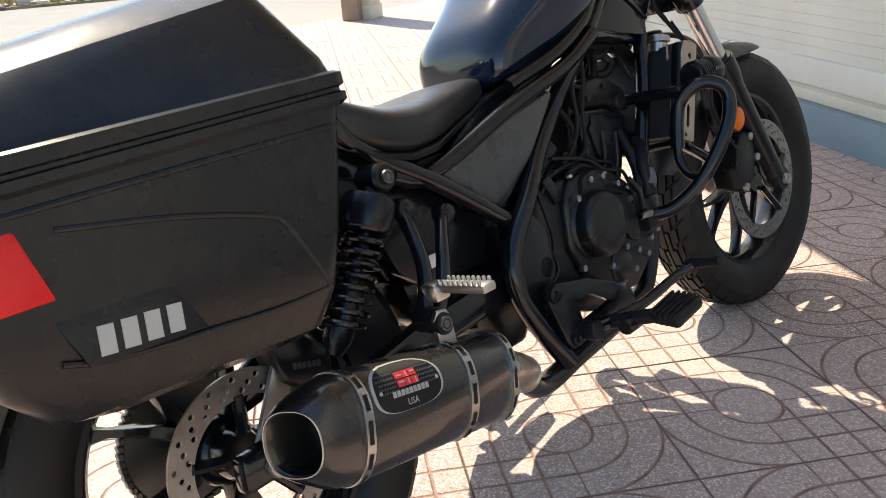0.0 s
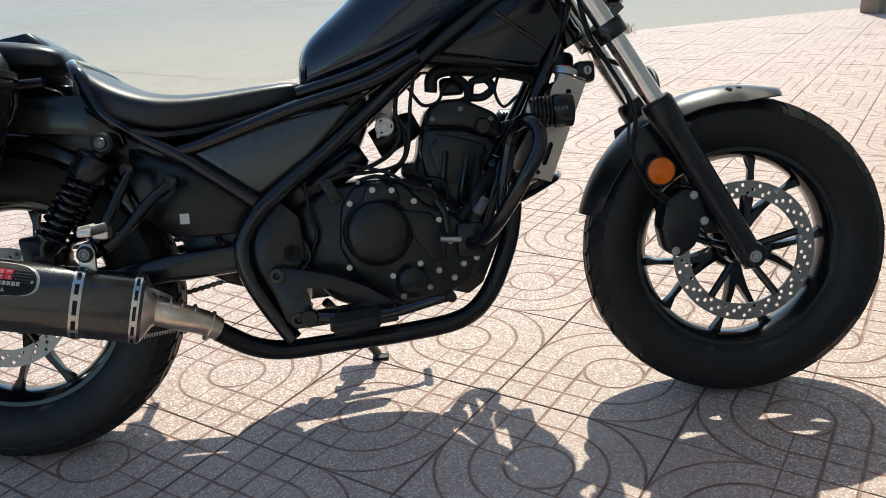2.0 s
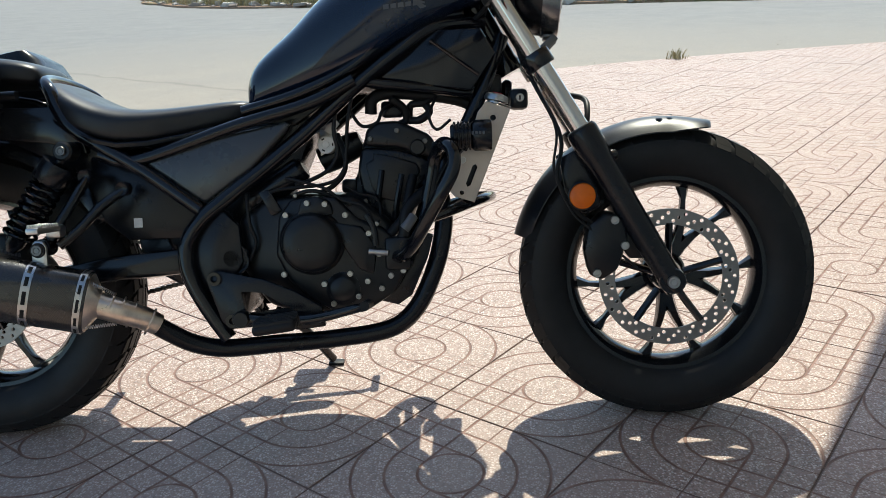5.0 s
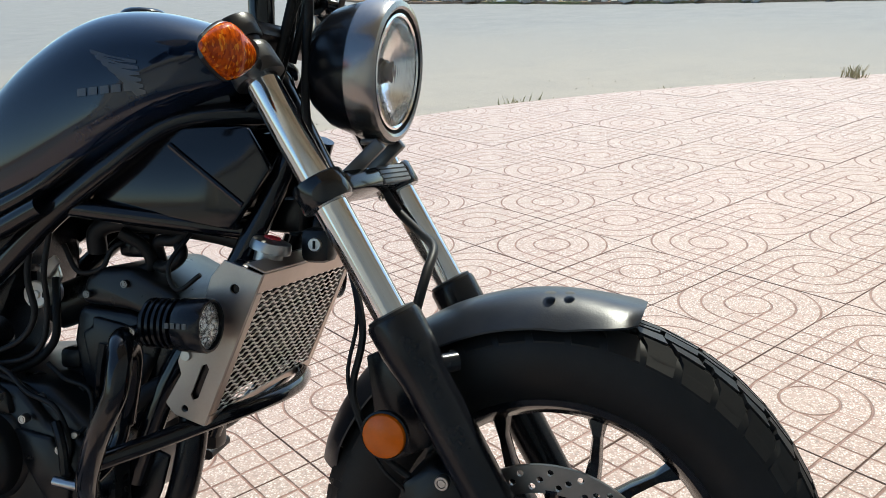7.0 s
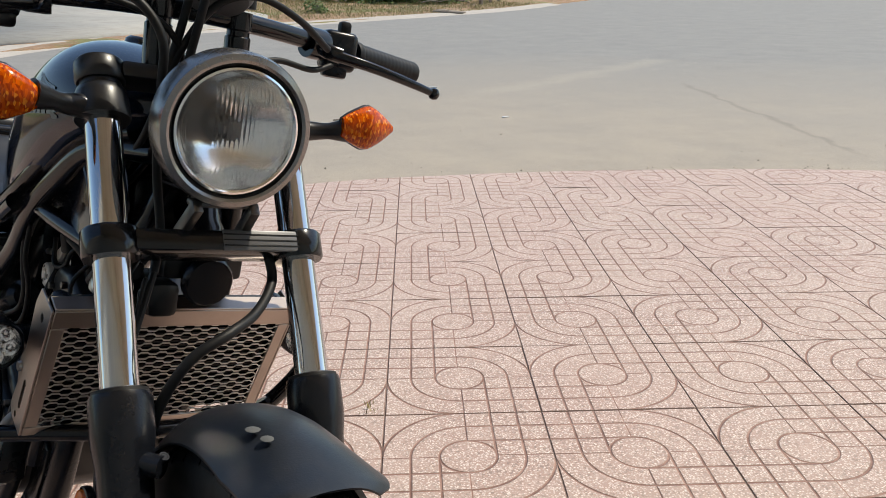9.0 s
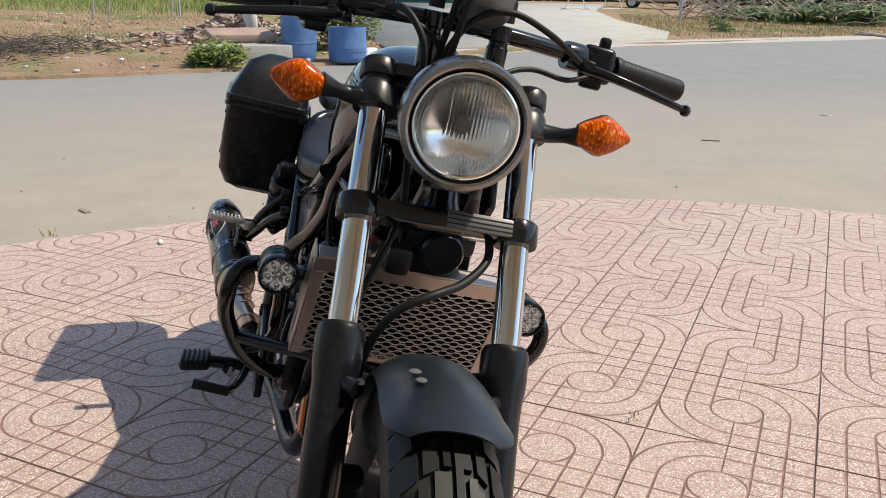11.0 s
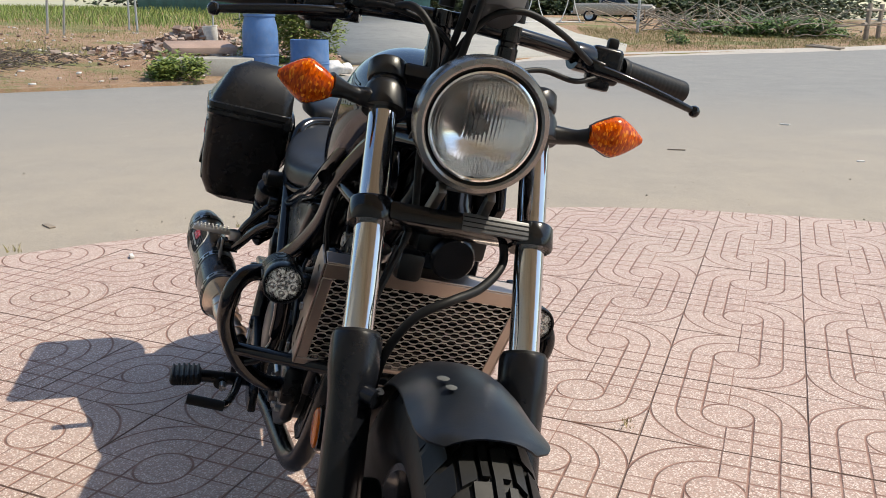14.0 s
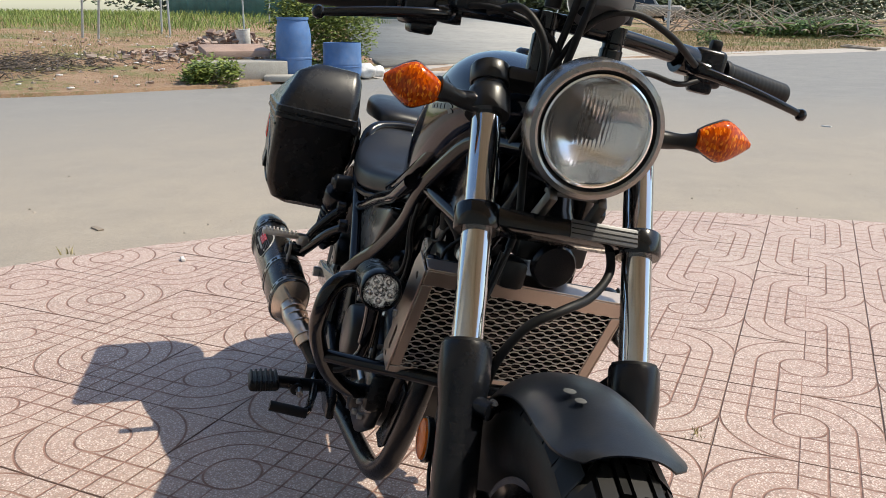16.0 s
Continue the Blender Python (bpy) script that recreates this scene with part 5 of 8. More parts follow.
SM = Matrix.Translation(S0) @ Matrix((across, sd, across.cross(sd))).transposed().to_4x4()
# axes of SM: x to the machine's left, y backwards along the silencer, z up


def oval(yy, w, h, n=40, cut=0.0, shift=0.0, turn=0.0, out=0.0):
    ring = []
    for j in range(n):
        a = 2 * math.pi * j / n
        c, s = math.cos(a), math.sin(a)
        x = w * math.copysign(abs(c) ** 0.78, c)
        z = h * math.copysign(abs(s) ** 0.86, s)
        ring.append(SM @ Vector((x - out, yy + cut * z + turn * x, z + shift)))
    return ring


sil = part("silencer_body", loft([oval(-0.011, 0.045, 0.060), oval(-0.007, 0.0465, 0.0620), oval(0.303, 0.0465, 0.0620), oval(0.307, 0.045, 0.060)]), CARBON, bike, "carbon fibre silencer body")
part("silencer_inlet", loft([oval(-0.032, 0.026, 0.027), oval(-0.027, 0.029, 0.031), oval(-0.011, 0.044, 0.058), oval(-0.007, 0.0455, 0.0600)]), TITAN, sil, "bare metal inlet cone")
CUT = dict(cut=0.11, shift=0.002, turn=0.5, out=0.008)
tip = [oval(0.304, 0.0455, 0.0610), oval(0.327, 0.0430, 0.0575, cut=0.03, turn=0.12, out=0.002), oval(0.352, 0.0365, 0.0475, cut=0.08, shift=0.002, turn=0.35, out=0.005), oval(0.365, 0.0315, 0.0390, **CUT)]
tip += [oval(0.368, 0.0295, 0.0370, **CUT), oval(0.364, 0.0262, 0.0335, **CUT), oval(0.30, 0.025, 0.032, cut=0.05), oval(0.22, 0.024, 0.030)]
part("silencer_tip", loft(tip), CARBON, sil, "slash cut carbon end cap")
part("tip_edge", loft([oval(0.3665, 0.0290, 0.0365, **CUT), oval(0.3690, 0.0284, 0.0359, **CUT), oval(0.3690, 0.0276, 0.0351, **CUT), oval(0.3660, 0.0272, 0.0347, **CUT)], cap=False), STEEL, sil, "bright lip of the outlet")
part("baffle", loft([oval(0.230, 0.0, 0.0), oval(0.230, 0.03, 0.032)], cap=False), HOLE, sil)
for yy, wd in ((0.001, 0.013), (0.098, 0.017), (0.293, 0.014)):
    w, h = 0.0482, 0.0637
    band = part("silencer_band", loft([oval(yy - wd / 2, w - 0.002, h - 0.002), oval(yy - wd / 2, w, h), oval(yy + wd / 2, w, h), oval(yy + wd / 2, w - 0.002, h - 0.002)], cap=False), STEEL, sil, "slotted steel band")
    for j in (10, 13, 16, 19, 22, 25, 28):
        p0, p1 = oval(yy, w + 0.0004, h + 0.0004)[j], oval(yy, w + 0.0004, h + 0.0004)[(j + 2) % 40]
        d = (p1 - p0).normalized()
        out_d = (SM.to_3x3() @ Vector((math.cos(2 * math.pi * (j + .5) / 40) * 1.2, 0, math.sin(2 * math.pi * (j + .5) / 40)))).normalized()
        along = d.cross(out_d).normalized()
        q = [p0 + along * wd * 0.22, p1 + along * wd * 0.22, p1 - along * wd * 0.22, p0 - along * wd * 0.22]
        b = bmesh.new()
        b.faces.new([b.verts.new(v + out_d * 0.0005) for v in q])
        part("band_slot", b, HOLE, band, smooth=0)
# hanger strap and bolt above the middle band
b = prism([(0.206, 0.392), (0.236, 0.386), (0.236, 0.432), (0.230, 0.444), (0.214, 0.446), (0.206, 0.436)], -0.254, -0.246, 0.002)
part("silencer_hanger", b, STEEL, sil, "steel hanger strap")
b = bmesh.new()
bolt_at(b, 0.2195, -0.255, 0.427, 0.011, 0.006)
part("hanger_bolt", b, DARKSTEEL, sil)
part("hanger_bush", lathe([(0.009, 0.004), (0.014, 0.004), (0.015, 0.0), (0.015, -0.02)], Matrix.Translation((0.2195, -0.254, 0.427)) @ RIGHT, 24), SOFT, sil)
# oval plate on the silencer's outer side: border, dark field, red mark, plain bars, the word USA
PLATE_UP = 0.035
PLM = SM @ Matrix.Translation((-0.0468, 0.219, PLATE_UP)) @ Matrix(((0, 0, -1), (-1, 0, 0), (0, 1, 0))).to_4x4()


def plate_drop(y):
    """How far the silencer's side has curved away at a height on the plate."""
    s_ = min(0.999, abs((y + PLATE_UP) / 0.0620)) ** (1 / 0.86)
    return 0.0468 * (1 - math.sqrt(1 - s_ * s_) ** 0.78)


def plate_sheet(w, h, lift, n=16):
    b_ = bmesh.new()
    rows_ = []
    for k in range(n + 1):
        y = h * math.sin((k / n - 0.5) * math.pi)
        wide = w * max(0.0, 1 - (abs(y) / h) ** 2.6) ** 0.30 + 0.0005
        rows_.append([[b_.verts.new(PLM @ Vector((sx * wide, y, z - plate_drop(y)))) for sx in (-1, 1)] for z in (lift - 0.002, lift)])
    for p, q in zip(rows_, rows_[1:]):
        b_.faces.new((p[1][0], p[1][1], q[1][1], q[1][0]))
        for e in (0, 1):
            b_.faces.new((p[0][e], p[1][e], q[1][e], q[0][e]))
    return b_


def bowed(cy, z=0.0):
    return PLM @ Matrix.Translation((0, cy, z - plate_drop(cy))) @ Matrix.Rotation(-math.atan2(plate_drop(cy + 0.002) - plate_drop(cy - 0.002), 0.004), 4, "X")


plate = part("name_plate", plate_sheet(0.061, 0.0255, 0.0012), SILVER, sil, "silver bordered name plate")
part("plate_field", plate_sheet(0.0562, 0.0249, 0.0018), HOLE, plate)


def flat_boxes(cells, z):
    b_ = bmesh.new()
    for cx, cy, w, h in cells:
        add_box(b_, (cx, 0, z), (w, h, 0.0008), bowed(cy))
    return b_


for s in (-1, 1):
    part("check_pattern", flat_boxes([(s * (0.021 + 0.0044 * i + 0.0022 * (j % 2)), 0.016 - 0.0044 * j, 0.0022, 0.0022) for i in range(7) for j in range(5)], 0.0020), GREYPRINT, plate)
for cx in (-0.0125, 0.0, 0.0125):
    part("red_mark", flat_boxes([(cx, 0.0125, 0.0112, 0.0085), (cx, 0.0045, 0.0112, 0.0085)], 0.0023), REDPRINT, plate, "red block mark")
part("mark_gap", flat_boxes([(-0.0115, 0.0120, 0.009, 0.0017), (-0.0115, 0.0055, 0.009, 0.0017), (0.001, 0.012, 0.0017, 0.007), (0.001, 0.005, 0.0017, 0.006), (0.0125, 0.0130, 0.007, 0.0017), (0.0135, 0.004, 0.0017, 0.007)], 0.0027), SILVER, plate)
for k in range(9):
    part("plate_bar", flat_boxes([(-0.0290 + 0.0072 * k, -0.0050, 0.0055, 0.0068)], 0.0023), SILVER, plate, "plain silver bar")
part("plate_letters", text_mesh("USA", 0.0105, bowed(-0.0165, 0.0022), 0.0003), SILVER, plate, "the letters USA")
for s in (-1, 1):
    part("rivet", lathe([(0, 0.0034), (0.0022, 0.0032), (0.0028, 0.0)], bowed(0) @ Matrix.Translation((s * 0.050, 0, 0)), 12), ALU, plate)
# retaining springs at the inlet
for zz in (1, -1):
    pts = []
    A, B = SM @ Vector((-0.030, 0.004, zz * 0.050)), Vector((0.352, -0.230, 0.304 + zz * 0.030))
    d = (B - A).normalized()
    u = d.cross(Vector((0, 1, 0))).normalized()
    v = d.cross(u)
    for k in range(141):
        f = k / 140
        pts.append(A.lerp(B, f) + 0.0032 * (math.cos(f * 110) * u + math.sin(f * 110) * v))
    part("exhaust_spring", tube(pts, 0.0010, 5, 1), STEEL, sil, "small steel retaining spring")

# ---- rear suspension, swing arm, chain side
for s in (-1, 1):
    T, B = Vector((0.246, s * 0.160, 0.620)), Vector((0.112, s * 0.155, 0.420))
    m = to(T, B - T)
    ln = (B - T).length
    sh = part("shock_absorber", lathe([(0, 0.0), (0.012, 0.0), (0.013, 0.026), (0.034, 0.028), (0.0365, 0.034), (0.0365, 0.068), (0.033, 0.074), (0.0115, 0.075), (0.0115, 0.15), (0.020, 0.152), (0.020, ln - 0.02), (0.010, ln)], m, 28), MATT, bike, "black twin shock absorber")
    pts = [m @ Vector((0.0300 * math.cos(a), 0.0300 * math.sin(a), 0.072 + (ln - 0.105) * a / (2 * math.pi * 8.5))) for a in (2 * math.pi * 8.5 * k / 140 for k in range(141))]
    part("coil_spring", tube(pts, 0.0046, 8, 1), GLOSS, sh, "glossy black coil spring")
    part("shock_eye", lathe([(0, 0.022), (0.016, 0.022), (0.020, 0.018), (0.020, -0.02), (0, -0.02)], Matrix.Translation(T) @ Matrix.Rotation(radians(90 if s < 0 else -90), 4, "X"), 24), ENGINE, sh)
    bb = bmesh.new()
    bolt_at(bb, T.x, s * 0.182, T.z, 0.010, 0.006, (0, s, 0))
    part("shock_bolt", bb, DARKSTEEL, sh)
    arm = prism([(0.52, 0.415), (0.30, 0.398), (0.06, 0.352), (-0.04, 0.345), (-0.045, 0.298), (0.06, 0.300), (0.30, 0.345), (0.52, 0.362)], s * 0.118 - 0.016, s * 0.118 + 0.016, 0.008)
    part("swing_arm", arm, BLACK, bike, "black steel swing arm")
# rear caliper over the disc with plain bars for its lettering
b = prism([(0.048, 0.455), (0.10, 0.452), (0.135, 0.42), (0.130, 0.385), (0.095, 0.372), (0.055, 0.40)], -0.118, -0.062, 0.008)
rc = part("rear_caliper", b, ENGINE, bike, "black rear brake caliper")
b = bmesh.new()
for k in range(6):
    add_box(b, (0.074 + 0.0072 * k, -0.1185, 0.418 - 0.002 * k), (0.0052, 0.001, 0.008))
part("caliper_bar", b, GREYPRINT, rc)
part("rear_sprocket", lathe([(0.03, -0.003), (0.095, -0.003), (0.098, 0.0), (0.095, 0.003), (0.03, 0.003)], Matrix.Translation((0, 0.095, REAR_AXLE.z)) @ Y_AXIS, 60), DARKSTEEL, bike)
b = bmesh.new()
for k in range(60):
    a = k * 2 * math.pi / 60
    if 1.75 < a < 4.55:
        add_box(b, (0.100 * math.cos(a), 0.095, REAR_AXLE.z + 0.100 * math.sin(a)), (0.009, 0.014, 0.011), None, 0.002, 1)
for s_, z0 in ((1, 0.095), (-1, -0.095)):
    for k in range(42):
        f = k / 41
        add_box(b, (0.55 * f, 0.095, REAR_AXLE.z + z0 * (1 - f) + (0.06 + 0.03 * s_) * f), (0.0136, 0.014, 0.010), None, 0.002, 1)
part("drive_chain", b, DARKSTEEL, bike, "dark roller chain")
b = bmesh.new()
bolt_at(b, 0.0, -0.137, REAR_AXLE.z, 0.014, 0.012)
part("axle_bolt", b, STEEL, bike)
part("caliper_stay", prism([(0.0, 0.34), (0.06, 0.44), (0.09, 0.44), (0.03, 0.30), (-0.02, 0.295)], -0.104, -0.094, 0.003), ALU, bike, "bright caliper stay")

# ---- foot controls
for s in (-1, 1):
    b = bmesh.new()
    add_tube(b, [(0.281, s * 0.150, 0.566), (0.270, s * 0.178, 0.533), (0.252, s * 0.205, 0.490), (0.232, s * 0.215, 0.452), (0.222, s * 0.222, 0.430)], 0.0105, 10, 4)
    add_tube(b, [(0.356, s * 0.150, 0.538), (0.318, s * 0.180, 0.507), (0.280, s * 0.205, 0.462), (0.245, s * 0.220, 0.432)], 0.0105, 10, 4)
    add_lathe(b, [(0, -0.02), (0.017, -0.02), (0.018, 0.014), (0, 0.014)], Matrix.Translation((0.2215, s * 0.225, 0.431)) @ Y_AXIS, 18)
    br = part("pillion_peg_bracket", b, BLACK, bike, "bent black tube bracket")
    for x, z in ((0.281, 0.568), (0.356, 0.540)):
        bb = lathe( [(0, 0.004), (0.008, 0.004), (0.0135, 0.008), (0.0150, 0.006), (0.0150, -0.012)], Matrix.Translation((x, s * 0.158, z)) @ Matrix.Rotation(radians(90 if s < 0 else -90), 4, "X"), 20)
        part("bracket_socket", bb, MATT, br)
    b = box((0.246, s * 0.280, 0.468), (0.024, 0.090, 0.012), None, 0.003)
    add_box(b, (0.244, s * 0.226, 0.462), (0.030, 0.030, 0.026), None, 0.006)
    pg = part("pillion_peg", b, ALU, bike, "bare aluminium pillion footpeg")
    b = bmesh.new()
    for k in range(9):
        for e in (-1, 1):
            add_box(b, (0.246 + e * 0.0095, s * (0.245 + k * 0.009), 0.476), (0.004, 0.005, 0.007), None, 0.001, 1)
    part("peg_teeth", b, ALU, pg)
    # rider peg, bracket
    b = prism([(0.522, 0.362), (0.548, 0.366), (0.634, 0.346), (0.700, 0.318), (0.752, 0.286), (0.760, 0.244), (0.700, 0.238), (0.660, 0.250), (0.560, 0.244), (0.545, 0.262), (0.520, 0.340)], s * 0.165 - 0.008, s * 0.165 + 0.008, 0.004)
    b = carve(b, prism([(0.588, 0.322), (0.632, 0.318), (0.690, 0.284), (0.598, 0.276)], s * 0.14, s * 0.19, 0.0))
    fb = part("foot_bracket", b, MATT, bike, "matt black forged foot bracket")
    for x, z in ((0.536, 0.350), (0.569, 0.262)):
        bb = lathe( [(0.005, 0.002), (0.007, 0.006), (0.014, 0.006), (0.015, 0.0), (0.015, -0.01)], Matrix.Translation((x, s * 0.172, z)) @ Matrix.Rotation(radians(90 if s < 0 else -90), 4, "X"), 20)
        part("bracket_socket", bb, BLACK, fb)
    mm = Matrix.Translation((0.684, s * 0.296, 0.276)) @ Matrix.Rotation(radians(-s * 9), 4, "X") @ Matrix.Rotation(radians(-7), 4, "Y")
    rp = part("rider_peg", box((0, 0, -0.003), (0.084, 0.060, 0.021), mm, 0.009, 3), SOFT, bike, "ribbed black rubber rider footpeg")
    for k in range(6):
        part("peg_rib", box((0.001, -0.024 + k * 0.0096, 0.000), (0.087 - 0.0016 * (k - 2.5) ** 2, 0.0055, 0.022), mm, 0.0025, 2), SOFT, rp)
    part("peg_hinge", lathe([(0, -0.020), (0.012, -0.020), (0.014, -0.016), (0.014, 0.016), (0.012, 0.020), (0, 0.020)], Matrix.Translation((0.652, s * 0.226, 0.258)) @ Matrix.Rotation(radians(90), 4, "Y"), 18), ENGINE, rp)
    part("peg_spring", lathe([(0, -0.010), (0.007, -0.010), (0.007, 0.012), (0, 0.012)], Matrix.Translation((0.690, s * 0.222, 0.262)) @ Matrix.Rotation(radians(90), 4, "Y"), 14), STEEL, rp)
    part("peg_mount", tube([(0.640, s * 0.165, 0.262), (0.648, s * 0.19, 0.262), (0.67, s * 0.278, 0.270)], 0.013, 10, 3), ENGINE, rp)
    pts = [(0.585, s * 0.185, 0.268), (0.66, s * 0.190, 0.262), (0.74, s * 0.205, 0.266), (0.82, s * 0.222, 0.285), (0.850, s * 0.240, 0.294)]
    pd = part("foot_pedal", tube(pts, lambda f: 0.0115 - 0.003 * f, 12, 4, flat=0.8), BLACK, bike, "black foot lever")
    part("pedal_pivot", lathe([(0, -0.016), (0.015, -0.016), (0.017, -0.012), (0.017, 0.012), (0.015, 0.016), (0, 0.016)], Matrix.Translation((0.592, s * 0.188, 0.268)) @ Y_AXIS, 20), ENGINE, pd)
    part("pedal_pad", tube([(0.856, s * 0.228, 0.297), (0.855, s * 0.26, 0.300), (0.854, s * 0.295, 0.303)], 0.0095, 10, 3), SOFT, pd)
# side stand on the left, touching the ground
part("side_stand", tube([(0.60, 0.13, 0.24), (0.66, 0.19, 0.16), (0.705, 0.255, 0.080)], 0.011, 10, 3), BLACK, bike, "black side stand")
part("stand_foot", box((0.712, 0.264, 0.069), (0.040, 0.026, 0.008), Matrix.Translation((0.712, 0.264, 0.069)) @ Matrix.Rotation(radians(14), 4, "X") @ Matrix.Translation((-0.712, -0.264, -0.069)), 0.003), SOFT, bike)

# ---- radiator with guard, crash bars and spot lamps
RT, RB = Vector((1.150, 0, 0.674)), Vector((1.072, 0, 0.488))
rdir = (RT - RB).normalized()
rn = Vector((rdir.z, 0, -rdir.x))
RM = Matrix.Translation((RT + RB) / 2) @ Matrix(((rn.x, 0, rdir.x), (0, 1, 0), (rn.z, 0, rdir.z))).to_4x4()  # x forwards, z up the face
H = (RT - RB).length
rad = part("radiator_core", box((-0.030, 0, 0), (0.024, 0.290, H - 0.01), RM, 0.004), surface("dark_radiator_fins", (0.014, 0.014, 0.015), 0.5, vary=0.2, grain=500, bump=0.4), bike, "dark finned radiator core")
for k in range(26):
    part("radiator_fin", box((-0.0165, 0, -H / 2 + 0.014 + k * (H - 0.03) / 25), (0.004, 0.28, 0.0022), RM), MATT, rad)
for s in (-1, 1):
    part("radiator_tank", box((-0.030, s * 0.143, 0), (0.034, 0.026, H), RM, 0.010), MATT, rad)
# guard frame: top and bottom lips, side plates with slots
GUARDM = surface("brushed_brownish_metal", (0.44, 0.375, 0.33), 0.38, 1.0, vary=0.12, grain=300, bump=0.08)
guard = part("radiator_guard", box((0.0, 0, H / 2 - 0.012), (0.003, 0.318, 0.026), RM, 0.001, 1), GUARDM, bike, "brushed metal radiator guard")
part("guard_lip", box((-0.012, 0, H / 2 + 0.0025), (0.026, 0.318, 0.003), RM, 0.001, 1), GUARDM, guard)
part("guard_lip", box((0.0, 0, -H / 2 + 0.006), (0.003, 0.318, 0.014), RM, 0.001, 1), GUARDM, guard)
for s in (-1, 1):
    part("guard_edge", box((0.0, s * 0.151, -0.006), (0.0032, 0.016, H - 0.040), RM, 0.001, 1), GUARDM, guard)
for s in (-1, 1):
    outline = [(0.001, H / 2), (-0.050, H / 2 - 0.004), (-0.058, H / 2 - 0.03), (-0.052, 0.0), (-0.060, -0.02), (-0.060, -0.042), (-0.050, -0.055), (-0.056, -H / 2 + 0.004), (-0.040, -H / 2 - 0.004), (0.001, -H / 2)]
    b = prism(outline, s * 0.1595, s * 0.1625, 0.0006, RM, 1)
    slots = prism([(-0.029, -0.072), (-0.024, -0.077), (-0.019, -0.072), (-0.019, -0.033), (-0.024, -0.028), (-0.029, -0.033)], s * 0.145, s * 0.175, 0, RM)
    for x0, z0, r0 in ((-0.025, H / 2 - 0.030, 0.006), (-0.030, -0.092, 0.0045)):
        add_prism(slots, [(x0 + r0 * math.cos(k * 0.6283), z0 + r0 * math.sin(k * 0.6283)) for k in range(10)], s * 0.145, s * 0.175, 0, RM)
    sp = part("guard_side_plate", carve(b, slots), GUARDM, guard, "brushed metal side plate with slots", smooth=30)
    b = bmesh.new()
    add_lathe(b, [(0, 0.004), (0.006, 0.004), (0.007, 0.0), (0.007, -0.004)], RM @ Matrix.Translation((-0.052, s * 0.1625, -0.030)) @ Matrix.Rotation(radians(90 if s < 0 else -90), 4, "X"), 14)
    part("plate_bolt", b, STEEL, sp)
# expanded metal mesh
b = bmesh.new()
rows_n, cells = 21, 12
z0, z1 = -H / 2 + 0.012, H / 2 - 0.024
pitch = (z1 - z0) / rows_n
cw = 0.288 / cells
for r in range(rows_n + 1):
    zz = z0 + r * pitch
    ph = r % 2
    pts = []
    for c in range(cells * 2 + 1):
        y = -0.144 + c * cw / 2
        lift = (pitch * 0.20) * (1 if (c + ph) % 2 == 0 else -1)
        w = cw * 0.18
        pts += [(y - w, zz + lift), (y + w, zz + lift)]
    for (ya, za), (yb, zb_) in zip(pts, pts[1:]):
        th = 0.0011
        q = [(0.0006, ya, za - th), (0.0006, yb, zb_ - th), (0.0006, yb, zb_ + th), (0.0006, ya, za + th)]
        k_ = [(-0.0006, *p[1:]) for p in q]
        f0 = [b.verts.new(RM @ Vector(p)) for p in q]
        f1 = [b.verts.new(RM @ Vector(p)) for p in k_]
        b.faces.new(f0), b.faces.new(f1[::-1])
        b.faces.new((f0[0], f0[1], f1[1], f1[0])), b.faces.new((f0[3], f0[2], f1[2], f1[3]))
part("guard_mesh", b, ALU, guard, "expanded metal mesh", smooth=0)
capm = RM @ Matrix.Translation((-0.03, -0.090, H / 2 + 0.010)) @ Matrix.Rotation(radians(-8), 4, "Y")
cap = part("radiator_cap", lathe([(0, 0.016), (0.012, 0.016), (0.024, 0.012), (0.026, 0.006), (0.026, 0.0), (0.018, -0.002), (0.018, -0.02)], capm, 28), STEEL, bike, "metal radiator cap with red label")
part("cap_label", lathe([(0.0, 0.0172), (0.011, 0.0172), (0.011, 0.0155)], capm, 20), REDPRINT, cap)
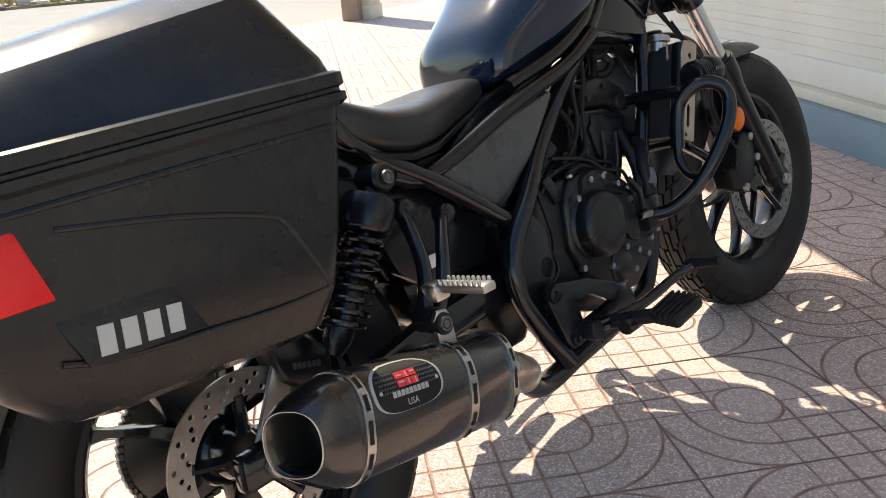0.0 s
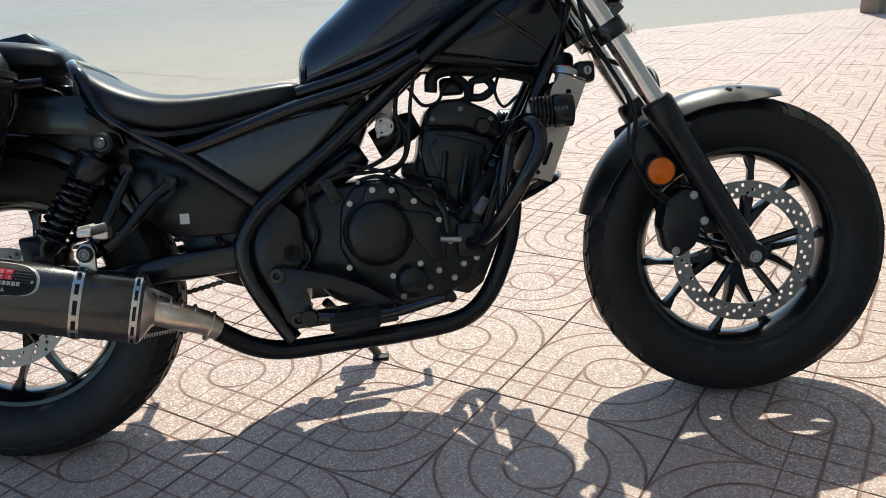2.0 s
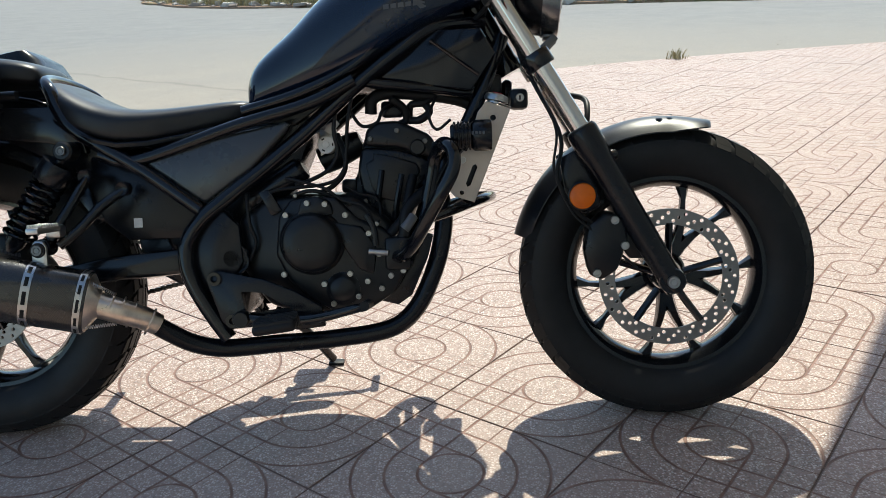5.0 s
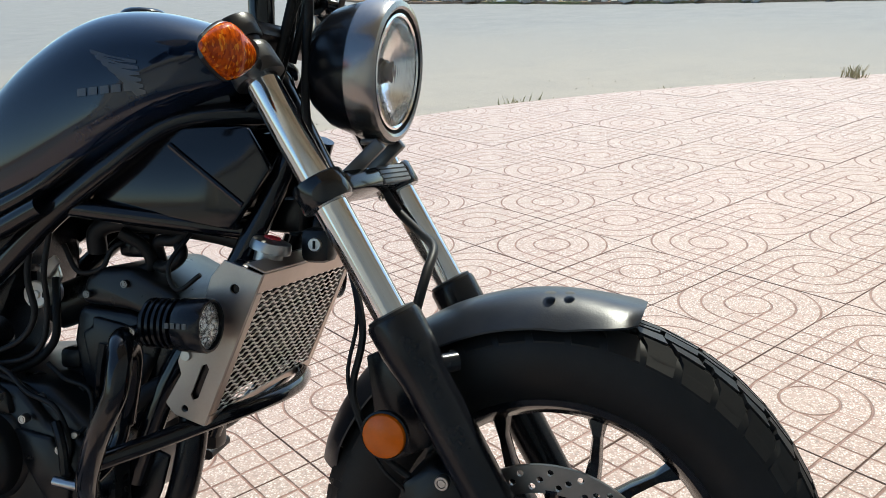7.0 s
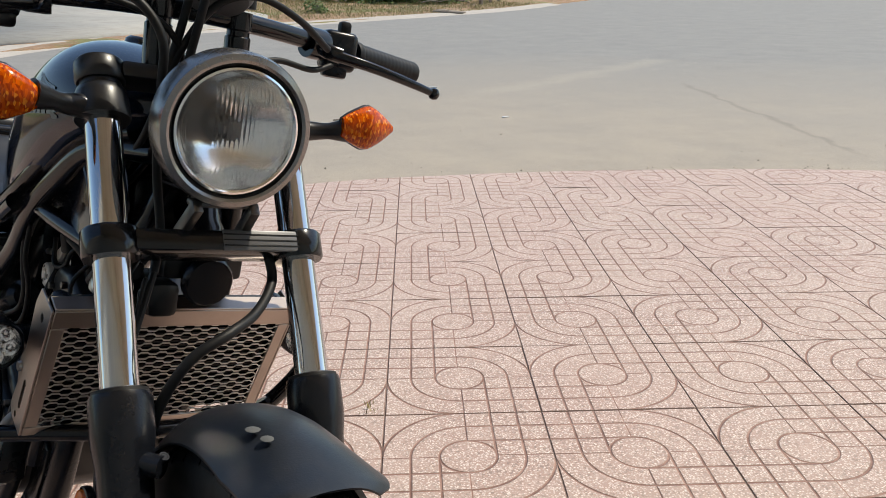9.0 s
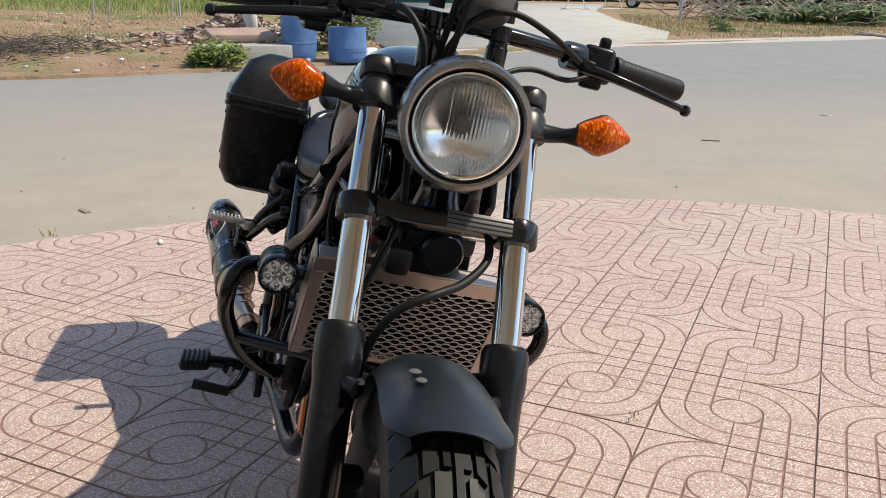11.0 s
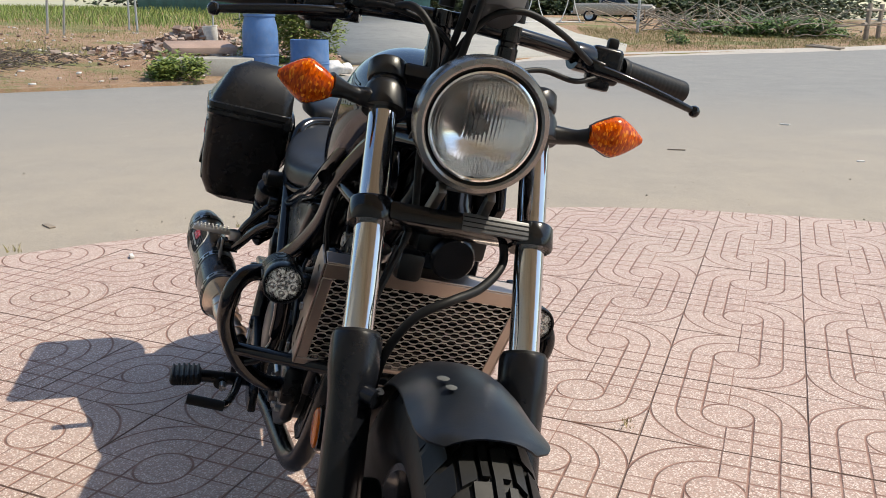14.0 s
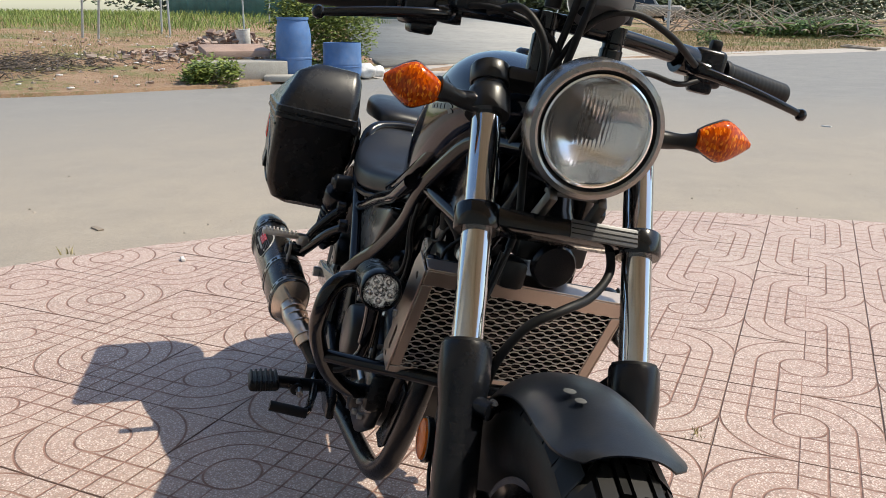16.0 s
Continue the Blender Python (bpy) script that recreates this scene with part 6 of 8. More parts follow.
for s in (-1, 1):
    bar1 = [(0.977, s * 0.180, 0.492), (0.987, s * 0.182, 0.538), (0.996, s * 0.190, 0.578), (1.008, s * 0.216, 0.602), (1.021, s * 0.246, 0.604), (1.033, s * 0.266, 0.586), (1.030, s * 0.272, 0.552), (1.004, s * 0.266, 0.505), (0.970, s * 0.240, 0.447), (0.948, s * 0.210, 0.410), (0.925, s * 0.170, 0.384), (0.905, s * 0.130, 0.380)]
    cb = part("crash_bar", tube(bar1, 0.0135, 16, 8), GLOSS, bike, "glossy black engine crash bar")
    part("crash_bar_brace", tube([(0.978, s * 0.180, 0.500), (0.972, s * 0.182, 0.470), (0.966, s * 0.200, 0.444), (0.962, s * 0.228, 0.432)], 0.0095, 10, 4), GLOSS, cb)
    part("crash_bar_brace", tube([(0.980, s * 0.243, 0.462), (1.025, s * 0.190, 0.474), (1.070, s * 0.130, 0.487), (1.096, s * 0.085, 0.493), (1.112, s * 0.03, 0.495), (1.114, 0.0, 0.495)], 0.0110, 12, 4), GLOSS, cb)
    part("bar_mount", box((0.912, s * 0.128, 0.386), (0.055, 0.04, 0.07), None, 0.010), ENGINE, cb)
    part("upper_mount", box((1.005, s * 0.130, 0.600), (0.03, 0.14, 0.022), None, 0.006), GLOSS, cb)
    FM = Matrix.Translation((1.106, s * 0.206, 0.620)) @ Matrix.Rotation(radians(90), 4, "Y")
    prof = [(0, -0.078), (0.020, -0.078), (0.023, -0.074)]
    for k in range(5):
        prof += [(0.0235, -0.072 + k * 0.0075), (0.0285, -0.071 + k * 0.0075), (0.0285, -0.0675 + k * 0.0075), (0.0235, -0.0665 + k * 0.0075)]
    prof += [(0.0275, -0.034), (0.0305, -0.030), (0.0310, 0.0), (0.0295, 0.003), (0.0270, 0.003), (0.0265, -0.004)]
    fog = part("spot_lamp", lathe(prof, FM, 36), MATT, bike, "black finned round spot lamp")
    part("lamp_bowl", lathe([(0.0265, -0.004), (0.024, -0.014), (0.018, -0.020), (0, -0.022)], FM, 32), MIRROR, fog)
    for k in range(6):
        a = k * 2 * math.pi / 5
        r_ = 0.0155 if k < 5 else 0
        b = bmesh.new()
        add_lathe(b, [(0.0100, -0.006), (0.008, -0.013), (0.003, -0.017), (0, -0.017)], FM @ Matrix.Translation((r_ * math.cos(a), r_ * math.sin(a), 0)), 14)
        part("led_cup", b, MIRROR, fog, "bright cup of the lamp")
    fl = part("lamp_lens", lathe([(0.0268, -0.002), (0.015, 0.0008), (0.0, 0.0012)], FM, 32), CLEAR, fog, "clear lamp glass")
    fl.visible_shadow = False
    b = bmesh.new()
    for k in range(4):
        add_box(b, (1.072 + k * 0.007, s * 0.2370, 0.624), (0.0045, 0.001, 0.006))
    part("lamp_bar", b, GREYPRINT, fog, "plain grey bars on the lamp")
    part("lamp_bracket", tube([(1.063, s * 0.206, 0.598), (1.050, s * 0.208, 0.604), (1.03, s * 0.215, 0.606)], 0.010, 10, 3), MATT, fog)
part("lower_cross_member", tube([(1.062, -0.12, 0.492), (1.070, 0.0, 0.482), (1.062, 0.12, 0.492)], 0.009, 10, 3), MATT, bike)
part("horn", lathe([(0, 0.0), (0.030, 0.0), (0.034, -0.006), (0.034, -0.014), (0.02, -0.03), (0, -0.034)], Matrix.Translation((1.165, 0.02, 0.715)) @ Matrix.Rotation(radians(95), 4, "Y"), 28), MATT, bike, "black round horn")
part("regulator", box((1.118, 0.02, 0.735), (0.05, 0.11, 0.045), None, 0.008), ENGINE, bike)


# ---------------------------------------------------------------- panniers
def rrect(x0, x1, y0, y1, z, r=0.03, n=6, slope=0.0):
    """A rounded rectangle; slope tips it along x."""
    out = []
    for cx, cy, a0 in ((x1 - r, y1 - r, 0), (x0 + r, y1 - r, 90), (x0 + r, y0 + r, 180), (x1 - r, y0 + r, 270)):
        for k in range(n + 1):
            a = radians(a0 + 90 * k / n)
            x, y = cx + r * math.cos(a), cy + r * math.sin(a)
            out.append(Vector((x, y, z + slope * (x + 0.1))))
    return out


def pannier(s):
    """A hard side case; s is -1 on the machine's right and 1 on its left."""
    case = empty("pannier", BIKE, "black hard plastic side case with a faceted lid", "side case", "panniers")

    def fl(bm):
        for v in bm.verts:
            v.co.x -= 0.025
            v.co.y = -0.130 + (v.co.y + 0.105) * 0.95
        return bm if s < 0 else mirrored(bm)

    sl = -0.05
    body = part("case_body", fl(loft([rrect(-0.19, 0.030, -0.262, -0.125, 0.503, 0.02, slope=sl), rrect(-0.235, 0.046, -0.290, -0.112, 0.515, 0.024, slope=sl), rrect(-0.272, 0.062, -0.310, -0.107, 0.552, 0.024, slope=sl), rrect(-0.292, 0.082, -0.317, -0.105, 0.612, 0.022, slope=sl * 0.6), rrect(-0.300, 0.102, -0.320, -0.105, 0.68, 0.022, slope=sl * 0.3), rrect(-0.303, 0.118, -0.322, -0.105, 0.728, 0.022, slope=0.03)])), PLASTIC, case, "textured black case body", smooth=30)
    part("case_rim", fl(loft([rrect(x0, x1, y0, y1, z, 0.024, slope=0.032) for x0, x1, y0, y1, z in ((-0.306, 0.121, -0.3245, -0.104, 0.718), (-0.311, 0.127, -0.3285, -0.103, 0.7225), (-0.311, 0.127, -0.3285, -0.103, 0.7305), (-0.307, 0.123, -0.3250, -0.104, 0.7325), (-0.307, 0.123, -0.3250, -0.104, 0.7360), (-0.311, 0.127, -0.3285, -0.103, 0.7380), (-0.311, 0.127, -0.3285, -0.103, 0.7505), (-0.305, 0.121, -0.3240, -0.104, 0.7535))])), PLASTIC, body, "black rim with a dark seam", smooth=30)
    lid_rings = [rrect(x0, x1, y0, y1, z, r_, slope=0.032 + k_) for x0, x1, y0, y1, z, r_, k_ in ((-0.304, 0.120, -0.323, -0.104, 0.750, 0.030, 0.0), (-0.302, 0.116, -0.319, -0.105, 0.765, 0.032, 0.02), (-0.286, 0.076, -0.284, -0.108, 0.826, 0.030, 0.13), (-0.262, 0.045, -0.240, -0.118, 0.850, 0.016, 0.15), (-0.225, 0.015, -0.215, -0.135, 0.856, 0.014, 0.15))]
    part("case_lid", fl(loft(lid_rings)), PLASTIC, case, "faceted textured black lid", smooth=32)
    # raised outline and lower ledge on the outer face
    part("face_ridge", fl(tube([(0.092, -0.3205, 0.706), (-0.06, -0.3205, 0.704), (-0.20, -0.3200, 0.702), (-0.27, -0.318, 0.701)], 0.0035, 8, 3)), PLASTIC, body)
    part("face_ridge", fl(tube([(-0.20, -0.3195, 0.682), (-0.10, -0.3190, 0.664), (-0.012, -0.3180, 0.640), (0.012, -0.3165, 0.622), (0.040, -0.3105, 0.566), (0.046, -0.309, 0.548)], 0.0030, 8, 4)), PLASTIC, body)
    part("face_ridge", fl(tube([(0.046, -0.309, 0.548), (-0.02, -0.3100, 0.548), (-0.106, -0.3110, 0.556), (-0.19, -0.3120, 0.566), (-0.225, -0.3130, 0.576)], 0.0030, 8, 3)), PLASTIC, body)
    # red reflector round the outer rear corner
    b = prism([(-0.292, 0.690), (-0.229, 0.690), (-0.214, 0.628), (-0.288, 0.628)], -0.3212, -0.305, 0.003)
    add_box(b, (-0.2955, -0.283, 0.659), (0.014, 0.066, 0.062), None, 0.003)
    part("reflector", fl(b), RED, body, "red corner reflector")
    # dark badge plate with plain slanted silver blocks
    tilt = Matrix.Translation((0, -0.3150, 0.586)) @ Matrix.Rotation(radians(-5), 4, "X") @ Matrix.Translation((0, 0.3150, -0.586))
    part("badge_plate", fl(prism([(-0.226, 0.622), (-0.118, 0.606), (-0.098, 0.560), (-0.206, 0.566)], -0.3185, -0.308, 0.001, tilt)), MATT, body, "smooth dark badge panel")
    for k in range(4):
        x0, w_ = -0.196 + 0.0205 * k, 0.014
        shape = [(x0, 0.5715 - 0.0012 * k), (x0 + 0.004, 0.5965 - 0.0014 * k), (x0 + 0.004 + w_, 0.5950 - 0.0014 * k), (x0 + w_, 0.5700 - 0.0012 * k)]
        part("badge_mark", fl(prism(shape, -0.3195, -0.3170, 0, tilt)), SILVER, body, "plain slanted silver block")
    # inner mounting frame
    part("mount", fl(tube([(-0.20, -0.098, 0.60), (-0.05, -0.098, 0.60), (0.08, -0.098, 0.66), (0.10, -0.10, 0.74), (-0.05, -0.098, 0.76), (-0.22, -0.098, 0.72), (-0.20, -0.098, 0.60)], 0.008, 10, 4)), BLACK, case, "black tube pannier mount")
    part("mount_arm", fl(tube([(0.09, -0.11, 0.72), (0.12, -0.118, 0.735), (0.17, -0.12, 0.738)], 0.010, 10, 3)), BLACK, case)
    if s < 0:
        part("red_tab", prism([(-0.108, 0.812), (-0.082, 0.812), (-0.088, 0.790), (-0.098, 0.784)], -0.138, -0.122, 0.003), RED, case, "small red tab on the inner lid edge")
    return case


pannier(-1)
pannier(1)


# ---------------------------------------------------------------- ground, pavement, house front
rng = random.Random(7)
ROAD_Z = -0.10
b = bmesh.new()
cuts = [-600, -120, -60, -30, -15, -8, -4, 0, 4, 8, 15, 30, 60, 120, 600]
gv = [[b.verts.new((x, y, ROAD_Z)) for y in cuts] for x in cuts]
for i in range(len(cuts) - 1):
    for j in range(len(cuts) - 1):
        b.faces.new((gv[i][j], gv[i + 1][j], gv[i + 1][j + 1], gv[i][j + 1]))
tagged(part("ground", b, ROAD, None), "dusty sand-grey asphalt road reaching the horizon", "road", kind="structure")

EDGE = [(1.0, -6.5), (-0.3, -3.8), (-1.15, -2.1), (-1.6, -1.05), (-1.82, -0.3), (-1.93, 0.6), (-1.95, 1.4), (-1.82, 2.1), (-1.53, 2.75), (-0.87, 3.73), (-0.2, 4.5), (0.4, 5.05), (1.2, 5.6), (2.4, 6.15), (4.2, 6.7), (6.5, 7.2), (10.0, 7.7)]
EDGE = [tuple(p)[:2] for p in smooth_line([(x, y, 0) for x, y in EDGE], 3)]
OUT = EDGE + [(10.0, -6.5)]


def inside(x, y, slack=0.0):
    for (ax, ay), (bx, by) in zip(EDGE, EDGE[1:]):
        L_ = math.hypot(bx - ax, by - ay)
        if ((bx - ax) * (y - ay) - (by - ay) * (x - ax)) / L_ > -slack:
            return False
    return True


# mortar bed under the tiles, with its face to the road
b = bmesh.new()
lo = [b.verts.new((x, y, ROAD_Z - 0.05)) for x, y in OUT]
hi = [b.verts.new((x, y, -0.0022)) for x, y in OUT]
b.faces.new(hi)
for i in range(len(OUT)):
    j = (i + 1) % len(OUT)
    b.faces.new((lo[i], lo[j], hi[j], hi[i]))
MORTAR = ground_mat("sandy_mortar", ((0.36, 0.27, 0.22), (0.42, 0.33, 0.27), (0.26, 0.19, 0.155)), (2.0, 9.0, 120), 0.9, 0.4, 0.003)
pavement = tagged(part("pavement", b, MORTAR, None, smooth=0), "pavement of pink patterned terrazzo tiles", "pavement", kind="structure")
# thin kerb lip
b = bmesh.new()
ring = []
for i, (x, y) in enumerate(EDGE):
    x0, y0 = EDGE[max(0, i - 1)]
    x1, y1 = EDGE[min(len(EDGE) - 1, i + 1)]
    nx, ny = -(y1 - y0), (x1 - x0)
    L_ = math.hypot(nx, ny)
    nx, ny = nx / L_, ny / L_
    wob = 0.012 * noise.noise((x * 2, y * 2, 0))
    ring.append([b.verts.new((x + nx * o, y + ny * o, z)) for o, z in ((-0.004, -0.02), (-0.004, -0.004), (0.035 + wob, -0.010), (0.045 + wob, -0.02), (0.055 + wob, ROAD_Z - 0.02))])
for p, q in zip(ring, ring[1:]):
    for k in range(4):
        b.faces.new((p[k], p[k + 1], q[k + 1], q[k]))
tagged(part("kerb", b, KERB, None), "worn sandy concrete kerb edge", "kerb", kind="structure")

# house front with a roller shutter, beside the pavement
HOUSE = Matrix.Translation((2.99, 0.125, 0)) @ Matrix.Rotation(radians(53.5), 4, "Z")  # x along the wall, -y into the house, y to the pavement


def hbox(name, x0, x1, d0, d1, z0, z1, mat_, bevel=0.004):
    return box(((x0 + x1) / 2, (d0 + d1) / 2, (z0 + z1) / 2), (x1 - x0, abs(d1 - d0), z1 - z0), HOUSE, bevel)


tagged(part("plinth", hbox("", -9, 4.05, -0.4, 0.0, -0.05, 0.157, PLINTH, 0.006), PLINTH, None), "blue-grey painted plinth under the house front", "plinth", kind="structure")
tagged(part("sill", hbox("", -9, 4.05, -0.4, -0.035, 0.1575, 0.208, CREAM, 0.006), CREAM, None), "cream door sill", "sill", kind="structure")
wl = hbox("", 2.3, 4.0, -0.3, -0.04, 0.2085, 2.75, CREAM)
add_box(wl, (-3.3, -0.17, 2.55), (11.2, 0.26, 0.4), HOUSE, 0.004)
add_box(wl, (-8.0, -0.17, 1.28), (1.8, 0.26, 2.14), HOUSE, 0.004)
tagged(part("wall_house", wl, CREAM, None), "cream rendered house wall", "wall", kind="structure")
shutter = tagged(part("shutter_rail", hbox("", -7.0, 2.28, -0.115, -0.085, 0.2085, 0.33, SHUTTER), SHUTTER, None), "cream roller shutter of narrow slats", "roller shutter")
slat_m = None
for k in range(44):
    z = 0.334 + k * 0.0455
    if slat_m is None:
        b = prism([(0.0, 0.0), (0.006, 0.004), (0.011, 0.020), (0.011, 0.036), (0.005, 0.0435), (-0.004, 0.0435), (-0.004, 0.0)], 0, 9.26, 0.0)
        b.transform(Matrix.Rotation(radians(-90), 4, "Z"))
        ob = part("slat", b, SHUTTER, shutter)
        slat_m = ob.data
    else:
        ob = new("slat", slat_m)
        ob.parent = shutter
    ob.matrix_local = HOUSE @ Matrix.Translation((-6.99, -0.100, z))
canopy = hbox("", -1.9, 4.05, -0.3, 1.56, 2.76, 2.86, CREAM, 0.01)
tagged(part("canopy", canopy, CREAM, None), "plain cream canopy slab over the shutter", "canopy", kind="structure")

# column at the pavement's far corner
col = empty("gate_column", Matrix.Translation((6.45, 6.75, 0)) @ Matrix.Rotation(radians(20), 4, "Z"), "cream rendered gate column on the pavement edge", "column")
part("shaft", box((0, 0, 1.25), (0.30, 0.34, 2.5), None, 0.012), CREAM, col)
part("base", box((0, 0, 0.08), (0.34, 0.38, 0.17), None, 0.012), CREAM, col)
part("side_pier", box((-0.23, 0.02, 1.1), (0.10, 0.22, 2.2), None, 0.012), surface("brown_render", (0.30, 0.22, 0.16), 0.8, vary=0.15, big=3, bump=0.3), col)

# ---------------------------------------------------------------- verges across the road
FAR = [(-9.0, -30), (-9.2, -14), (-10.8, -2.9), (-11.85, -0.1), (-13.55, 2.5), (-18.5, 9), (-24, 25), (-30, 36), (-45, 62), (-70, 100)]
FAR2 = [(-22, 60), (-9.3, 30.7), (-8.7, 28.6), (-6.0, 23.9), (-4.3, 22.3), (-2.3, 21.2), (1.8, 18.7), (4.6, 17.7), (9, 16.3), (30, 10.5)]


def side_of(poly, p):
    best, sg = 1e9, 1
    for (ax, ay), (bx, by) in zip(poly, poly[1:]):
        dx, dy = bx - ax, by - ay
        t = max(0, min(1, ((p[0] - ax) * dx + (p[1] - ay) * dy) / (dx * dx + dy * dy)))
        r = math.hypot(p[0] - ax - t * dx, p[1] - ay - t * dy)
        if r < best:
            best, sg = r, 1 if dx * (p[1] - ay) - dy * (p[0] - ax) > 0 else -1
    return best * sg


def verge_z(d):
    return -0.05 + 0.034 * min(max(d, 0.0), 30)


def verge(name, poly, label, span):
    line = [Vector((x, y, 0)) for x, y in poly]
    pts = []
    for p, q in zip(line, line[1:]):
        n = max(2, int((q - p).length / 0.8))
        n = min(n, 40)
        pts += [p.lerp(q, k / n) for k in range(n)]
    pts.append(line[-1])
    offs = [0, 0.03, 0.35, 0.9, 1.6, 2.5, 3.6]
    b_ = bmesh.new()
    rows2 = []
    for i, p in enumerate(pts):
        d = (pts[min(i + 3, len(pts) - 1)] - pts[max(i - 3, 0)]).normalized()
        nrm = Vector((-d.y, d.x, 0))
        wob = 0.22 * noise.noise((p.x * 0.7, p.y * 0.7, 3)) + 0.10 * noise.noise((p.x * 2.7, p.y * 2.7, 5))
        row = []
        for o in offs:
            z = ROAD_Z - 0.02 if o == 0 else verge_z(o) + 0.05 * min(1, o) * noise.noise((p.x + nrm.x * o, p.y + nrm.y * o, 1))
            row.append(b_.verts.new(p + nrm * (o + wob * max(0, 1 - o / 5)) + Vector((0, 0, z))))
        rows2.append(row)
    for p, q in zip(rows2, rows2[1:]):
        for k in range(len(offs) - 1):
            b_.faces.new((p[k], p[k + 1], q[k + 1], q[k]))
    xs, ys = span
    last = None
    for i in range(71):
        col = []
        for j in range(71):
            x = xs[0] + (xs[1] - xs[0]) * i / 70
            y = ys[0] + (ys[1] - ys[0]) * j / 70
            d = side_of(poly, (x, y))
            col.append(b_.verts.new((x, y, verge_z(d) - 0.03 + 0.05 * noise.noise((x * 0.6, y * 0.6, 1)) if d > 2.2 else -0.5)))
        if last:
            for j in range(70):
                b_.faces.new((last[j], last[j + 1], col[j + 1], col[j]))
        last = col
    return tagged(part(name, b_, DIRT, None, smooth=60), label, "verge", kind="structure")


verge("verge_west", FAR, "bare dirt verge with dry grass and litter", ((-90, -9), (-30, 95)))
verge("verge_north", FAR2, "grassy verge across the side road", ((-40, 30), (11, 95)))

# pale worn edge between road and verge
b = bmesh.new()
line = [Vector((x, y, 0)) for x, y in FAR[4:8]]
line = smooth_line(line, 14)
prev = None
for i, p in enumerate(line):
    d = (line[min(i + 1, len(line) - 1)] - line[max(i - 1, 0)]).normalized()
    nrm = Vector((-d.y, d.x, 0))
    wob = 0.16 * noise.noise((p.x * 0.9, p.y * 0.9, 7))
    row = [b.verts.new(p + nrm * (o + wob * (1 if k in (0, 3) else 0)) + Vector((0, 0, z))) for k, (o, z) in enumerate(((-0.45, ROAD_Z + 0.002), (-0.15, ROAD_Z + 0.03), (0.15, -0.03), (0.55, -0.022)))]
    if prev:
        for k in range(3):
            b.faces.new((prev[k], prev[k + 1], row[k + 1], row[k]))
    prev = row
tagged(part("road_edge", b, KERB, None, smooth=60), "pale sandy edge between asphalt and verge", "road edge", kind="structure")

# pale driveway slab from the road towards the parked car
b = bmesh.new()
strip = [((-15.4, 3.2), (-20.6, 12.6)), ((-18.6, 3.4), (-23.4, 14.2)), ((-24, 3.9), (-30, 15.5)), ((-33, 5.2), (-39, 18.5)), ((-48, 7.6), (-51, 24.5))]
pv = []
for (l, r) in strip:
    pv.append([b.verts.new((x, y, verge_z(side_of(FAR, (x, y))) + 0.06)) for x, y in (l, ((l[0] + r[0]) / 2, (l[1] + r[1]) / 2), r)])
for p, q in zip(pv, pv[1:]):
    for k in range(2):
        b.faces.new((p[k], p[k + 1], q[k + 1], q[k]))
drive = part("driveway", b, CONCRETE, None)
sd_ = drive.modifiers.new("thick", "SOLIDIFY")
sd_.thickness, sd_.offset = 0.14, 1.0
tagged(drive, "pale cracked concrete driveway slab", "driveway", kind="structure")


def leaves(n, centre, size, leaf, seed, keep=None):
    """Many small folded leaves in a lumpy cloud."""
    r_ = random.Random(seed)
    b_ = bmesh.new()
    lumps = [(Vector((r_.uniform(-0.6, 0.6) * size[0], r_.uniform(-0.6, 0.6) * size[1], r_.uniform(0.15, 0.75) * size[2])), r_.uniform(0.35, 0.6)) for _ in range(9)]
    for _ in range(n):
        c, k = lumps[r_.randrange(9)]
        d = Vector((r_.gauss(0, 1), r_.gauss(0, 1), r_.gauss(0, 1))).normalized() * (r_.random() ** 0.4) * k
        p = Vector(centre) + c + Vector((d.x * size[0], d.y * size[1], d.z * size[2]))
        if keep and not keep(p):
            continue
        if p.z < centre[2] + 0.02:
            p.z = centre[2] + 0.02 + r_.random() * 0.1
        a = r_.uniform(0, 6.3)
        u = Vector((math.cos(a), math.sin(a), r_.uniform(-0.5, 0.5))).normalized()
        v = u.cross(Vector((r_.uniform(-0.5, 0.5), r_.uniform(-0.5, 0.5), 1))).normalized()
        L_ = leaf * r_.uniform(0.6, 1.3)
        w = u.cross(v) * L_ * 0.2
        q = [b_.verts.new(x) for x in (p, p + u * L_ * 0.5 + v * L_ * 0.3 + w, p + u * L_, p + u * L_ * 0.5 - v * L_ * 0.3 + w)]
        b_.faces.new((q[0], q[1], q[2])), b_.faces.new((q[0], q[2], q[3]))
    return b_


def bush(name, at, size, n, leaf, label, seed, mat_=LEAF, stems=6):
    ob = empty(name, Matrix.Translation(at), label, "bush")
    r_ = random.Random(seed)
    b_ = bmesh.new()
    for _ in range(stems):
        e = Vector((r_.uniform(-0.5, 0.5) * size[0], r_.uniform(-0.5, 0.5) * size[1], size[2] * r_.uniform(0.5, 0.9)))
        add_tube(b_, [(0, 0, -0.05), e * 0.45 + Vector((0, 0, 0.1)), e], lambda f: 0.02 * (1 - 0.8 * f), 6, 3)
    part("stem", b_, STICK, ob)
    part("foliage", leaves(n, (0, 0, 0), size, leaf, seed), mat_, ob, smooth=0)
    return ob


def vpos(x, y, lift=0.0):
    return (x, y, verge_z(side_of(FAR, (x, y))) + lift)


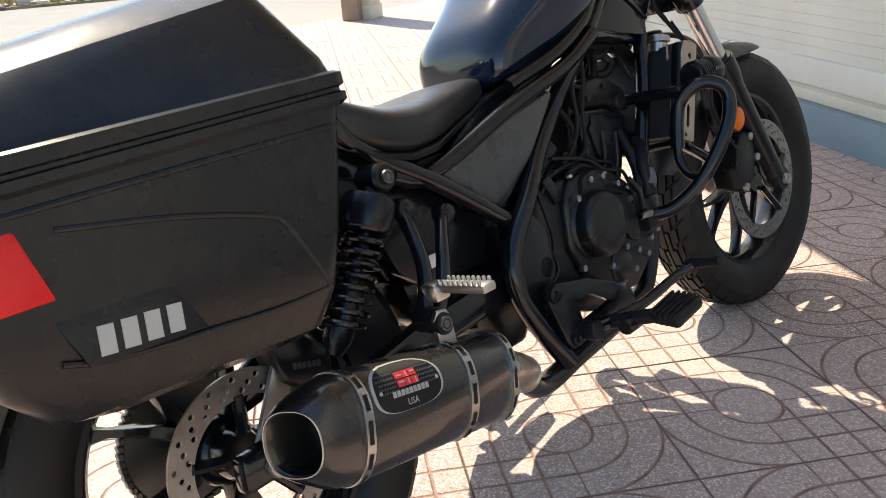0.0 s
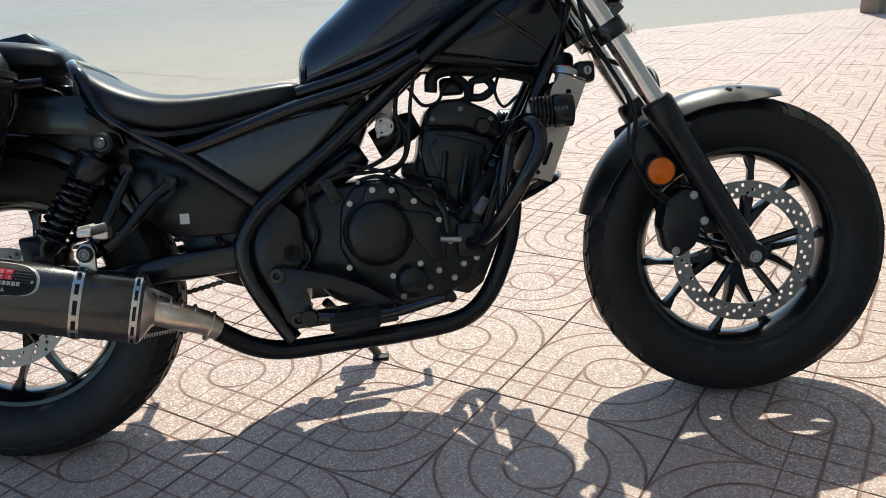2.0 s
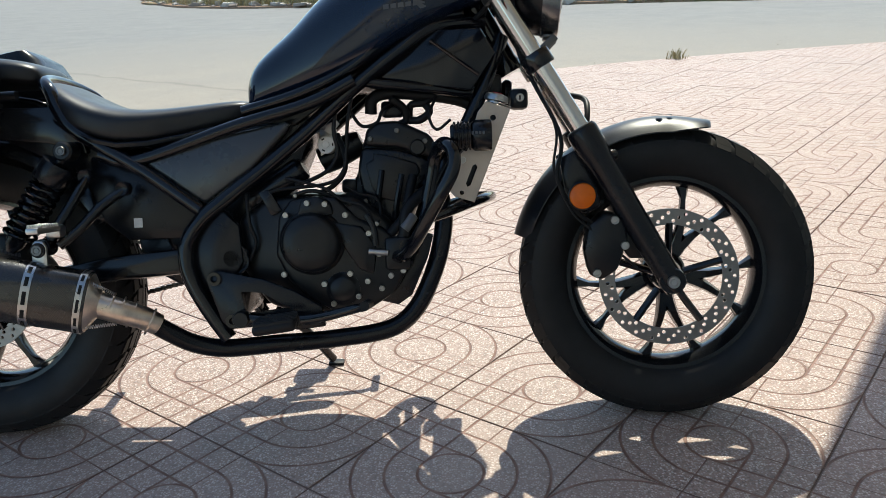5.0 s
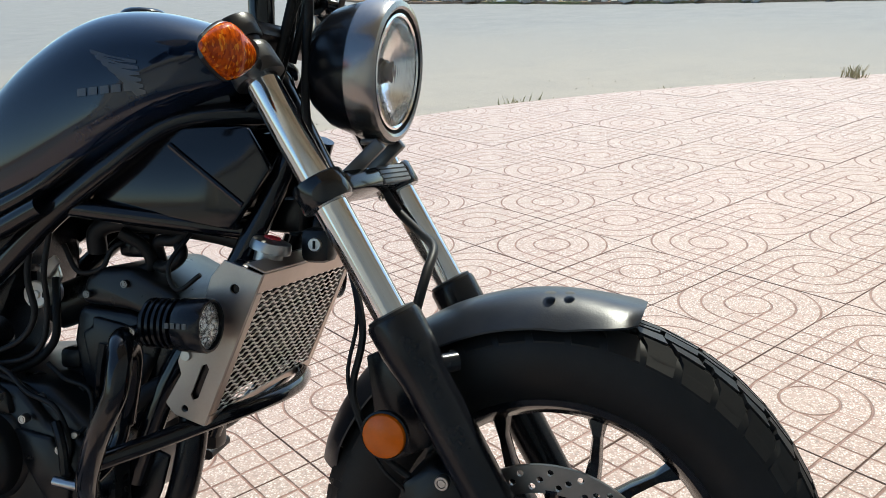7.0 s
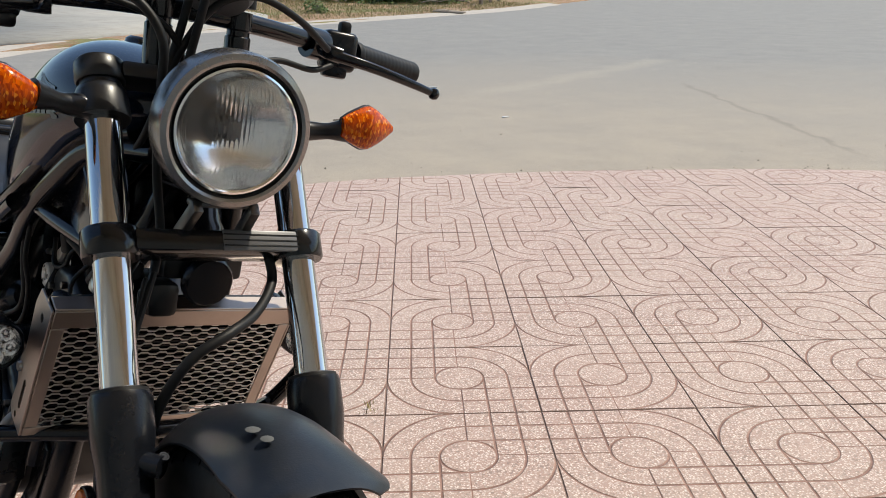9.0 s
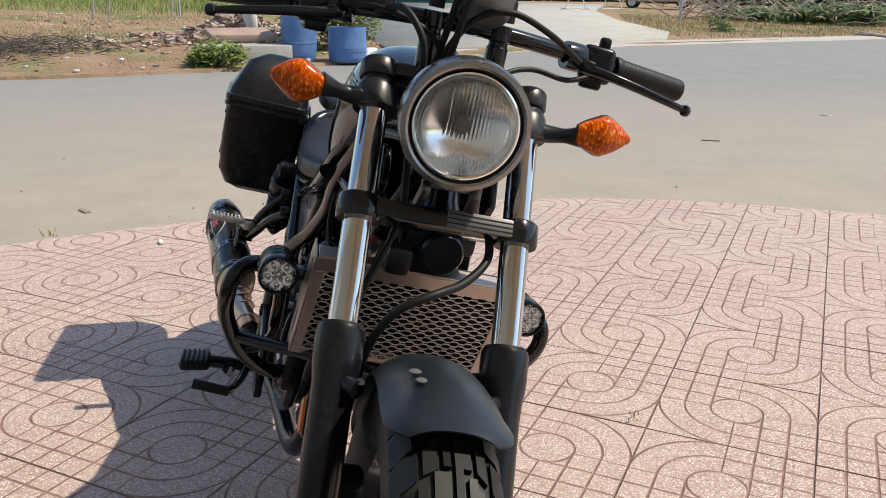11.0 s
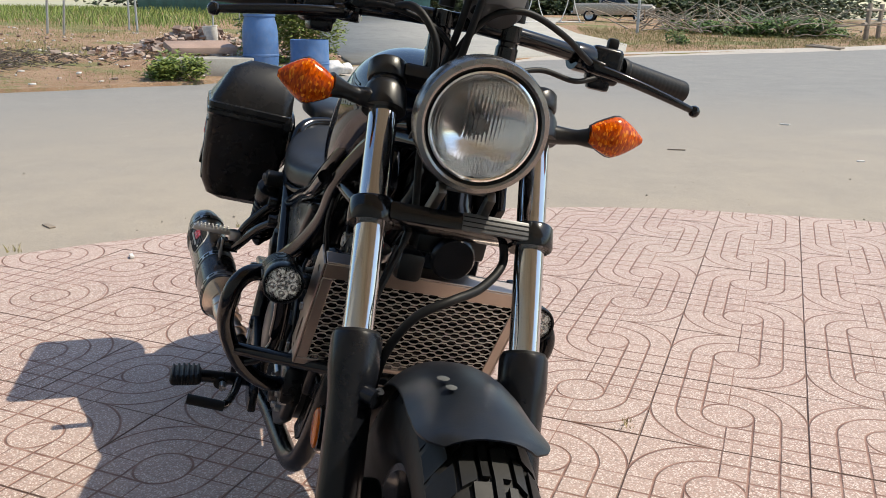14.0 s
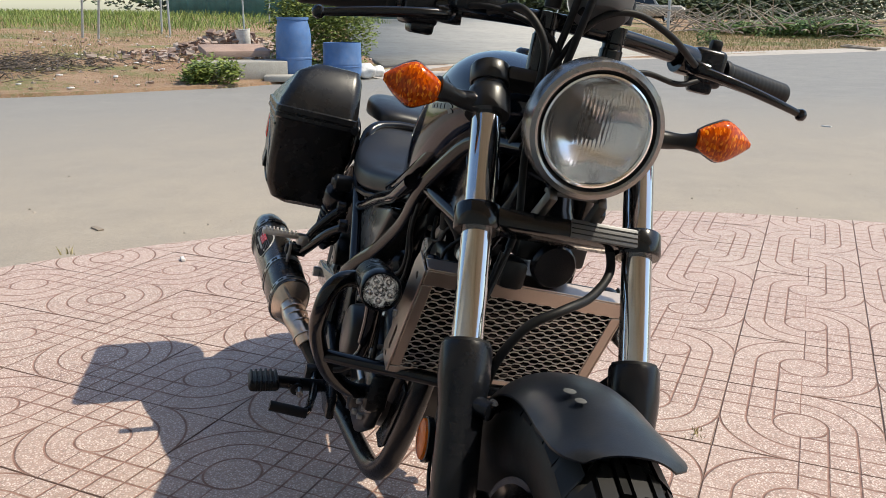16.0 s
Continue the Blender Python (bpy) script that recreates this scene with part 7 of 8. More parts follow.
SHRUB = leaf_mat("sunlit_shrub_leaf", (0.075, 0.125, 0.02), (0.25, 0.29, 0.065))
bush("shrub", vpos(-15.7, 2.0), (1.05, 1.15, 1.65), 6500, 0.10, "leafy green roadside shrub behind the barrels", 3, SHRUB)
bush("low_shrub", vpos(-12.15, -0.28, -0.03), (0.42, 0.58, 0.42), 1500, 0.09, "low green shrub at the road edge", 4, SHRUB)
bush("low_shrub", vpos(-31.5, 27.0), (1.6, 3.6, 0.8), 3200, 0.22, "green scrub under heaped branches", 5)
bush("low_shrub", vpos(-33.5, 23.5), (1.4, 2.2, 0.6), 1500, 0.20, "green scrub under heaped branches", 6)
bush("low_shrub", vpos(-24.5, 16.9), (0.5, 0.5, 0.5), 350, 0.12, "small weed clump beside the driveway", 8)


# blue plastic barrels
def barrel(x, y, h, r, cut, tilt, label):
    ob = empty("barrel", Matrix.Translation(vpos(x, y)) @ Matrix.Rotation(radians(tilt), 4, "Y"), label, "barrel", "barrels at the roadside")
    if cut:
        prof = [(0, 0.01), (r * 0.9, 0.0), (r * 0.97, 0.03), (r, 0.10), (r, 0.22), (r * 1.02, 0.24), (r, 0.26), (r * 0.99, h), (r * 0.95, h), (r * 0.95, 0.05), (0, 0.05)]
    else:
        prof = [(0, 0.01), (r * 0.80, 0.0), (r * 0.88, 0.03), (r * 0.97, 0.18), (r, 0.32), (r, h * 0.68), (r * 0.96, h * 0.80), (r * 0.86, h * 0.92), (r * 0.84, h * 0.95), (r * 0.90, h * 0.96), (r * 0.90, h), (r * 0.84, h), (r * 0.83, h - 0.03), (0, h - 0.03)]
    part("drum", lathe(prof, None, 40), BLUEPL, ob)
    part("hoop", lathe([(r * 0.99, h * 0.30), (r * 1.025, h * 0.31), (r * 1.025, h * 0.335), (r * 0.99, h * 0.345)], None, 40), BLUEPL, ob)
    return ob


barrel(-13.15, 1.14, 1.05, 0.315, False, 0, "tall faded blue plastic barrel")
barrel(-13.2, 2.02, 0.62, 0.350, True, 0, "cut down faded blue plastic barrel")

# broken concrete slabs and rubble by the shrub
def slab(x, y, z, s, rz, tilt, mat_, label):
    ob = tagged(part("concrete_slab", box((0, 0, 0), s, None, 0.02), mat_, None), label, "slab", "dumped slabs")
    ob.matrix_world = Matrix.Translation(vpos(x, y, z)) @ Matrix.Rotation(radians(rz), 4, "Z") @ Matrix.Rotation(radians(tilt), 4, "Y")
BRICKY = surface("weathered_pink_concrete", (0.36, 0.25, 0.20), 0.85, vary=0.2, big=2, bump=0.4, dist=0.01)
slab(-12.95, 0.18, 0.14, (0.55, 1.55, 0.32), 12, 2, CONCRETE, "weathered grey concrete slab lying on the verge")
slab(-13.4, 0.10, 0.44, (0.6, 1.15, 0.12), 14, 10, BRICKY, "pinkish concrete slab tipped on another")
slab(-12.6, 0.92, 0.04, (0.5, 0.7, 0.10), -8, 0, CONCRETE, "small flat concrete slab at the road edge")
b = bmesh.new()
for k in range(760):
    heap = k < 590
    if heap:
        x, y = rng.gauss(-17.6, 0.75), rng.gauss(0.15, 0.95)
    else:
        x, y = rng.uniform(-24, -10.8), rng.uniform(-8, 1)
    s = rng.uniform(0.03, 0.11) if heap else rng.uniform(0.015, 0.06)
    if side_of(FAR, (x, y)) < 0.2:
        continue
    rise = 0.62 * math.exp(-((x + 17.6) ** 2 + (y - 0.15) ** 2) / 1.3) * rng.uniform(0.4, 1.0) if heap else 0.0
    p = vpos(x, y, s * 0.3 + rise)
    bb = bmesh.new()
    bmesh.ops.create_cube(bb, size=s * 1.3)
    for v in bb.verts:
        v.co = Vector((v.co.x * rng.uniform(0.9, 1.7), v.co.y * rng.uniform(0.6, 1.1), v.co.z * rng.uniform(0.35, 0.8)))
    merge(b, bb, Matrix.Translation(p) @ Matrix.Rotation(rng.uniform(0, 6), 4, "Z") @ Matrix.Rotation(rng.uniform(-0.7, 0.7), 4, "X"))
RUBBLE = leaf_mat("mixed_rubble", (0.15, 0.075, 0.05), (0.50, 0.40, 0.33))
tagged(part("rubble", b, RUBBLE, None, smooth=20), "heap of broken brick and stone rubble", "rubble", kind="stuff")
for x, y, s in ((-13.3, 2.45, 0.20), (-13.6, 2.75, 0.14), (-13.75, 2.4, 0.16)):
    bb = bmesh.new()
    bmesh.ops.create_icosphere(bb, subdivisions=3, radius=s)
    for v in bb.verts:
        v.co *= 1 + 0.35 * noise.noise(v.co * 9 + Vector((x, y, 0)))
        v.co.z *= 0.75
    bb.transform(Matrix.Translation(vpos(x, y, s * 0.5)))
    tagged(part("plastic_bag", bb, BAG, None, smooth=60), "crumpled pale plastic bag on the verge", "bag", "litter bags")

# white plastic bucket standing on the rubble
bucket = empty("bucket", Matrix.Translation(vpos(-16.9, 0.42, 0.30)) @ Matrix.Rotation(radians(6), 4, "X"), "dirty white plastic bucket standing on brick rubble", "bucket")
part("pail", lathe([(0, 0.0), (0.12, 0.0), (0.135, 0.02), (0.16, 0.34), (0.17, 0.345), (0.17, 0.36), (0.15, 0.36), (0.13, 0.04), (0, 0.04)], None, 28), BAG, bucket)
part("bail", tube([(0, -0.165, 0.34), (0.10, -0.11, 0.27), (0.14, 0.0, 0.24), (0.10, 0.11, 0.27), (0, 0.165, 0.34)], 0.004, 6, 4), STEEL, bucket)

# grass on both verges, and along the kerb
def blades(n, place, h, seed):
    r_ = random.Random(seed)
    b_ = bmesh.new()
    for _ in range(n):
        p = place(r_)
        if p is None:
            continue
        p = Vector(p)
        a = r_.uniform(0, 6.28)
        u = Vector((math.cos(a), math.sin(a), 0))
        hh = h * r_.uniform(0.4, 1.3)
        w = hh * 0.04 + 0.0014
        lean = Vector((r_.uniform(-1, 1), r_.uniform(-1, 1), 0)) * hh * 0.45
        q = [b_.verts.new(v) for v in (p - u * w, p + u * w, p + u * w * 0.5 + lean * 0.5 + Vector((0, 0, hh * 0.65)), p + lean + Vector((0, 0, hh)))]
        b_.faces.new((q[0], q[1], q[2])), b_.faces.new((q[0], q[2], q[3]))
    return b_


def west_grass(r_):
    x, y = r_.uniform(-60, -10), r_.uniform(-16, 44)
    d = side_of(FAR, (x, y))
    if d < 0.25 or (noise.noise((x * 0.22, y * 0.22, 9)) < 0.05 and d < 12 and y < 3) or side_of([(-15.4, 2.9), (-24, 3.6), (-48, 7.3)], (x, y)) < 0 and side_of([(-20.6, 12.9), (-51, 24.8)], (x, y)) > 0:
        return None
    return vpos(x, y, -0.02)


def north_grass(r_):
    if r_.random() < 0.7:
        k = r_.randrange(1, len(FAR2) - 1)
        (ax, ay), (bx, by) = FAR2[k], FAR2[k + 1]
        f, o = r_.random(), 0.2 + abs(r_.gauss(0, 1.8))
        L_ = math.hypot(bx - ax, by - ay)
        x, y = ax + (bx - ax) * f - (by - ay) / L_ * o, ay + (by - ay) * f + (bx - ax) / L_ * o
    else:
        x, y = r_.uniform(-14, 22), r_.uniform(11, 42)
    d = side_of(FAR2, (x, y))
    return None if d < 0.15 else (x, y, verge_z(d) - 0.02)


tagged(part("grass_west", blades(20000, west_grass, 0.12, 21), GRASS, None, smooth=0), "patchy rough grass on the verge", "grass", kind="stuff")
def near_grass(r_):
    x, y = r_.uniform(-26, -10.5), r_.uniform(-9, 3.2)
    d = side_of(FAR, (x, y))
    if d < 0.1 or noise.noise((x * 0.45, y * 0.45, 4)) < 0.12 + r_.uniform(-0.25, 0.15):
        return None
    return vpos(x, y, -0.02)


def back_grass(r_):
    x, y = r_.uniform(-58, -29), r_.uniform(-22, 8)
    d = side_of(FAR, (x, y))
    if d < 17 + 5 * noise.noise((x * 0.2, y * 0.2, 2)) + r_.uniform(-3, 3):
        return None
    return vpos(x, y, -0.02)


def branch_grass(r_):
    x, y = r_.uniform(-36, -20), r_.uniform(13.5, 34)
    d = side_of(FAR, (x, y))
    if d < 0.35 or side_of([(-20.6, 12.9), (-30, 15.8), (-51, 24.8)], (x, y)) > 0 or noise.noise((x * 0.5, y * 0.5, 6)) < -0.25 + r_.uniform(-0.2, 0.2):
        return None
    return vpos(x, y, -0.02)


def olive_grass(r_):
    x, y = r_.uniform(-34, -13), r_.uniform(-16, 1.5)
    d = side_of(FAR, (x, y))
    if d < 2.5 or noise.noise((x * 0.3, y * 0.3, 8)) < 0.02 + r_.uniform(-0.2, 0.2):
        return None
    return vpos(x, y, -0.02)


MEADOW = leaf_mat("bright_meadow_blade", (0.11, 0.19, 0.035), (0.30, 0.34, 0.09))
OLIVE = leaf_mat("olive_dry_blade", (0.17, 0.165, 0.05), (0.40, 0.34, 0.15))
tagged(part("grass_back", blades(26000, back_grass, 0.30, 26), MEADOW, None, smooth=0), "bright green meadow grass behind the bare dirt", "grass", kind="stuff")
tagged(part("grass_driveway", blades(34000, branch_grass, 0.13, 27), OLIVE, None, smooth=0), "yellowish grass between driveway and branches", "grass", kind="stuff")
tagged(part("grass_olive", blades(22000, olive_grass, 0.10, 28), OLIVE, None, smooth=0), "thin olive grass on the bare dirt", "grass", kind="stuff")
tagged(part("grass_near", blades(26000, near_grass, 0.055, 25), GRASS, None, smooth=0), "short patchy grass between bare dirt", "grass", kind="stuff")
scraps = bmesh.new()
for k in range(160):
    x, y = rng.uniform(-27, -10.8), rng.uniform(-8, 3)
    if side_of(FAR, (x, y)) < 0.15:
        continue
    w_ = rng.uniform(0.02, 0.09)
    add_box(scraps, (0, 0, 0), (w_, w_ * rng.uniform(0.3, 1), 0.02), Matrix.Translation(vpos(x, y, 0.03)) @ Matrix.Rotation(rng.uniform(0, 6), 4, "Z") @ Matrix.Rotation(rng.uniform(-0.5, 0.5), 4, "X"))
# low scatter of dark twigs, added in place of a shadow on the bare dirt
SHADE_TWIGS = leaf_mat("shade_twigs", (0.04, 0.032, 0.025), (0.15, 0.11, 0.08))
twigs = bmesh.new()
tw = random.Random(77)
for k in range(2600):
    u_, v_ = tw.gauss(0, 0.42), tw.gauss(0, 0.42)
    x, y = -14.3 + 0.53 * u_ * 3.6 - 0.85 * v_ * 2.6, -5.2 - 0.85 * u_ * 3.6 - 0.53 * v_ * 2.6
    if side_of(FAR, (x, y)) < 0.5:
        continue
    add_box(twigs, (0, 0, 0), (tw.uniform(0.08, 0.4), tw.uniform(0.006, 0.016), 0.010), Matrix.Translation(vpos(x, y, tw.uniform(0.02, 0.11))) @ Matrix.Rotation(tw.uniform(0, 6.3), 4, "Z") @ Matrix.Rotation(tw.uniform(-0.35, 0.35), 4, "Y"))
tagged(part("shade_twigs", twigs, SHADE_TWIGS, None, smooth=0), "dark twigs standing in for a dappled shadow on the bare dirt", "twigs", kind="stuff")
tagged(part("scraps", scraps, BAG, None, smooth=0), "pale scraps of litter strewn on the dirt", "litter", kind="stuff")
tagged(part("grass_north", blades(30000, north_grass, 0.34, 22), DRYGRASS, None, smooth=0), "tall dry grass across the side road", "grass", kind="stuff")
# pale rubble and rubbish strewn along the edge of the side road
b = bmesh.new()
rn = random.Random(91)
for k in range(520):
    i = rn.choice((2, 3, 4, 5, 5, 5, 6, 6, 6, 7, 7))
    (ax, ay), (bx, by) = FAR2[i], FAR2[i + 1]
    f, o = rn.random(), 0.05 + abs(rn.gauss(0, 0.45))
    L_ = math.hypot(bx - ax, by - ay)
    x, y = ax + (bx - ax) * f - (by - ay) / L_ * o, ay + (by - ay) * f + (bx - ax) / L_ * o
    s = rn.uniform(0.04, 0.16) if rn.random() < 0.85 else rn.uniform(0.18, 0.34)
    add_box(b, (0, 0, 0), (s * rn.uniform(0.8, 1.8), s * rn.uniform(0.5, 1.0), s * rn.uniform(0.25, 0.6)), Matrix.Translation((x, y, verge_z(side_of(FAR2, (x, y))) + s * 0.12)) @ Matrix.Rotation(rn.uniform(0, 6.3), 4, "Z") @ Matrix.Rotation(rn.uniform(-0.5, 0.5), 4, "X"), s * 0.05, 1)
PALERUBBLE = leaf_mat("pale_rubble", (0.20, 0.15, 0.11), (0.66, 0.62, 0.56))
tagged(part("rubble_north", b, PALERUBBLE, None, smooth=20), "pale rubble and rubbish along the side road edge", "rubble", kind="stuff")
tagged(part("scrub_north", leaves(6500, (3, 31, 0.0), (20, 7.0, 1.3), 0.30, 31, lambda p: side_of(FAR2, p) > 3.5), SCRUB, None, smooth=0), "tangled green scrub across the side road", "scrub", kind="stuff")
tagged(part("hedge_far", leaves(26000, (-70, 22, 0.7), (10, 55, 3.2), 0.6, 33), LEAFDARK, None, smooth=0), "dark trees and scrub far behind the verge", "scrub", kind="stuff")
tagged(part("hedge_far", leaves(9000, (-25, 75, 0.7), (50, 12, 3.2), 0.6, 34), LEAFDARK, None, smooth=0), "dark trees and scrub far behind the verge", "scrub", kind="stuff")


def weed(x, y, n, h, seed, mat_=GRASS, spread=0.5, z=-0.008):
    b_ = blades(n, lambda r_: (x + r_.gauss(0, h * spread), y + r_.gauss(0, h * spread), z), h, seed)
    tagged(part("weed", b_, mat_, None, smooth=0), "small weed tuft growing at the kerb", "weed", kind="stuff")


weed(0.80, 5.52, 60, 0.08, 41, OLIVE, 0.8, ROAD_Z)
weed(0.92, 5.60, 50, 0.11, 47, DRYGRASS, 0.8, ROAD_Z)
weed(1.98, 6.12, 24, 0.09, 42, OLIVE, 0.3, ROAD_Z)
weed(3.48, 6.42, 90, 0.09, 43, DRYGRASS)
weed(-1.72, -0.97, 22, 0.035, 44, DRYGRASS)
weed(-1.90, 0.05, 12, 0.028, 46, DRYGRASS)
weed(0.555, 0.902, 16, 0.028, 45, DRYGRASS)

# gravel and litter along the kerb on the road
b = bmesh.new()
for k in range(5200):
    near = k > 2900
    i = rng.randrange(28, 37) if near else rng.randrange(6, len(EDGE) - 4)
    x, y = EDGE[i]
    x1, y1 = EDGE[i + 1]
    f = rng.random()
    dx, dy = x1 - x, y1 - y
    L_ = math.hypot(dx, dy)
    o = 0.06 + abs(rng.gauss(0, 0.17 if near else 0.10 if k < 2750 else 1.3))
    px, py = x + dx * f - dy / L_ * o, y + dy * f + dx / L_ * o
    s = rng.uniform(0.004, 0.014) * (1 if rng.random() < 0.97 or 2750 < k < 2900 else 1.8)
    q = [b.verts.new((px + a * s * rng.uniform(0.6, 1.2), py + c * s * rng.uniform(0.6, 1.2), ROAD_Z + d * s)) for a, c, d in ((1, 0, 0), (-0.5, 0.9, 0), (-0.5, -0.9, 0), (0, 0, 1.1))]
    for t_ in ((0, 1, 3), (1, 2, 3), (2, 0, 3)):
        b.faces.new([q[m_] for m_ in t_])
GRAVEL = leaf_mat("dirty_gravel", (0.10, 0.08, 0.06), (0.42, 0.36, 0.30))
tagged(part("gravel", b, GRAVEL, None, smooth=0), "loose gravel along the kerb", "gravel", kind="stuff")
for x, y, s, rz, c in ((-2.55, -0.95, (0.10, 0.035, 0.01), 30, WOOD), (-4.1, 4.0, (0.16, 0.012, 0.012), 65, WOOD), (-1.45, -1.35 + 0.9, (0.05, 0.018, 0.014), 10, BAG), (-5.4, 6.2, (0.12, 0.02, 0.012), 20, BAG), (-3.2, 5.2, (0.06, 0.03, 0.01), 75, BAG)):
    ob = tagged(part("litter", box((0, 0, s[2] / 2), s, None, s[2] * 0.3), c, None), "small scrap of litter on the road", "litter", "road litter")
    ob.matrix_world = Matrix.Translation((x, y, ROAD_Z if not inside(x, y) else 0.0)) @ Matrix.Rotation(radians(rz), 4, "Z")

# ---------------------------------------------------------------- things beyond the verge
# teal sheet fence of upright ribs
fence = empty("sheet_fence", Matrix.Translation(vpos(-47, 1.0)) @ Matrix.Rotation(radians(62), 4, "Z"), "teal corrugated sheet fence behind the verge", "fence")
for k in range(14):
    b = bmesh.new()
    prof = []
    for j in range(9):
        prof.append((k * 1.2 - 4.0 + j * 0.15, 0.03 if j % 2 else 0.0))
    for (xa, ya), (xb, yb) in zip(prof, prof[1:]):
        b.faces.new([b.verts.new(v) for v in ((xa, ya, -0.1), (xb, yb, -0.1), (xb, yb, 2.4), (xa, ya, 2.4))])
    bmesh.ops.remove_doubles(b, verts=b.verts, dist=0.001)
    sh = part("sheet", b, TEAL, fence, smooth=0)
    th = sh.modifiers.new("thick", "SOLIDIFY")
    th.thickness = 0.01
# leaning poles
def pole(x, y, h, r, lean, label, mat_=STEEL):
    z = vpos(x, y)[2]
    tagged(part("pole", tube([(x, y, z - 0.1), (x + lean[0] * 0.5, y + lean[1] * 0.5, z + h / 2), (x + lean[0], y + lean[1], z + h)], r, 10, 2), mat_, None), label, "pole", "poles on the verge")
PIPE = surface("grey_galvanised_pipe", (0.42, 0.43, 0.43), 0.5, 0.6, vary=0.15, bump=0.05)
pole(-32.4, 19.7, 3.0, 0.07, (0, 0), "grey metal pole standing on the verge", PIPE)
for x, y, l in ((-26.0, -1.55, 0.0), (-28.0, -1.9, 0.1), (-30.5, 0.9, 0.0), (-36.0, 2.2, 0.05), (-25.0, -4.0, 0.25), (-24.5, -3.5, 0.3)):
    pole(x, y, 2.4, 0.035, (l, l), "thin grey fence pole on the verge", PIPE)
# wooden post with rails at the far end
gate = empty("wooden_gate", Matrix.Translation(vpos(-29.2, 29.6)), "weathered wooden post and rail fence", "fence")
for dx, dy in ((0, 0), (-2.0, 2.6), (-4.0, 5.2)):
    part("post", box((dx, dy, 0.8), (0.16, 0.16, 1.7), None, 0.015), WOOD, gate)
for z in (0.75, 1.35):
    part("rail", tube([(0.4, -0.6, z), (-2, 2.6, z + 0.03), (-4.2, 5.4, z)], 0.06, 8, 2), WOOD, gate)
# heaped branches
b = bmesh.new()
for k in range(150):
    x, y = rng.uniform(-36, -29), rng.uniform(19.8, 30.5)
    d = side_of(FAR, (x, y))
    if d < 2.0:
        continue
    z = verge_z(d)
    a = rng.uniform(0, 6.28)
    L_ = rng.uniform(0.8, 2.6)
    e = Vector((math.cos(a) * L_, math.sin(a) * L_, rng.uniform(-0.1, 1.0)))
    p = Vector((x, y, z + rng.uniform(0.05, 0.8)))
    add_tube(b, [p, p + e * 0.5 + Vector((rng.uniform(-.1, .1), rng.uniform(-.1, .1), 0.08)), p + e], lambda f: 0.035 * (1 - 0.6 * f), 5, 2)
tagged(part("branch_heap", b, STICK, None), "heap of cut grey branches on the verge", "branches", kind="stuff")
for x, y, rz in ((-23.6, 22.6, 20), (-23.2, 22.1, 50)):
    ob = tagged(part("plank", box((0, 0, 0.05), (1.2, 0.35, 0.06), None, 0.01), WOOD, None), "weathered plank lying at the road edge", "plank", "planks")
    ob.matrix_world = Matrix.Translation(vpos(x, y)) @ Matrix.Rotation(radians(rz), 4, "Z") @ Matrix.Rotation(radians(4), 4, "Y")
# folding sign stands on the driveway
for x, y in ((-39.5, 17.6), (-40.6, 20.2)):
    st = empty("metal_stand", Matrix.Translation(vpos(x, y, 0.06)), "white metal stand with splayed feet", "stand", "metal stands")
    for sx in (-0.5, 0.5):
        part("foot", tube([(-0.5, sx * 1.2, 0.04), (0, sx * 1.2, 0.06), (0.5, sx * 1.2, 0.04)], 0.03, 8, 2), BAG, st)
        part("leg", tube([(0, sx * 1.2, 0.05), (0, sx * 0.5, 0.9), (0, sx * 0.3, 1.5)], 0.03, 8, 2), BAG, st)
    part("crossbar", tube([(0, -0.6, 0.06), (0, 0, 0.07), (0, 0.6, 0.06)], 0.03, 8, 2), BAG, st)

# parked pickup car, far back
car = empty("parked_car", Matrix.Translation(vpos(-47.5, 26.6, 0.0)) @ Matrix.Rotation(radians(58), 4, "Z"), "beige pickup car parked on the verge", "car")
body = bmesh.new()
add_loft(body, [[Vector((x, s * w, z)) for s, w, z in ((-1, 0.88, zb), (-1, 0.92, zb + 0.25), (-1, 0.90, zt - 0.1), (-1, 0.80, zt), (1, 0.80, zt), (1, 0.90, zt - 0.1), (1, 0.92, zb + 0.25), (1, 0.88, zb))] for x, zb, zt in ((-2.6, 0.55, 0.95), (-2.55, 0.45, 1.12), (-1.0, 0.42, 1.15), (0.9, 0.42, 1.12), (2.3, 0.45, 1.08), (2.55, 0.55, 0.9))])
part("body", body, CARPAINT, car)
cab = bmesh.new()
add_loft(cab, [[Vector((x0, -0.80, 1.1)), Vector((x0 + ix, -0.66, 1.75)), Vector((x0 + ix, 0.66, 1.75)), Vector((x0, 0.80, 1.1))] for x0, ix in ((-1.0, 0.15), (0.9, -0.55))])
part("cab", cab, CARPAINT, car)
GLASSY = surface("dark_car_glass", (0.02, 0.025, 0.03), 0.08, vary=0.1, bump=0.0)
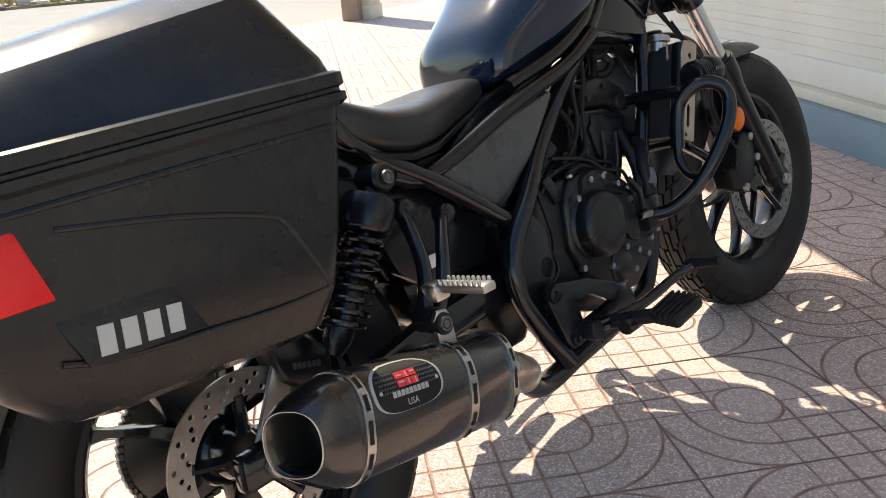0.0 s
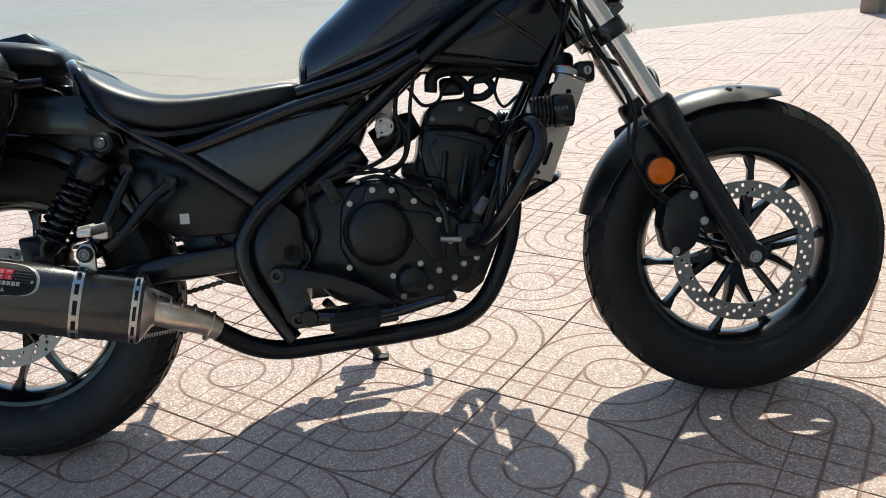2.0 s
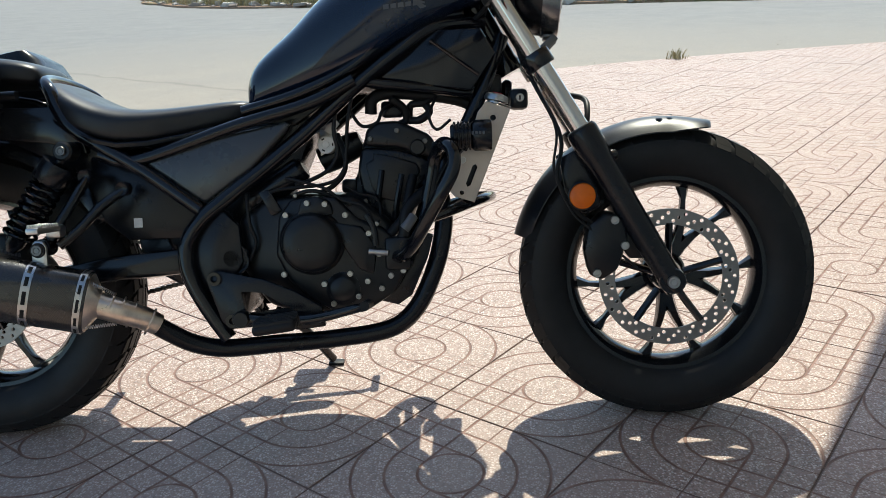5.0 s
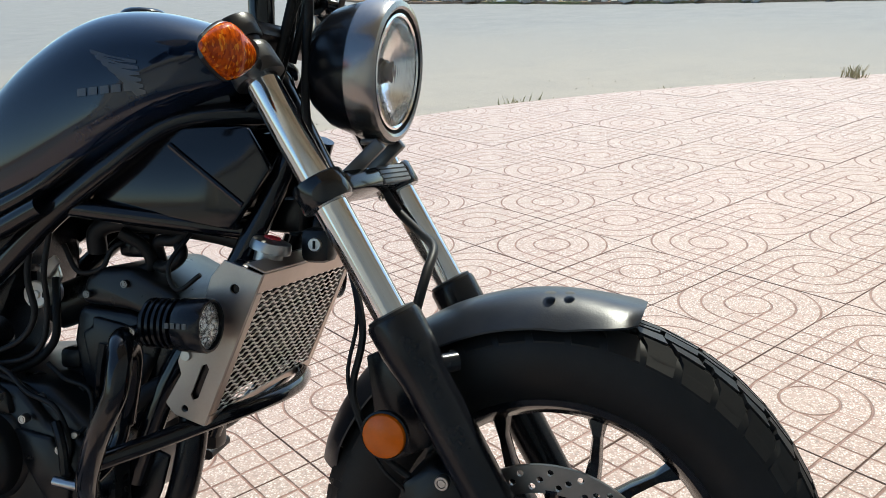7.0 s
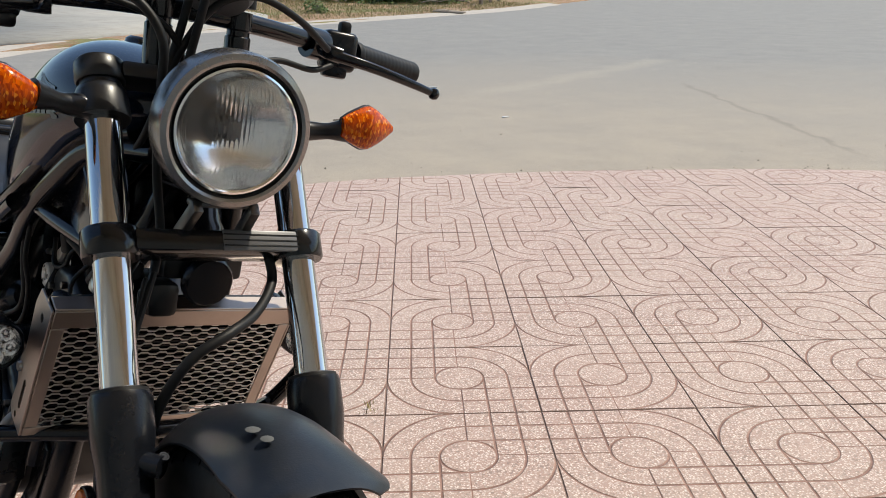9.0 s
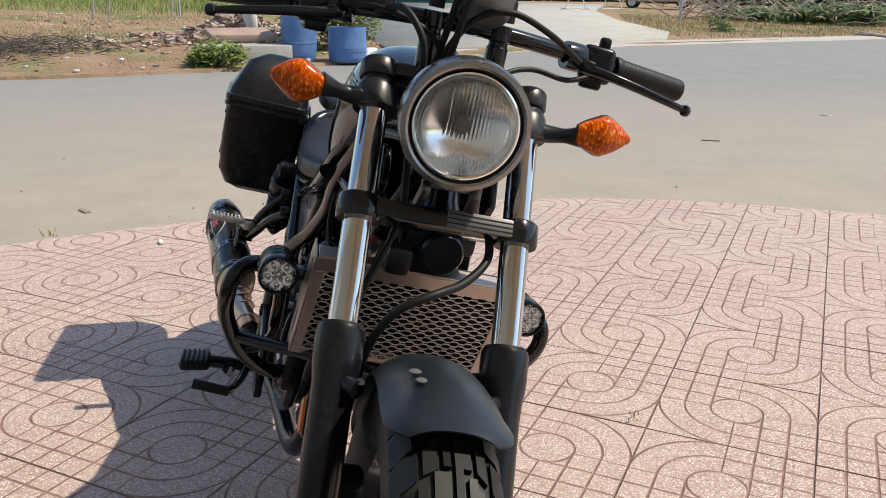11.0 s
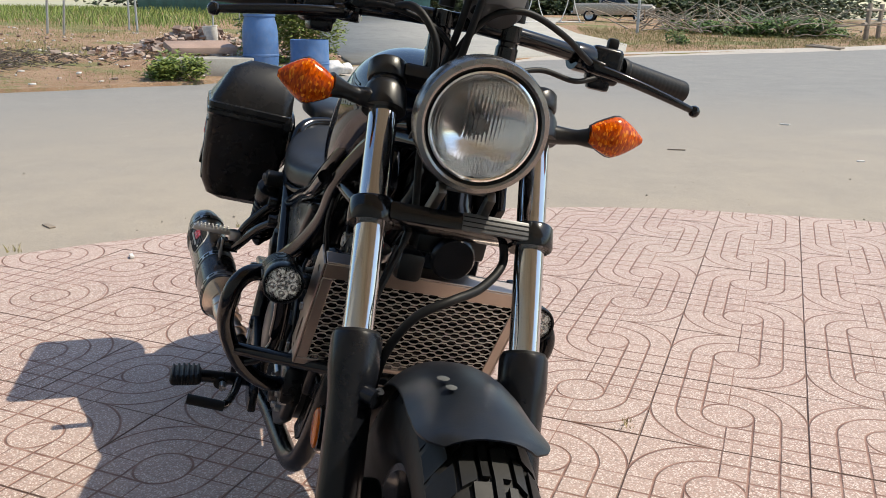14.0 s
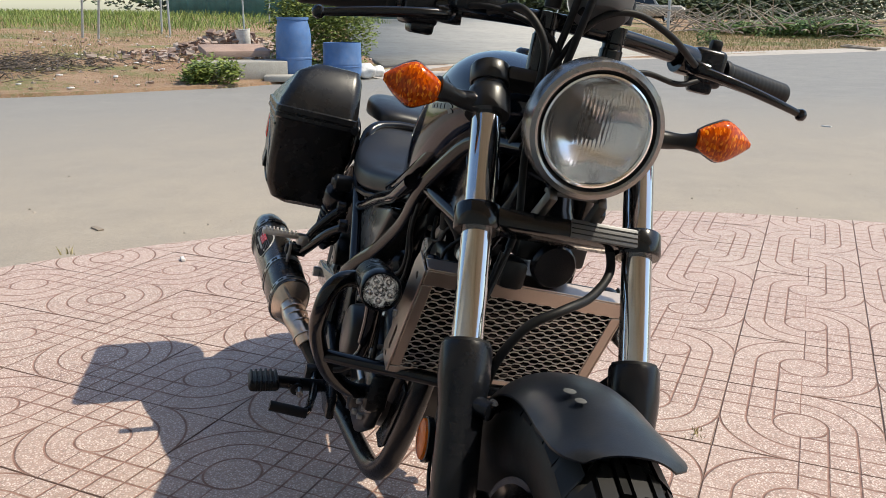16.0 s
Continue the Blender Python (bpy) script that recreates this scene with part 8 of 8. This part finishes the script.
for s in (-1, 1):
    for xa, xb in ((-0.85, -0.05), (0.02, 0.55)):
        b = bmesh.new()
        f = [Vector((xa, s * 0.815, 1.18)), Vector((xb + 0.12, s * 0.815, 1.18)), Vector((xb - 0.12, s * 0.70, 1.66)), Vector((xa + 0.08, s * 0.70, 1.66))]
        b.faces.new([b.verts.new(v) for v in f])
        part("window", b, GLASSY, car, smooth=0)
    for x in (-1.55, 1.55):
        q = Matrix.Translation((x, s * 0.86, 0.37)) @ Matrix.Rotation(radians(-90 * s), 4, "X")
        w = part("wheel", lathe([(0.0, 0.02), (0.06, 0.03), (0.07, 0.02), (0.22, 0.035), (0.245, 0.05), (0.25, -0.1)], q, 24), STEEL, car)
        part("tyre", lathe([(0.245, 0.045), (0.27, 0.06), (0.34, 0.055), (0.37, 0.03), (0.37, -0.12), (0.3, -0.14)], q, 28), RUBBER, w)
        b = bmesh.new()
        for k in range(6):
            add_box(b, (0.13, 0, 0.04), (0.14, 0.05, 0.03), q @ Matrix.Rotation(k * math.pi / 3, 4, "Z"), 0.005)
        part("wheel_spoke", b, STEEL, w)
    part("lamp", box((-2.56, s * 0.72, 0.86), (0.06, 0.22, 0.16), None, 0.02), RED, car)
part("bumper", box((-2.68, 0, 0.55), (0.14, 1.7, 0.2), None, 0.04), STEEL, car)

# ---------------------------------------------------------------- pavement tiles, last
PITCH = 0.415
TILE_TURN = 51.0
E1 = Vector((math.cos(radians(TILE_TURN)), math.sin(radians(TILE_TURN)), 0))
E2 = Vector((-E1.y, E1.x, 0))
CORNER = Vector((0.87, 1.243, 0))


def tile_mesh(turn):
    me = bpy.data.meshes.new("tile")
    h, t, k = 0.2073, 0.0020, 0.2 / 0.2067
    ring = lambda s, z: [(-s, -s, z), (s, -s, z), (s, s, z), (-s, s, z)]
    vs = ring(h, -0.022) + ring(h, -0.0012) + ring(h - t, 0.0)
    fs = [(8, 9, 10, 11)] + [(4 + k, 4 + (k + 1) % 4, 8 + (k + 1) % 4, 8 + k) for k in range(4)] + [(k, (k + 1) % 4, 4 + (k + 1) % 4, 4 + k) for k in range(4)]
    me.from_pydata(vs, [], fs)
    uv = me.uv_layers.new(name="UVMap")
    for poly in me.polygons:
        for li in poly.loop_indices:
            x, y, _ = vs[me.loops[li].vertex_index]
            uv.data[li].uv = (y * k, -x * k) if turn else (x * k, y * k)
    me.materials.append(TILE)
    return me


TILE_DATA = (tile_mesh(False), tile_mesh(True))
cand = []
for i in range(-22, 26):
    for j in range(-22, 24):
        c = CORNER + E1 * PITCH * (i + 0.5) + E2 * PITCH * (j + 0.5)
        if c.x > 9.0 or c.y < -3.4 or not inside(c.x, c.y, -0.30):
            continue
        hl = HOUSE.inverted() @ c
        if hl.x < 4.3 and hl.y < -0.2:
            continue
        cand.append(((c - Vector((0.9, 1.2, 0))).length, i, j, c))
cand.sort(key=lambda k: k[0])
rest_v, rest_f, rest_uv = [], [], []
for rank, (_, i, j, c) in enumerate(cand):
    turn = (i + j) % 2 == 0
    corners = [(sx * 0.2073, sy * 0.2073) for sx, sy in ((-1, -1), (1, -1), (1, 1), (-1, 1))]
    whole = all(inside((c + E1 * u + E2 * v).x, (c + E1 * u + E2 * v).y, 0.01) for u, v in corners)
    r_ = random.Random(i * 97 + j)
    if whole and rank < 320:
        ob = new("tile", TILE_DATA[turn])
        ob.parent = pavement
        ob.matrix_local = Matrix.Translation(c + Vector((0, 0, r_.uniform(-0.0012, 0.0004)))) @ Matrix.Rotation(radians(TILE_TURN + r_.uniform(-0.2, 0.2)), 4, "Z") @ Matrix.Rotation(radians(r_.uniform(-0.12, 0.12)), 4, "X")
        continue
    poly = [(u, v) for u, v in corners]
    # cut the tile where the kerb passes
    for (ax, ay), (bx, by) in zip(EDGE, EDGE[1:]):
        def side(p):
            w = c + E1 * p[0] + E2 * p[1]
            return ((bx - ax) * (w.y - ay) - (by - ay) * (w.x - ax)) / math.hypot(bx - ax, by - ay)
        cut = []
        for k in range(len(poly)):
            p, q = poly[k - 1], poly[k]
            a, d = side(p), side(q)
            if (a <= 0) != (d <= 0):
                f = a / (a - d)
                cut.append((p[0] + (q[0] - p[0]) * f, p[1] + (q[1] - p[1]) * f))
            if d <= 0:
                cut.append(q)
        poly = cut
        if len(poly) < 3:
            break
    if len(poly) < 3:
        continue
    base = len(rest_v)
    dz = r_.uniform(-0.0012, 0.0004)
    for u, v in poly:
        rest_v.append(c + E1 * u + E2 * v + Vector((0, 0, dz)))
        rest_uv.append((v * 0.9676, -u * 0.9676) if turn else (u * 0.9676, v * 0.9676))
    rest_f.append(tuple(range(base, base + len(poly))))
me = bpy.data.meshes.new("far_tiles")
me.from_pydata(rest_v, [], rest_f)
uv = me.uv_layers.new(name="UVMap")
for loop in me.loops:
    uv.data[loop.index].uv = rest_uv[loop.vertex_index]
me.materials.append(TILE)
far_tiles = new("far_tiles", me)
far_tiles.parent = pavement
tagged(far_tiles, kind="stuff")

# the surroundings as a whole, turned and scaled to the pavement's true tile size
ABOUT = Vector((0.87, 1.243, 0))
PLACE = Matrix.Translation((0.8093, 1.1911, 0)) @ Matrix.Rotation(radians(1.872), 4, "Z") @ Matrix.Scale(0.40408 / PITCH, 4) @ Matrix.Translation(-ABOUT)
for ob in list(scene.objects):
    if ob.parent is None and ob.type in ("MESH", "EMPTY") and ob.name.split(".")[0] not in ("motorcycle", "pannier"):
        ob.matrix_world = PLACE @ ob.matrix_world
